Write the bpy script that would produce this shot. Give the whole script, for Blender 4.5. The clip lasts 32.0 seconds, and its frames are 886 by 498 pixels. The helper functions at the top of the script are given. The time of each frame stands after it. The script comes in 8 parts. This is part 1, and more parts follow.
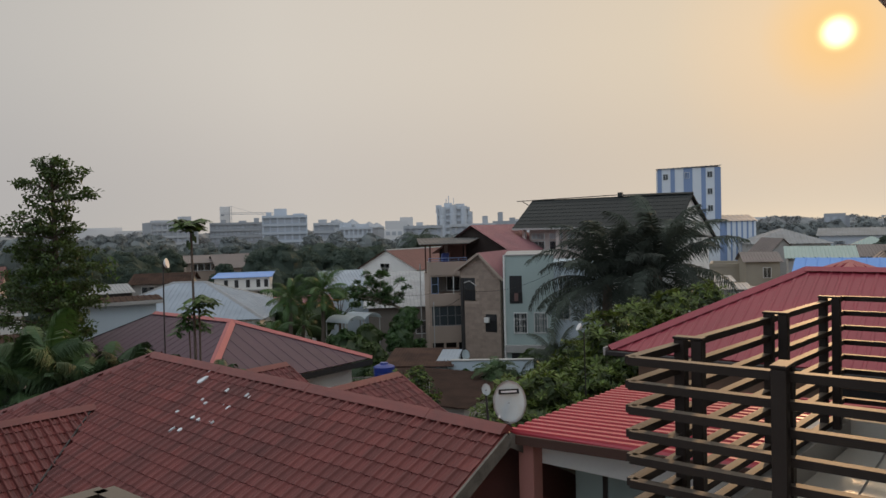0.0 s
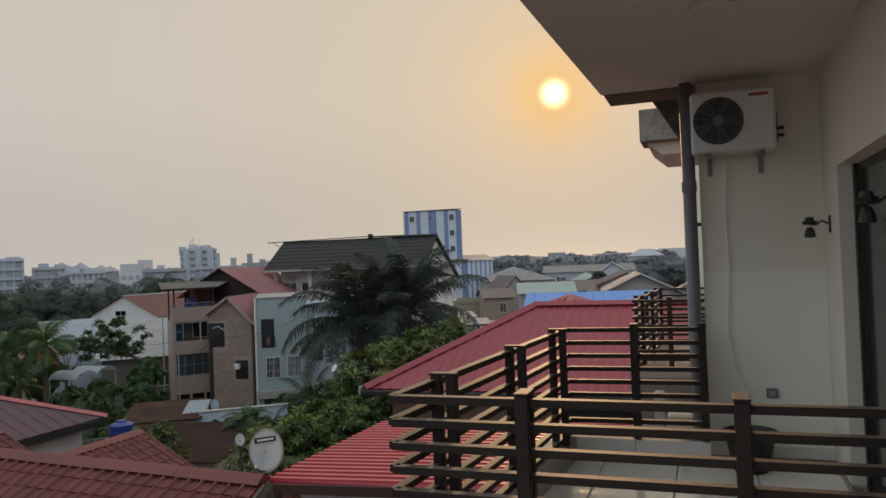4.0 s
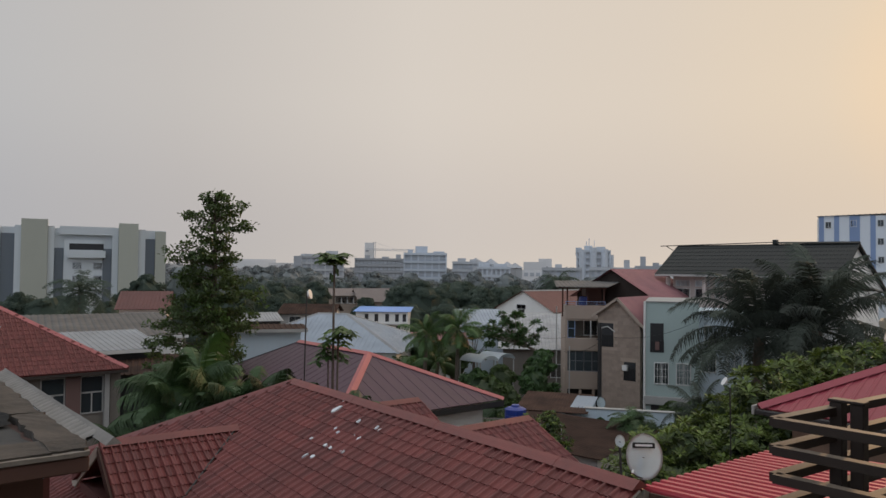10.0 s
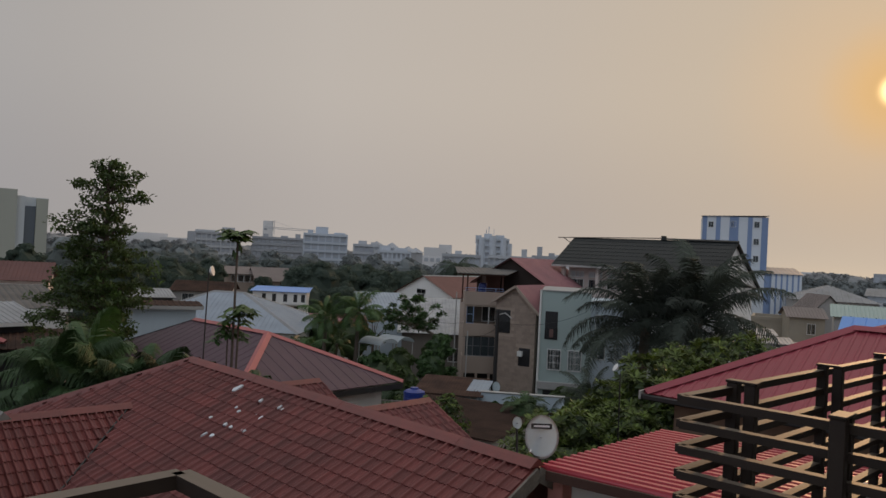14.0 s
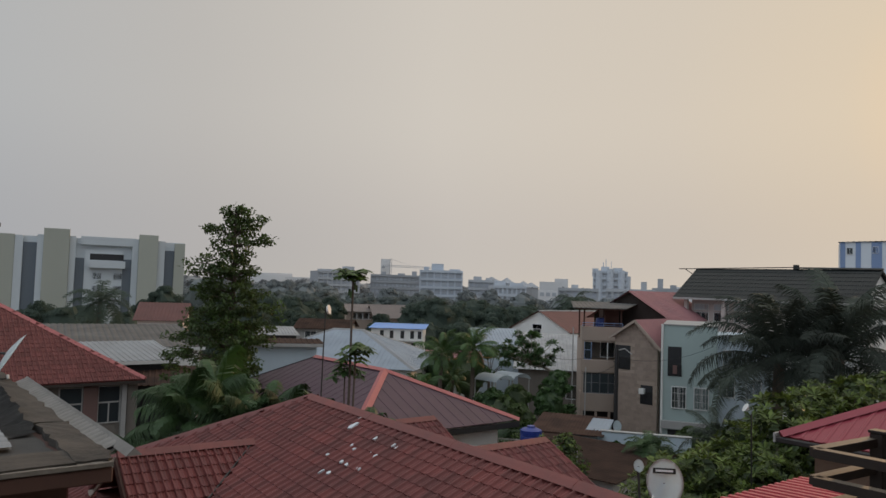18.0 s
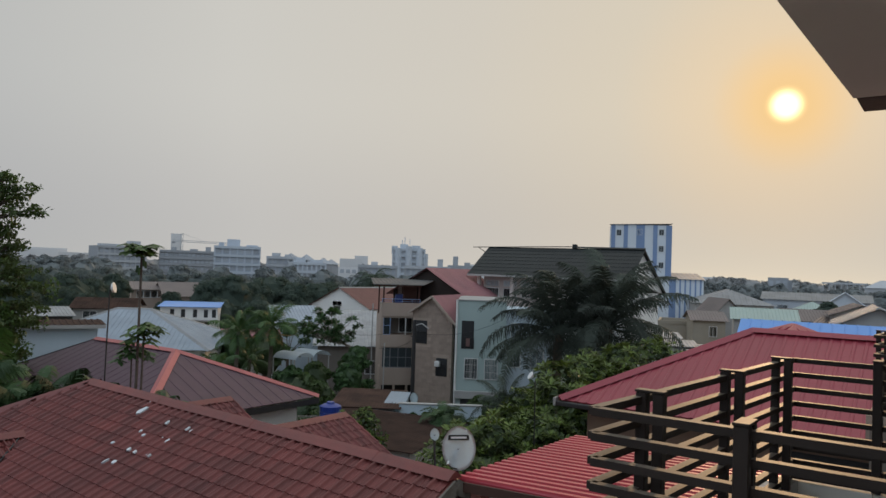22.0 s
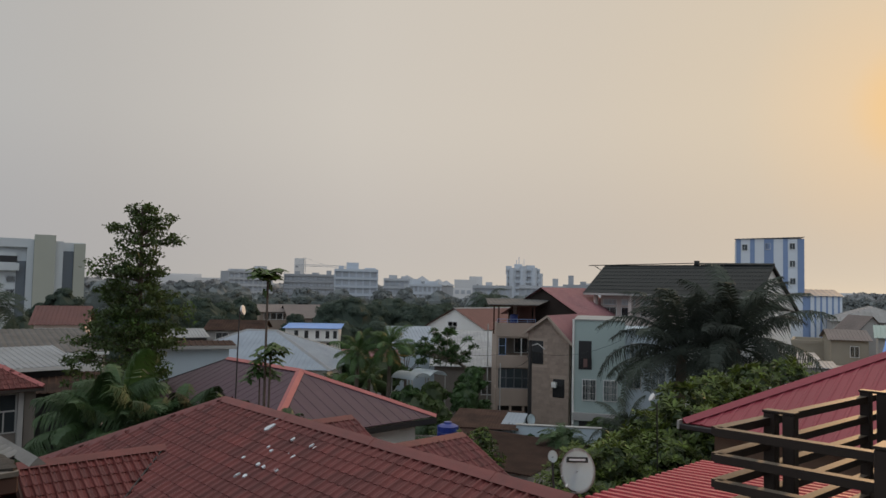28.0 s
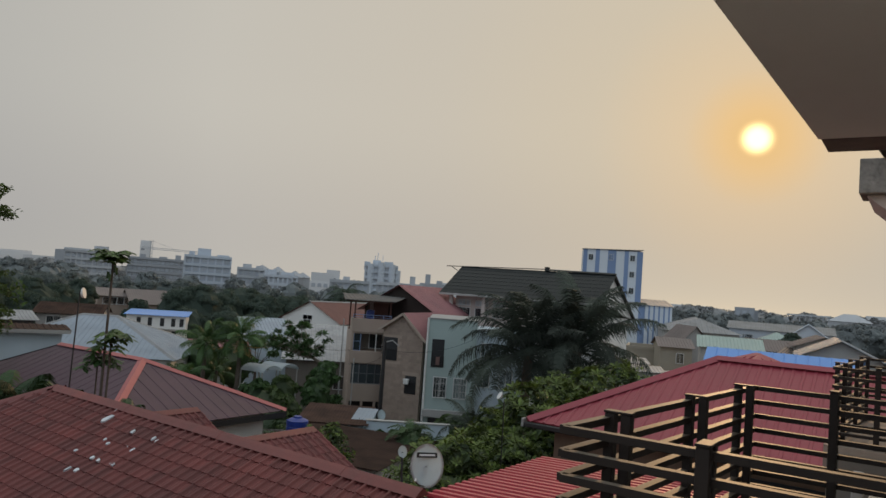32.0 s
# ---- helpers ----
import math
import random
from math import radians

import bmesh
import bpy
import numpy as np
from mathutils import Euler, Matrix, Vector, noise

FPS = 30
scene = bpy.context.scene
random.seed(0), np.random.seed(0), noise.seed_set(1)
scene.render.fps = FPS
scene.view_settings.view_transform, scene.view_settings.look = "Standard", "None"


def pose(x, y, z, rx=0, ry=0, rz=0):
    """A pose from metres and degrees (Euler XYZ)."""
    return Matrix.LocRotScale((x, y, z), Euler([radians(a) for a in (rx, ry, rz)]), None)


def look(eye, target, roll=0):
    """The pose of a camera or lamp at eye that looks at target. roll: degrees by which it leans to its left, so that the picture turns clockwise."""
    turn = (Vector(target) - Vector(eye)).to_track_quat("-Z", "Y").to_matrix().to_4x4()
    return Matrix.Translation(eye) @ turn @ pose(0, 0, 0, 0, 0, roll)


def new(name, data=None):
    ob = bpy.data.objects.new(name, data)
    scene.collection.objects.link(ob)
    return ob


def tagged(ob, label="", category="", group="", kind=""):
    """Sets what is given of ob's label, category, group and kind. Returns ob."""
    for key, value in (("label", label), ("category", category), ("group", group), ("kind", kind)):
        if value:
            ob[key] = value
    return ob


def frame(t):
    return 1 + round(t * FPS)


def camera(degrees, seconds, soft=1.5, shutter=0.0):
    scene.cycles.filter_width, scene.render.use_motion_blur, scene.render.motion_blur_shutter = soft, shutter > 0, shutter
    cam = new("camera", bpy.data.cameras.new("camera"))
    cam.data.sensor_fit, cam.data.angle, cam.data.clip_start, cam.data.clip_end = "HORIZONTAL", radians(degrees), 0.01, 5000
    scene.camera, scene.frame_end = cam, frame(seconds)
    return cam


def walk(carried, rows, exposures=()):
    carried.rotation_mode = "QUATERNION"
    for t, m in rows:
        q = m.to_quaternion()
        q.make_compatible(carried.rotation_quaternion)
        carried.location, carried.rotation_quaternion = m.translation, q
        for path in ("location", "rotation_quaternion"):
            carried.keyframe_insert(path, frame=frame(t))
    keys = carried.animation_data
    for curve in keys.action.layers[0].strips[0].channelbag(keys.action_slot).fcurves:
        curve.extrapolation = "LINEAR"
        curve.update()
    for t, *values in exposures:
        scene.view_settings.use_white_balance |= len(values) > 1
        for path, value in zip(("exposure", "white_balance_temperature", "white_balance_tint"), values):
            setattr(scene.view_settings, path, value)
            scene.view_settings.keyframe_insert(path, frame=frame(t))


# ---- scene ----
cam = camera(62.77, 32.0)

# seconds, eye, yaw to the left of +y, pitch up, roll (degrees)
PATH = [
    (0, 0.013, 0.023, 11.505, 39.38, -1.71, -1.48),
    (0.5, 0.010, 0.029, 11.496, 39.13, -1.97, -0.89),
    (1, 0.008, 0.027, 11.497, 38.73, -2.01, -0.73),
    (1.5, 0.009, 0.041, 11.501, 38.85, -1.40, -1.05),
    (2, 0.014, 0.043, 11.519, 37.83, -0.37, -1.35),
    (2.5, 0.026, 0.035, 11.515, 33.94, 0.35, -1.66),
    (3, 0.021, -0.014, 11.516, 28.46, 0.82, -1.86),
    (3.5, 0.027, -0.114, 11.535, 22.99, 1.09, -2.01),
    (5.5, 0.029, -0.132, 11.539, 17.58, 0.62, -2.34),
    (6, 0.044, -0.090, 11.541, 20.26, 0.38, -2.18),
    (6.5, 0.052, -0.024, 11.537, 22.96, -0.21, -1.87),
    (7, 0.059, 0.025, 11.527, 25.15, -1.06, -1.53),
    (7.5, 0.069, 0.045, 11.521, 27.16, -1.59, -1.08),
    (8, 0.064, 0.049, 11.529, 30.24, -2.07, -0.42),
    (8.5, 0.026, 0.078, 11.510, 34.18, -2.15, 0.07),
    (9, 0.048, 0.112, 11.482, 39.20, -1.10, 0.00),
    (9.5, 0.022, 0.153, 11.492, 45.11, 0.22, 0.20),
    (10, -0.013, 0.154, 11.486, 50.23, 1.56, 0.62),
    (10.5, -0.015, 0.163, 11.476, 52.17, 2.09, 0.98),
    (11, 0.011, 0.150, 11.476, 51.35, 2.01, 1.15),
    (11.5, 0.002, 0.108, 11.480, 49.77, 1.54, 1.56),
    (12, -0.017, 0.042, 11.483, 48.03, 1.08, 2.03),
    (12.5, -0.040, -0.026, 11.474, 46.11, 0.88, 2.50),
    (13, -0.046, -0.078, 11.469, 44.11, 0.79, 2.84),
    (13.5, -0.039, -0.096, 11.472, 42.60, 0.69, 2.92),
    (14, -0.031, -0.093, 11.471, 42.37, 0.53, 2.94),
    (14.5, -0.038, -0.075, 11.467, 43.95, 0.45, 2.85),
    (15, -0.054, -0.017, 11.463, 47.01, 0.58, 2.74),
    (15.5, -0.060, 0.065, 11.469, 51.10, 0.68, 2.88),
    (17.5, -0.084, 0.097, 11.472, 53.32, 2.24, 2.42),
    (18, -0.067, 0.078, 11.494, 51.53, 2.93, 1.88),
    (18.5, -0.088, 0.063, 11.497, 49.19, 3.26, 1.68),
    (19, -0.073, 0.035, 11.493, 45.36, 3.27, 1.76),
    (19.5, -0.040, -0.022, 11.489, 40.47, 3.01, 1.65),
    (20, -0.024, -0.055, 11.489, 35.94, 2.38, 1.54),
    (20.5, -0.033, -0.073, 11.491, 32.78, 1.58, 1.49),
    (21, -0.050, -0.083, 11.486, 31.78, 1.16, 1.64),
    (21.5, -0.058, -0.064, 11.489, 33.17, 1.40, 1.86),
    (22, -0.061, -0.009, 11.494, 35.81, 1.64, 2.00),
    (22.5, -0.081, 0.035, 11.488, 38.79, 1.59, 1.92),
    (23, -0.090, 0.099, 11.478, 41.70, 1.71, 1.61),
    (23.5, -0.087, 0.136, 11.477, 44.34, 2.16, 1.40),
    (24, -0.073, 0.169, 11.471, 47.22, 2.65, 1.41),
    (24.5, -0.082, 0.195, 11.475, 50.37, 3.10, 1.39),
    (26.5, -0.119, 0.292, 11.441, 53.44, 3.80, 1.48),
    (27, -0.060, 0.188, 11.476, 50.75, 3.67, 1.33),
    (27.5, -0.051, 0.072, 11.487, 47.78, 3.38, 1.26),
    (28, -0.031, -0.019, 11.481, 44.83, 2.99, 1.20),
    (28.5, -0.017, -0.079, 11.478, 42.28, 2.79, 1.33),
    (29, -0.016, -0.091, 11.480, 40.56, 2.62, 1.79),
    (29.5, -0.015, -0.101, 11.481, 39.47, 2.53, 2.31),
    (30, -0.022, -0.100, 11.481, 38.14, 2.50, 2.61),
    (30.5, -0.010, -0.109, 11.485, 36.77, 2.53, 2.79),
    (31, -0.016, -0.131, 11.489, 35.57, 2.65, 3.14),
    (31.5, -0.021, -0.143, 11.497, 34.33, 2.87, 3.64),
    (32, -0.019, -0.155, 11.497, 33.76, 3.17, 4.15),
]


def aim(x, y, z, yaw, pitch, roll):
    a, b = radians(yaw), radians(pitch)
    way = Vector((-math.sin(a) * math.cos(b), math.cos(a) * math.cos(b), math.sin(b)))
    eye = Vector((x, y, z))
    return look(eye, eye + 2 * way, roll)


EXPOSURES = [(0, 0.05, 6500, 10), (2.0, 0.05, 6500, 10), (3.2, -0.08, 6520, 11), (5, 0.0, 6500, 10), (7.2, 0.02, 6500, 10), (8, 0.15, 6500, 10), (9, 0.2, 6520, 11), (10, 0.12, 6540, 12), (10.5, 0.3, 6500, 10), (11.0, 0.08, 6450, 9), (12, -0.2, 6480, 9), (13, -0.1, 6500, 11), (14.0, -0.32, 6550, 13), (15.0, 0.0, 6480, 10), (16.5, 0.0, 6480, 10), (18.2, 0.0, 6480, 10), (19.0, -0.05, 6480, 10), (20.0, -0.43, 6550, 12), (20.6, -0.2, 6550, 11), (21.2, -0.05, 6500, 9), (22.0, 0.03, 6100, 7), (23.0, -0.16, 6220, 4), (24.2, 0.0, 6240, 5), (27, -0.08, 6480, 10), (28.2, -0.03, 6500, 10), (29.0, -0.38, 6550, 11), (30.2, -0.3, 6500, 10), (31, -0.17, 6380, 8), (32, -0.14, 6380, 7)]
walk(cam, [(t, aim(*r)) for t, *r in PATH], EXPOSURES)

# ---- world, sun ----
SUN_AZ, SUN_EL = 10.7, 12.5  # degrees left of +y, above the horizon
SUN_WAY = Vector((-math.sin(radians(SUN_AZ)) * math.cos(radians(SUN_EL)), math.cos(radians(SUN_AZ)) * math.cos(radians(SUN_EL)), math.sin(radians(SUN_EL))))


def node(nt, kind, **values):
    n = nt.nodes.new(kind)
    for k, v in values.items():
        n.inputs[k].default_value = v
    return n


def math_node(nt, op, a, b=None, clamp=False):
    n = nt.nodes.new("ShaderNodeMath")
    n.operation, n.use_clamp = op, clamp
    for i, v in enumerate((a, b)):
        if v is None:
            continue
        if isinstance(v, (int, float)):
            n.inputs[i].default_value = v
        else:
            nt.links.new(v, n.inputs[i])
    return n.outputs[0]


def make_world():
    w = bpy.data.worlds.new("hazy_sky")
    scene.world = w
    w.use_nodes = True
    nt = w.node_tree
    nt.nodes.clear()
    out = nt.nodes.new("ShaderNodeOutputWorld")
    sky = nt.nodes.new("ShaderNodeTexSky")
    sky.sky_type, sky.sun_disc = "NISHITA", False
    sky.sun_elevation, sky.sun_rotation = radians(SUN_EL), radians(-SUN_AZ)
    sky.altitude, sky.air_density, sky.dust_density, sky.ozone_density = 280, 0.4, 0.2, 1.0
    bg_sky = nt.nodes.new("ShaderNodeBackground")
    bg_sky.inputs["Strength"].default_value = 0.05
    nt.links.new(sky.outputs[0], bg_sky.inputs["Color"])
    # thick dusty haze: grey, warmer round the sun, with the sun's disc seen through it
    geo = nt.nodes.new("ShaderNodeTexCoord")
    dot = nt.nodes.new("ShaderNodeVectorMath")
    dot.operation = "DOT_PRODUCT"
    dot.inputs[1].default_value = SUN_WAY
    nt.links.new(geo.outputs["Generated"], dot.inputs[0])
    ang = math_node(nt, "MULTIPLY", math_node(nt, "ARCCOSINE", math_node(nt, "MINIMUM", dot.outputs["Value"], 0.999999)), 57.29578)
    ramp = nt.nodes.new("ShaderNodeValToRGB")
    nt.links.new(math_node(nt, "DIVIDE", ang, 180.0, True), ramp.inputs[0])
    stops = [(0.0, (1.0, 0.60, 0.20)), (0.012, (0.98, 0.63, 0.28)), (0.028, (0.86, 0.645, 0.41)), (0.065, (0.75, 0.625, 0.465)), (0.13, (0.695, 0.61, 0.50)), (0.225, (0.66, 0.605, 0.53)), (0.325, (0.535, 0.51, 0.475)), (0.45, (0.435, 0.46, 0.48)), (0.62, (0.53, 0.59, 0.66)), (0.8, (0.64, 0.71, 0.80))]
    el = ramp.color_ramp.elements
    while len(el) < len(stops):
        el.new(0.5)
    for e, (p, c) in zip(el, stops):
        e.position, e.color = p, (*c, 1)
    bg_haze = nt.nodes.new("ShaderNodeBackground")
    # the thickest dust lies along the horizon, duller and less yellow
    up = nt.nodes.new("ShaderNodeSeparateXYZ")
    nt.links.new(geo.outputs["Generated"], up.inputs[0])
    veil = nt.nodes.new("ShaderNodeMapRange")
    veil.interpolation_type = "SMOOTHSTEP"
    for k, v in (("From Min", 0.02), ("From Max", 0.24), ("To Min", 1.0), ("To Max", 0.0)):
        veil.inputs[k].default_value = v
    nt.links.new(up.outputs["Z"], veil.inputs["Value"])
    dull = nt.nodes.new("ShaderNodeMix")
    dull.data_type, dull.blend_type = "RGBA", "MULTIPLY"
    nt.links.new(veil.outputs[0], dull.inputs["Factor"])
    nt.links.new(ramp.outputs[0], dull.inputs["A"])
    dull.inputs["B"].default_value = (0.86, 0.85, 0.87, 1)
    nt.links.new(dull.outputs["Result"], bg_haze.inputs["Color"])
    # a dusty overcast brightens towards the zenith
    lift = nt.nodes.new("ShaderNodeMapRange")
    lift.interpolation_type = "SMOOTHSTEP"
    for k, v in (("From Min", 0.36), ("From Max", 0.85), ("To Min", 1.0), ("To Max", 1.95)):
        lift.inputs[k].default_value = v
    nt.links.new(up.outputs["Z"], lift.inputs["Value"])
    nt.links.new(lift.outputs[0], bg_haze.inputs["Strength"])
    # the disc, softened by the haze
    disc = nt.nodes.new("ShaderNodeMapRange")
    disc.interpolation_type = "SMOOTHERSTEP"
    for k, v in (("From Min", 0.3), ("From Max", 1.75), ("To Min", 1.0), ("To Max", 0.0)):
        disc.inputs[k].default_value = v
    nt.links.new(ang, disc.inputs["Value"])
    bg_sun = nt.nodes.new("ShaderNodeBackground")
    bg_sun.inputs["Color"].default_value = (1.0, 0.74, 0.36, 1)
    nt.links.new(math_node(nt, "MULTIPLY", math_node(nt, "POWER", disc.outputs[0], 2.0), 2.4), bg_sun.inputs["Strength"])
    a1, a2 = nt.nodes.new("ShaderNodeMixShader"), nt.nodes.new("ShaderNodeAddShader")
    a1.inputs[0].default_value = 0.93  # how much of the sky the haze hides
    nt.links.new(bg_sky.outputs[0], a1.inputs[1])
    nt.links.new(bg_haze.outputs[0], a1.inputs[2])
    nt.links.new(a1.outputs[0], a2.inputs[0])
    nt.links.new(bg_sun.outputs[0], a2.inputs[1])
    nt.links.new(a2.outputs[0], out.inputs[0])


make_world()
sun_lamp = new("sun", bpy.data.lights.new("sun", "SUN"))
sun_lamp.data.energy, sun_lamp.data.angle, sun_lamp.data.color = 1.2, radians(1.2), (1.0, 0.60, 0.30)
sun_lamp.matrix_world = look((0, 0, 60), Vector((0, 0, 60)) - SUN_WAY)

# ---- materials ----
MATS = {}


def mat(name, col, col2=None, rough=0.85, metal=0.0, scale=3.0, fine=45.0, mix=0.5, bump=0.15, rnd=0.12, island=False, streak=0.0, transl=0.0):
    """Two scales of stains between col and col2, fine grain in the relief, each object a little lighter or darker."""
    if name in MATS:
        return MATS[name]
    m = bpy.data.materials.new(name)
    m.use_nodes = True
    nt = m.node_tree
    b = nt.nodes["Principled BSDF"]
    b.inputs["Roughness"].default_value, b.inputs["Metallic"].default_value = rough, metal
    tc = nt.nodes.new("ShaderNodeTexCoord")
    vec = tc.outputs["Object"]
    if streak:
        mp = nt.nodes.new("ShaderNodeMapping")
        mp.inputs["Scale"].default_value = (1, 1, streak)
        nt.links.new(vec, mp.inputs[0])
        vec = mp.outputs[0]
    n1 = node(nt, "ShaderNodeTexNoise", Scale=scale, Detail=6.0, Roughness=0.65)
    n2 = node(nt, "ShaderNodeTexNoise", Scale=fine, Detail=4.0, Roughness=0.7)
    nt.links.new(vec, n1.inputs["Vector"])
    nt.links.new(tc.outputs["Object"], n2.inputs["Vector"])
    c2 = col2 or tuple(c * 0.6 for c in col)
    fac = math_node(nt, "MULTIPLY_ADD", n1.outputs["Fac"], 2.2)
    fac.node.inputs[2].default_value = -0.6
    fac2 = math_node(nt, "MULTIPLY_ADD", n2.outputs["Fac"], 0.7)
    nt.links.new(fac, fac2.node.inputs[2])
    fac3 = math_node(nt, "MULTIPLY", math_node(nt, "SUBTRACT", fac2, 0.35, True), mix, True)
    mx = nt.nodes.new("ShaderNodeMix")
    mx.data_type = "RGBA"
    nt.links.new(fac3, mx.inputs["Factor"])
    mx.inputs["A"].default_value, mx.inputs["B"].default_value = (*col, 1), (*c2, 1)
    colour = mx.outputs["Result"]
    if rnd:
        if island:
            r = nt.nodes.new("ShaderNodeNewGeometry").outputs["Random Per Island"]
        else:
            r = nt.nodes.new("ShaderNodeObjectInfo").outputs["Random"]
        hsv = nt.nodes.new("ShaderNodeHueSaturation")
        v = math_node(nt, "MULTIPLY_ADD", r, 2 * rnd)
        v.node.inputs[2].default_value = 1 - rnd
        nt.links.new(v, hsv.inputs["Value"])
        nt.links.new(colour, hsv.inputs["Color"])
        colour = hsv.outputs[0]
    nt.links.new(colour, b.inputs["Base Color"])
    if transl:
        b.inputs["Transmission Weight"].default_value = 0
        tr = nt.nodes.new("ShaderNodeBsdfTranslucent")
        nt.links.new(colour, tr.inputs[0])
        ms = nt.nodes.new("ShaderNodeMixShader")
        ms.inputs[0].default_value = transl
        nt.links.new(b.outputs[0], ms.inputs[1])
        nt.links.new(tr.outputs[0], ms.inputs[2])
        nt.links.new(ms.outputs[0], nt.nodes["Material Output"].inputs[0])
    if bump:
        bp = node(nt, "ShaderNodeBump", Strength=bump, Distance=0.02)
        nt.links.new(n2.outputs["Fac"], bp.inputs["Height"])
        nt.links.new(bp.outputs[0], b.inputs["Normal"])
    MATS[name] = m
    return m


TILE_RED = mat("tile_red", (0.165, 0.036, 0.031), (0.085, 0.022, 0.021), rough=0.6, scale=0.9, fine=30, mix=0.8, bump=0.1, rnd=0.2)
TILE_RED_I = mat("tile_red_joined", (0.165, 0.036, 0.031), (0.085, 0.022, 0.021), rough=0.6, scale=0.9, fine=30, mix=0.8, bump=0.1, rnd=0.2, island=True)
TILE_ORANGE = mat("tile_orange_red", (0.17, 0.05, 0.044), (0.11, 0.036, 0.032), rough=0.8, scale=0.8, mix=0.6, rnd=0.16, island=True)
CAP_RED = mat("ridge_cap_red", (0.19, 0.044, 0.037), (0.105, 0.032, 0.03), rough=0.55, scale=2.5, mix=0.8, rnd=0.08)
SHEET_RED = mat("sheet_red", (0.27, 0.033, 0.052), (0.18, 0.024, 0.038), rough=0.5, scale=0.5, fine=20, mix=0.6, bump=0.05, rnd=0.05)
# A brighter sheet_red: sunlight on the terrace roof put into the colour.
SHEET_RED_T = mat("sheet_red_sunlit", (0.40, 0.046, 0.062), (0.27, 0.032, 0.045), rough=0.42, scale=0.5, fine=20, mix=0.6, bump=0.05, rnd=0.05)
SHEET_PURPLE = mat("sheet_purple", (0.068, 0.030, 0.048), (0.040, 0.018, 0.030), rough=0.6, scale=0.9, mix=0.8, bump=0.05, rnd=0)
CAP_CORAL = mat("ridge_cap_coral", (0.40, 0.11, 0.105), (0.28, 0.08, 0.075), rough=0.55, scale=2, mix=0.7, rnd=0)
SHEET_PINK = mat("sheet_faded_red", (0.34, 0.145, 0.15), (0.21, 0.10, 0.105), rough=0.65, scale=0.7, mix=0.8, rnd=0.05)
SHEET_GREY = mat("sheet_grey", (0.25, 0.265, 0.28), (0.14, 0.14, 0.14), rough=0.6, metal=0.2, scale=0.4, mix=0.8, rnd=0.15)
SHEET_BLUEGREY = mat("sheet_bluegrey", (0.28, 0.335, 0.40), (0.18, 0.215, 0.255), rough=0.55, metal=0.2, scale=0.6, mix=0.7, rnd=0.1)
SHEET_WHITE = mat("sheet_white_weathered", (0.42, 0.43, 0.44), (0.20, 0.20, 0.20), rough=0.7, scale=0.7, mix=0.9, rnd=0.06)
SHEET_BROWN = mat("sheet_dull_brown", (0.165, 0.095, 0.085), (0.11, 0.07, 0.062), rough=0.8, scale=0.4, mix=0.7, rnd=0.06)
BLOCKS = mat("sand_cement_blocks", (0.34, 0.26, 0.21), (0.24, 0.185, 0.15), rough=0.95, scale=2.4, mix=0.8, rnd=0.09, island=True)
SHEET_RUST = mat("sheet_rust", (0.072, 0.042, 0.032), (0.026, 0.017, 0.014), rough=0.9, scale=0.9, mix=1.0, rnd=0.2)
SHEET_RUST.node_tree.nodes["Principled BSDF"].inputs["Specular IOR Level"].default_value = 0.1
SHEET_DARK = mat("sheet_dark_green", (0.012, 0.0148, 0.0145), (0.02, 0.0235, 0.0225), rough=0.75, scale=0.4, mix=0.8, rnd=0)
SHEET_BRICK = mat("sheet_brick_red", (0.15, 0.066, 0.058), (0.10, 0.05, 0.046), rough=0.85, scale=0.6, mix=0.8, rnd=0)
# Brown of the farther roofs with haze put into the colour.
SHEET_DULL = mat("sheet_brown_hazed", (0.20, 0.165, 0.15), (0.14, 0.118, 0.108), rough=0.85, scale=0.5, mix=0.7, rnd=0.1)
SHEET_BLUE = mat("sheet_blue", (0.13, 0.30, 0.66), (0.10, 0.22, 0.5), rough=0.5, scale=0.4, mix=0.5, rnd=0)
SHEET_GREEN = mat("sheet_pale_green", (0.34, 0.42, 0.38), (0.25, 0.32, 0.3), rough=0.6, scale=0.4, mix=0.6, rnd=0)
STEEL = mat("railing_brown_steel", (0.030, 0.021, 0.017), (0.016, 0.011, 0.010), rough=0.6, scale=5, fine=80, mix=0.6, bump=0.04, rnd=0.1)
STEEL.node_tree.nodes["Principled BSDF"].inputs["Specular IOR Level"].default_value = 0.28


def pale_topped(m, top_tint, low=0.75):
    """Lightens level upper faces: the light on their tops put into the paint."""
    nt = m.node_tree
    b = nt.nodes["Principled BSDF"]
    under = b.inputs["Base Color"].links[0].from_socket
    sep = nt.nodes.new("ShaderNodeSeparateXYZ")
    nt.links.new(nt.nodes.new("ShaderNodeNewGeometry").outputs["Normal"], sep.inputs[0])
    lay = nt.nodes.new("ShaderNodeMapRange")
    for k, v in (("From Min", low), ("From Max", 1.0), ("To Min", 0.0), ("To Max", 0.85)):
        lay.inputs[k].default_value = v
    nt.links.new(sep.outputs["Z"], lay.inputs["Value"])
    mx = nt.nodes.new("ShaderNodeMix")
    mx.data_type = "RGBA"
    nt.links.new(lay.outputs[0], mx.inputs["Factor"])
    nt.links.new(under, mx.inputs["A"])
    mx.inputs["B"].default_value = (*top_tint, 1)
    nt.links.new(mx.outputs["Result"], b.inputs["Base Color"])


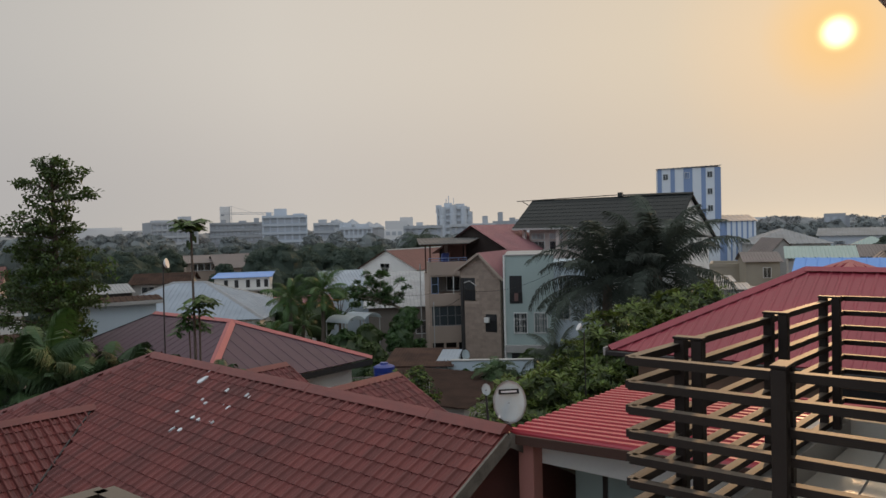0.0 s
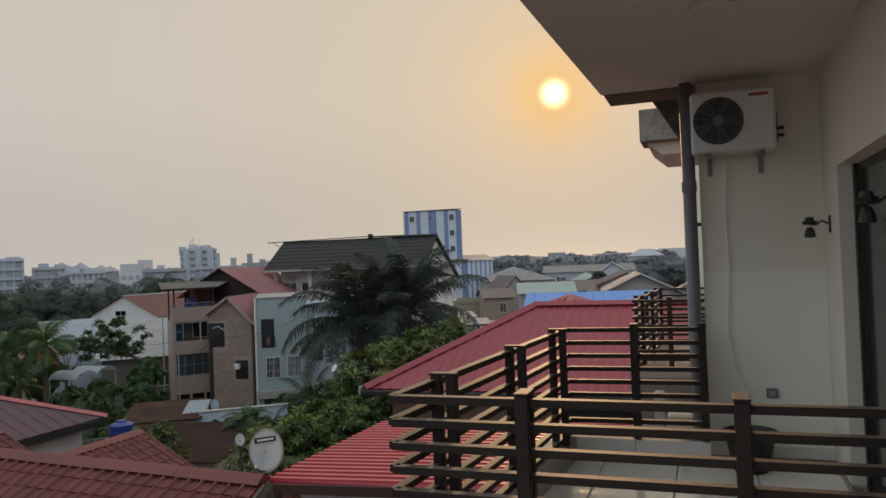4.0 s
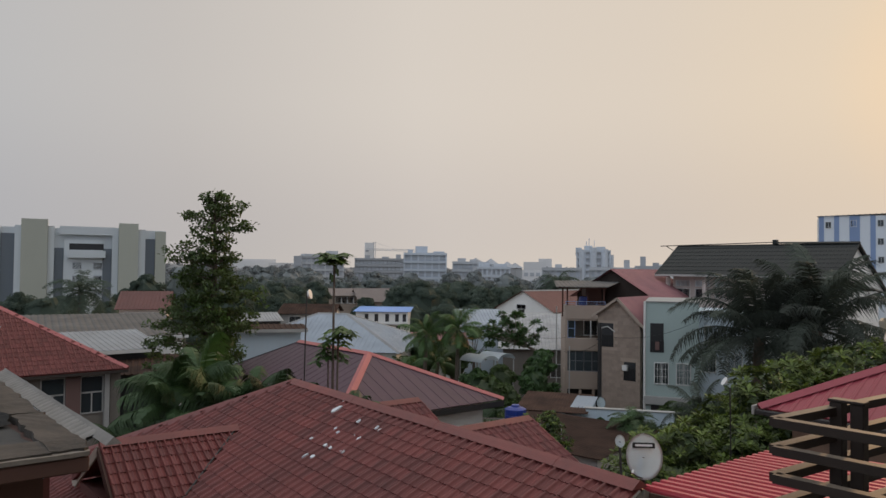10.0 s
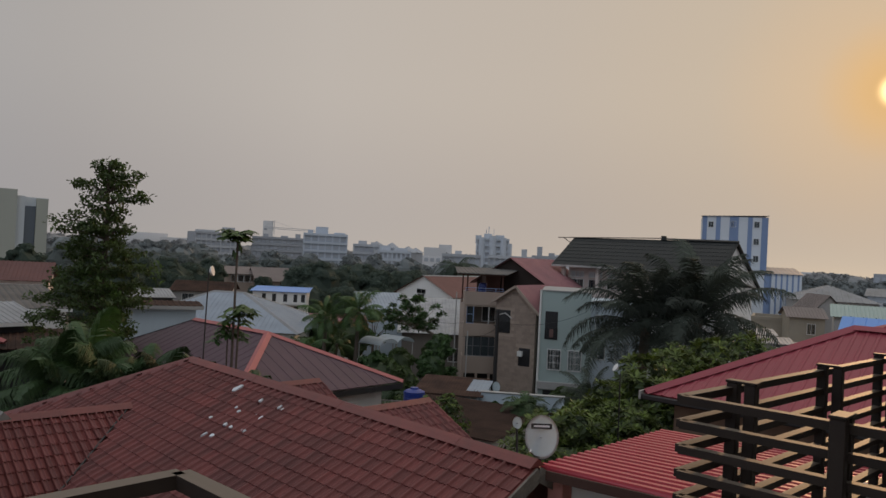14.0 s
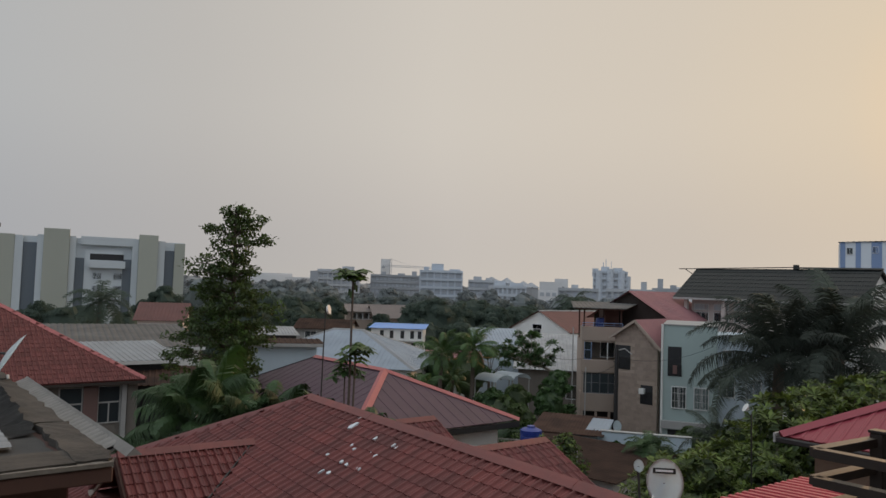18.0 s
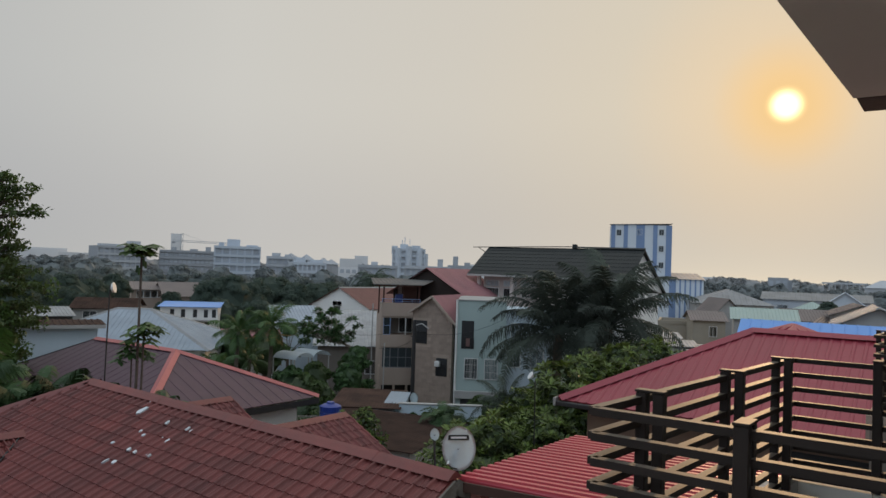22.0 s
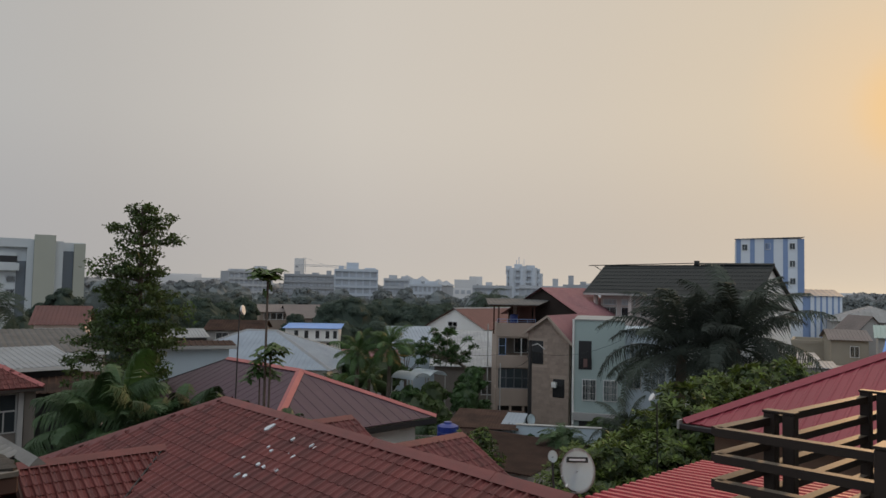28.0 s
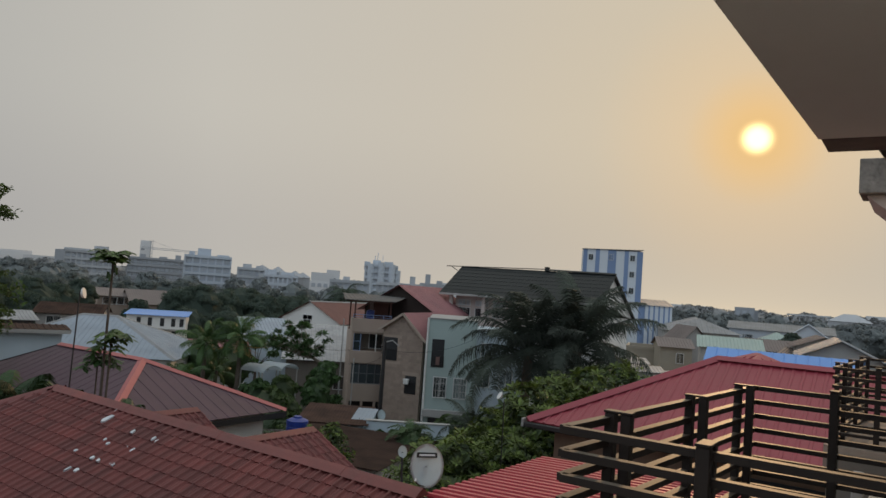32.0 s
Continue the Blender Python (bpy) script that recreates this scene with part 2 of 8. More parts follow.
# light on the rail tops, painted in by face direction
pale_topped(STEEL, (0.15, 0.125, 0.10))
CREAM = mat("cream_plaster", (0.80, 0.76, 0.65), (0.72, 0.68, 0.57), rough=0.9, scale=0.8, fine=60, mix=0.35, bump=0.08, rnd=0)
CREAM_LOW = mat("cream_plaster_washed", (0.84, 0.82, 0.74), (0.78, 0.76, 0.68), rough=0.85, scale=0.8, fine=60, mix=0.3, bump=0.06, rnd=0)
CEIL = mat("ceiling_paint", (0.76, 0.70, 0.64), (0.60, 0.54, 0.48), rough=0.9, scale=0.7, fine=60, mix=0.35, bump=0.05, rnd=0)
PLASTER = mat("white_plaster", (0.74, 0.73, 0.70), (0.52, 0.51, 0.48), rough=0.9, scale=0.5, fine=25, mix=0.45, rnd=0.05, streak=0.35)
PLASTER_BLUE = mat("bluish_white_plaster", (0.5, 0.58, 0.64), (0.36, 0.42, 0.46), rough=0.9, scale=0.5, mix=0.5, rnd=0, streak=0.35)
PLASTER_PINK = mat("pinkish_plaster", (0.58, 0.50, 0.46), (0.42, 0.36, 0.33), rough=0.9, scale=0.5, mix=0.4, rnd=0, streak=0.35)
MINT = mat("mint_plaster", (0.37, 0.45, 0.43), (0.29, 0.355, 0.34), rough=0.9, scale=0.4, mix=0.5, rnd=0, streak=0.4)
BEIGE = mat("beige_plaster", (0.38, 0.30, 0.245), (0.28, 0.225, 0.185), rough=0.9, scale=0.5, mix=0.7, rnd=0, streak=0.4)
BEIGE_B = mat("beige_blockwork", (0.40, 0.31, 0.25), (0.30, 0.235, 0.185), rough=0.95, scale=0.7, mix=0.6, rnd=0)
OCHRE = mat("ochre_plaster", (0.33, 0.30, 0.24), (0.24, 0.215, 0.175), rough=0.9, scale=0.5, mix=0.7, rnd=0.1)
# Dark boards; on the pink-roofed house, shadow put into the wall colour.
TIMBER_SHADE = mat("timber_and_shade", (0.05, 0.036, 0.03), (0.03, 0.024, 0.02), rough=0.9, scale=1.0, mix=0.8, rnd=0)
# Pale plaster darkened: the tiled house's eave shade put into the colour.
TAUPE = mat("taupe_plaster_dimmed", (0.20, 0.175, 0.15), (0.13, 0.115, 0.10), rough=0.9, scale=0.7, mix=0.7, rnd=0, streak=0.4)
SALMON = mat("salmon_plaster", (0.46, 0.20, 0.17), (0.35, 0.16, 0.14), rough=0.9, scale=0.6, mix=0.4, rnd=0)
BROWNWALL = mat("brown_plaster", (0.075, 0.034, 0.024), (0.048, 0.024, 0.018), rough=0.85, scale=0.6, mix=0.5, rnd=0)
REDBROWN = mat("red_brown_plaster", (0.14, 0.052, 0.046), (0.10, 0.042, 0.038), rough=0.9, scale=0.6, mix=0.5, rnd=0)
CONCRETE = mat("weathered_concrete", (0.095, 0.083, 0.070), (0.017, 0.015, 0.014), rough=0.95, scale=2.2, fine=26, mix=1.0, bump=0.45, rnd=0.06)
CONC_BROWN = mat("brownish_concrete", (0.070, 0.058, 0.047), (0.014, 0.012, 0.010), rough=0.95, scale=1.1, fine=18, mix=1.0, bump=0.5, rnd=0.05)
PLANK = mat("grey_flashing", (0.27, 0.26, 0.245), (0.15, 0.145, 0.135), rough=0.9, scale=1.2, mix=0.8, rnd=0)
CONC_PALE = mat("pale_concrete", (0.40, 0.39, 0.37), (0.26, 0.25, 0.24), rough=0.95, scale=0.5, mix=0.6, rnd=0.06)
FIBRE = mat("fibre_cement", (0.125, 0.12, 0.115), (0.055, 0.053, 0.05), rough=0.95, scale=0.6, mix=0.9, rnd=0.08)
BITUMEN = mat("bitumen_sheet", (0.014, 0.013, 0.012), (0.045, 0.04, 0.035), rough=0.7, scale=2, mix=0.6, rnd=0, bump=0.3)
DARK = mat("dark_opening", (0.02, 0.02, 0.022), rough=0.6, rnd=0, bump=0)
GLASS_D = mat("dark_glass", (0.035, 0.045, 0.05), (0.05, 0.06, 0.065), rough=0.12, scale=0.5, rnd=0.2, bump=0)
FRAME_W = mat("white_frame", (0.66, 0.66, 0.64), rough=0.6, mix=0.2, rnd=0.05, bump=0)
FRAME_B = mat("dark_bronze_frame", (0.035, 0.026, 0.022), rough=0.4, mix=0.3, rnd=0.05, bump=0)
BLACK = mat("black_metal", (0.02, 0.018, 0.018), rough=0.5, mix=0.3, rnd=0.05)
WHITE = mat("white_enamel", (0.7, 0.69, 0.66), (0.55, 0.53, 0.5), rough=0.45, mix=0.3, scale=2, rnd=0, bump=0.03)
DISH = mat("dish_grey", (0.64, 0.73, 0.77), (0.50, 0.57, 0.60), rough=0.6, mix=0.5, scale=3, rnd=0.06, bump=0.05)
PVC = mat("grey_pvc", (0.17, 0.17, 0.18), (0.13, 0.13, 0.13), rough=0.5, mix=0.4, rnd=0, bump=0.03)
PLASTIC_BLUE = mat("tank_blue", (0.012, 0.035, 0.22), (0.01, 0.025, 0.15), rough=0.4, mix=0.4, rnd=0, bump=0.02)
STRIPE_BLUE = mat("cladding_blue", (0.20, 0.28, 0.45), (0.16, 0.23, 0.38), rough=0.6, scale=0.2, mix=0.5, rnd=0.04)
STRIPE_WHITE = mat("cladding_white", (0.62, 0.66, 0.70), (0.52, 0.56, 0.60), rough=0.6, scale=0.2, mix=0.5, rnd=0.04)
HOTEL_W = mat("hotel_white", (0.56, 0.60, 0.62), (0.48, 0.52, 0.54), rough=0.8, scale=0.2, mix=0.4, rnd=0.04)
HOTEL_G = mat("hotel_olive", (0.39, 0.40, 0.345), (0.34, 0.35, 0.30), rough=0.8, scale=0.2, mix=0.4, rnd=0.04)
HOTEL_D = mat("hotel_dark", (0.11, 0.13, 0.15), (0.13, 0.15, 0.17), rough=0.4, scale=0.2, mix=0.4, rnd=0.06)
# Haze over the far buildings is put into these paled, blued colours.
FAR_A = mat("far_concrete_hazed", (0.44, 0.455, 0.475), (0.36, 0.375, 0.39), rough=0.95, scale=0.1, mix=0.6, rnd=0.12)
FAR_B = mat("far_bluegrey_hazed", (0.345, 0.36, 0.38), (0.29, 0.305, 0.325), rough=0.95, scale=0.1, mix=0.5, rnd=0.07)
FAR_W = mat("far_white_hazed", (0.50, 0.54, 0.59), (0.43, 0.47, 0.51), rough=0.95, scale=0.1, mix=0.5, rnd=0.06)
FAR_C = mat("farthest_blocks_hazed", (0.66, 0.66, 0.66), (0.58, 0.58, 0.58), rough=0.95, scale=0.05, mix=0.4, rnd=0.08)
FAR_WIN = mat("far_window_hazed", (0.43, 0.46, 0.50), rough=0.5, rnd=0.12, bump=0)
FAR_GL = mat("far_glazing_hazed", (0.34, 0.40, 0.48), (0.28, 0.34, 0.42), rough=0.5, scale=0.1, mix=0.5, rnd=0.05, bump=0)
GROUND = mat("ground_dust", (0.14, 0.115, 0.09), (0.08, 0.075, 0.05), rough=1.0, scale=0.15, fine=6, mix=0.8, rnd=0)
LEAF = mat("leaf_green", (0.055, 0.11, 0.03), (0.03, 0.065, 0.018), rough=0.55, scale=0.8, mix=0.8, rnd=0.35, island=True, bump=0, transl=0.3)
LEAF_L = mat("leaf_bright", (0.095, 0.165, 0.03), (0.028, 0.058, 0.014), rough=0.5, scale=1.3, mix=1.0, rnd=0.4, island=True, bump=0, transl=0.3)
# Shade inside the garden crowns and light on their rosettes, put into two greens.
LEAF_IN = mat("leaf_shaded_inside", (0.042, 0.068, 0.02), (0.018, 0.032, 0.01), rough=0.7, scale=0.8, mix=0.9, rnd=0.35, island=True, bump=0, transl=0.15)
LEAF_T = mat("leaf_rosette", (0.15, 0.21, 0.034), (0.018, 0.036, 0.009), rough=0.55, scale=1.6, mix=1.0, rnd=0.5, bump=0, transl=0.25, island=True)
# LEAF_W, LEAF_M, LEAF_F, LEAF_H: haze put into the greens, more with distance.
LEAF_W = mat("leaf_woods_hazed", (0.092, 0.126, 0.094), (0.062, 0.088, 0.070), rough=0.85, scale=0.25, mix=0.95, rnd=0.12, island=True, bump=0, transl=0.45)
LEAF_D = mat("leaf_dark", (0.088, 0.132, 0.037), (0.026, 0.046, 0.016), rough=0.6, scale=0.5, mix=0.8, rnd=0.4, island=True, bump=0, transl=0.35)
LEAF_M = mat("leaf_mid_hazed", (0.16, 0.188, 0.178), (0.12, 0.146, 0.138), rough=0.85, scale=0.15, mix=0.9, rnd=0.08, island=True, bump=0, transl=0.45)
LEAF_F = mat("leaf_far_hazed", (0.195, 0.215, 0.215), (0.155, 0.175, 0.175), rough=0.9, scale=0.1, mix=0.9, rnd=0.07, island=True, bump=0, transl=0.2)
LEAF_H = mat("leaf_horizon_hazed", (0.235, 0.24, 0.24), (0.20, 0.205, 0.205), rough=0.9, scale=0.05, mix=0.9, rnd=0.06, island=True, bump=0)
PALM = mat("palm_frond", (0.056, 0.070, 0.052), (0.023, 0.031, 0.024), rough=0.85, scale=0.5, mix=0.7, rnd=0.4, bump=0, transl=0.15)
PALM_A = mat("areca_frond", (0.036, 0.074, 0.020), (0.018, 0.038, 0.012), rough=0.65, scale=0.5, mix=0.7, rnd=0.5, bump=0, transl=0.08)
PALM_L = mat("palm_frond_bright", (0.065, 0.125, 0.032), (0.035, 0.075, 0.022), rough=0.5, scale=0.5, mix=0.7, rnd=0.35, bump=0, transl=0.25)
PALM_Y = mat("palm_frond_dry", (0.40, 0.22, 0.05), (0.28, 0.16, 0.05), rough=0.7, scale=1, mix=0.6, rnd=0.2, bump=0)
BARK = mat("bark", (0.12, 0.095, 0.075), (0.07, 0.055, 0.045), rough=0.95, scale=3, mix=0.8, bump=0.5, rnd=0.1)
TILE_FLOOR = mat("floor_tile", (0.78, 0.74, 0.66), (0.62, 0.58, 0.51), rough=0.11, scale=1.5, mix=0.4, rnd=0.05, bump=0.015)
TILE_FLOOR.node_tree.nodes["Principled BSDF"].inputs["Specular IOR Level"].default_value = 0.95  # polished glaze
TILE_KERB = mat("upstand_tile", (0.72, 0.69, 0.63), (0.58, 0.55, 0.50), rough=0.7, scale=1.5, mix=0.5, rnd=0, bump=0.03)
BEAM_DARK = mat("dark_beam", (0.17, 0.13, 0.11), (0.07, 0.05, 0.045), rough=0.95, scale=2.5, mix=1.0, rnd=0)
GROUT = mat("grout", (0.42, 0.40, 0.37), rough=0.95, rnd=0)
TRIM_CREAM = mat("cream_board", (0.50, 0.45, 0.38), (0.32, 0.28, 0.23), rough=0.85, scale=2, mix=0.7, rnd=0)
FAN_GREY = mat("fan_grey", (0.055, 0.055, 0.055), (0.035, 0.035, 0.035), rough=0.6, scale=6, mix=0.6, rnd=0, bump=0)
TANK_WHITE = mat("canopy_white", (0.62, 0.68, 0.72), (0.48, 0.53, 0.56), rough=0.5, scale=1.5, mix=0.6, rnd=0)
STAINED = mat("stained_concrete", (0.34, 0.31, 0.28), (0.06, 0.055, 0.05), rough=0.95, scale=2.6, fine=20, mix=1.0, bump=0.3, rnd=0)
# Grey-beige verge boards, and the lit slab edge put into a pale strip.
PALE_EDGE = mat("pale_edge", (0.20, 0.175, 0.15), (0.07, 0.06, 0.05), rough=0.95, scale=3, fine=30, mix=0.9, bump=0.3, rnd=0)
RED_MARK = mat("red_mark", (0.55, 0.06, 0.04), rough=0.5, rnd=0, bump=0)
INK = mat("black_label", (0.015, 0.015, 0.015), rough=0.5, rnd=0, bump=0)

# ---- building helpers ----
RNG = random.Random(7)


def polar(az, d, z=0.0):
    """A place by its bearing (degrees left of +y) and distance from the balcony."""
    return Vector((-math.sin(radians(az)) * d, math.cos(radians(az)) * d, z))


def finish(bm, name, material, smooth=False):
    me = bpy.data.meshes.new(name)
    bm.to_mesh(me)
    bm.free()
    me.materials.append(material)
    if smooth:
        me.polygons.foreach_set("use_smooth", [True] * len(me.polygons))
    return me


def part(name, bm, material, parent, label="", smooth=False):
    ob = new(name, finish(bm, name, material, smooth))
    ob.parent = parent
    if label:
        tagged(ob, label)
    return ob


def thing(name, m, label, category, group="", kind=""):
    ob = new(name)
    ob.matrix_world = m if isinstance(m, Matrix) else Matrix.Translation(m)
    ob.empty_display_size = 0.2
    return tagged(ob, label, category, group, kind)


def solid(name, bm, material, label, category, kind="structure", smooth=False):
    return tagged(new(name, finish(bm, name, material, smooth)), label, category, "", kind)


def quad(bm, *pts):
    return bm.faces.new([bm.verts.new(p) for p in pts])


def box(bm, x0, x1, y0, y1, z0, z1, bevel=0.0):
    v = [bm.verts.new(p) for p in ((x0, y0, z0), (x1, y0, z0), (x1, y1, z0), (x0, y1, z0), (x0, y0, z1), (x1, y0, z1), (x1, y1, z1), (x0, y1, z1))]
    fs = [bm.faces.new([v[i] for i in f]) for f in ((3, 2, 1, 0), (4, 5, 6, 7), (0, 1, 5, 4), (1, 2, 6, 5), (2, 3, 7, 6), (3, 0, 4, 7))]
    if bevel:
        es = list({e for f in fs for e in f.edges})
        bmesh.ops.bevel(bm, geom=es, offset=bevel, segments=1, affect="EDGES", clamp_overlap=True)
    return bm


def boxes(*rows, bevel=0.0):
    bm = bmesh.new()
    for r in rows:
        box(bm, *r, bevel=bevel)
    return bm


def ring(c, ax, r, n):
    u = ax.orthogonal().normalized()
    w = ax.cross(u).normalized()
    return [c + (u * math.cos(k * math.tau / n) + w * math.sin(k * math.tau / n)) * r for k in range(n)]


def tube(bm, pts, radii, n=8, caps=True):
    pts = [Vector(p) for p in pts]
    if isinstance(radii, (int, float)):
        radii = [radii] * len(pts)
    last, u0 = None, None
    for i, p in enumerate(pts):
        ax = (pts[min(i + 1, len(pts) - 1)] - pts[max(i - 1, 0)]).normalized()
        if u0 is None:
            u0 = ax.orthogonal().normalized()
        u0 = (u0 - ax * u0.dot(ax)).normalized()
        w = ax.cross(u0)
        cur = [bm.verts.new(p + (u0 * math.cos(k * math.tau / n) + w * math.sin(k * math.tau / n)) * radii[i]) for k in range(n)]
        if last:
            for k in range(n):
                bm.faces.new((last[k], last[(k + 1) % n], cur[(k + 1) % n], cur[k]))
        elif caps and n > 2:
            bm.faces.new(cur[::-1])
        last = cur
    if caps:
        bm.faces.new(last)
    return bm


def bar(bm, a, b, w, h):
    """A straight bar of section w (level) by h between two points on its axis."""
    a, b = Vector(a), Vector(b)
    d = (b - a).normalized()
    s = d.cross(Vector((0, 0, 1)))
    s = s.normalized() if s.length > 1e-4 else Vector((1, 0, 0))
    u = s.cross(d).normalized()
    v = [bm.verts.new(p + s * (i * w / 2) + u * (j * h / 2)) for p in (a, b) for i, j in ((-1, -1), (1, -1), (1, 1), (-1, 1))]
    for f in ((3, 2, 1, 0), (4, 5, 6, 7), (0, 1, 5, 4), (1, 2, 6, 5), (2, 3, 7, 6), (3, 0, 4, 7)):
        bm.faces.new([v[i] for i in f])
    return bm


def v_range(poly, u):
    """Lowest and highest v of a convex polygon at u."""
    vs = []
    for (u0, v0), (u1, v1) in zip(poly, poly[1:] + poly[:1]):
        if min(u0, u1) - 1e-7 <= u <= max(u0, u1) + 1e-7:
            if abs(u1 - u0) < 1e-6:
                vs += [v0, v1]
            else:
                vs.append(v0 + (v1 - v0) * (u - u0) / (u1 - u0))
    return (min(vs), max(vs)) if vs else None


def slope_frame(corners):
    """Corners of a roof face, the first two along the eave: origin, along, up the slope, outward."""
    c = [Vector(p) for p in corners]
    u = (c[1] - c[0]).normalized()
    n = u.cross(c[2] - c[0]).normalized()
    if n.z < 0:
        n = -n
    v = n.cross(u).normalized()
    if v.z < 0:
        v = -v
    return c[0], u, v, n, [((p - c[0]).dot(u), (p - c[0]).dot(v)) for p in c]


PROFILES = {
    "ibr": [(0, 0), (0.62, 0), (0.70, 1), (0.92, 1)],
    "wave": [(0, 0), (0.25, 0.85), (0.5, 1), (0.75, 0.85)],
    "box": [(0, 0), (0.42, 0), (0.5, 1), (0.92, 1)],
    "seam": [(0, 0), (0.90, 0), (0.915, 1), (0.985, 1)],
}


def sheet(bm, corners, pitch=0.25, height=0.035, profile="ibr", under=0.03):
    """A ribbed metal roof face with thickness."""
    o, u, v, n, poly = slope_frame(corners)
    us = [p[0] for p in poly]
    u0, u1 = min(us), max(us)
    xs = {round(a, 5): 0.0 for a in (u0, u1)}
    k = math.floor(u0 / pitch)
    while k * pitch < u1:
        for f, h in PROFILES[profile]:
            x = (k + f) * pitch
            if u0 < x < u1:
                xs[round(x, 5)] = h * height
        k += 1
    rows = []
    for x in sorted(xs):
        r = v_range(poly, x)
        if r:
            rows.append([bm.verts.new(o + u * x + v * y + n * h) for y, h in ((r[0], xs[x]), (r[1], xs[x]), (r[0], -under), (r[1], -under))])
    for a, b in zip(rows, rows[1:]):
        bm.faces.new((a[0], b[0], b[1], a[1]))
        bm.faces.new((a[2], a[3], b[3], b[2]))
        bm.faces.new((a[0], a[2], b[2], b[0]))
    return bm


def slab_roof(bm, corners, thick=0.06):
    """A plain roof face with thickness."""
    o, u, v, n, _ = slope_frame(corners)
    top = [bm.verts.new(Vector(p)) for p in corners]
    low = [bm.verts.new(Vector(p) - n * thick) for p in corners]
    bm.faces.new(top)
    bm.faces.new(low[::-1])
    for i in range(len(top)):
        j = (i + 1) % len(top)
        bm.faces.new((top[i], low[i], low[j], top[j]))
    return bm


def cap_strip(bm, a, b, w=0.22, drop=0.07, seg=1.1):
    """An angled ridge or hip cap in overlapping lengths."""
    a, b = Vector(a), Vector(b)
    d = (b - a).normalized()
    s = d.cross(Vector((0, 0, 1))).normalized()
    up = s.cross(d).normalized()
    count = max(1, round((b - a).length / seg))
    for i in range(count):
        p, q = a.lerp(b, i / count), a.lerp(b, min(1, (i + 1.04) / count))
        lift = up * (0.004 * (i % 2))
        sect = [(-w, -drop), (-w * 0.35, 0.015), (0, 0.05), (w * 0.35, 0.015), (w, -drop)]
        A = [bm.verts.new(p + s * x + up * y + lift) for x, y in sect]
        B = [bm.verts.new(q + s * x + up * y + lift) for x, y in sect]
        for k in range(4):
            bm.faces.new((A[k], A[k + 1], B[k + 1], B[k]))
        bm.faces.new((A[0], B[0], B[4], A[4]))
        bm.faces.new(A)
        bm.faces.new(B[::-1])
    return bm


# ---- windows ----
def window_set(parent, m, w, h, frame=None, pane=None, nx=2, ny=1, bars=0, depth=0.10):
    """A window in a wall: m puts its foot centre, looking along local -y."""
    frame, pane = frame or FRAME_W, pane or GLASS_D
    win = new("window")
    win.parent, win.matrix_basis = parent, m
    t = 0.05 if w < 2 else 0.07
    bm = boxes((-w / 2 - t, -w / 2, -0.03, depth, -t, h + t), (w / 2, w / 2 + t, -0.03, depth, -t, h + t), (-w / 2, w / 2, -0.03, depth, h, h + t), (-w / 2, w / 2, -0.06, depth, -t, 0))
    for i in range(1, nx):
        x = -w / 2 + w * i / nx
        box(bm, x - t / 3, x + t / 3, -0.012, depth, 0, h)
    for j in range(1, ny):
        z = h * j / ny
        box(bm, -w / 2, w / 2, -0.010, depth, z - t / 3, z + t / 3)
    part("window_frame", bm, frame, win)
    part("pane", boxes((-w / 2, w / 2, 0.01, 0.03, 0, h)), pane, win)
    if bars:
        bm = bmesh.new()
        for i in range(1, bars):
            x = -w / 2 + w * i / bars
            box(bm, x - 0.012, x + 0.012, -0.055, -0.03, 0, h)
        box(bm, -w / 2, w / 2, -0.056, -0.03, h * 0.33, h * 0.33 + 0.025)
        box(bm, -w / 2, w / 2, -0.056, -0.03, h * 0.7, h * 0.7 + 0.025)
        part("window_bars", bm, FRAME_W, win)
    return win


FACES = {"f": 0, "r": 90, "b": 180, "l": -90}


def on_face(face, w, l, u, z, off=0.0):
    """The pose of something on a face of a body of width w and depth l whose front centre is the origin."""
    c = {"f": (u, -off, z), "r": (w / 2 + off, u, z), "l": (-w / 2 - off, u, z), "b": (u, l + off, z)}[face]
    return pose(*c, 0, 0, FACES[face])


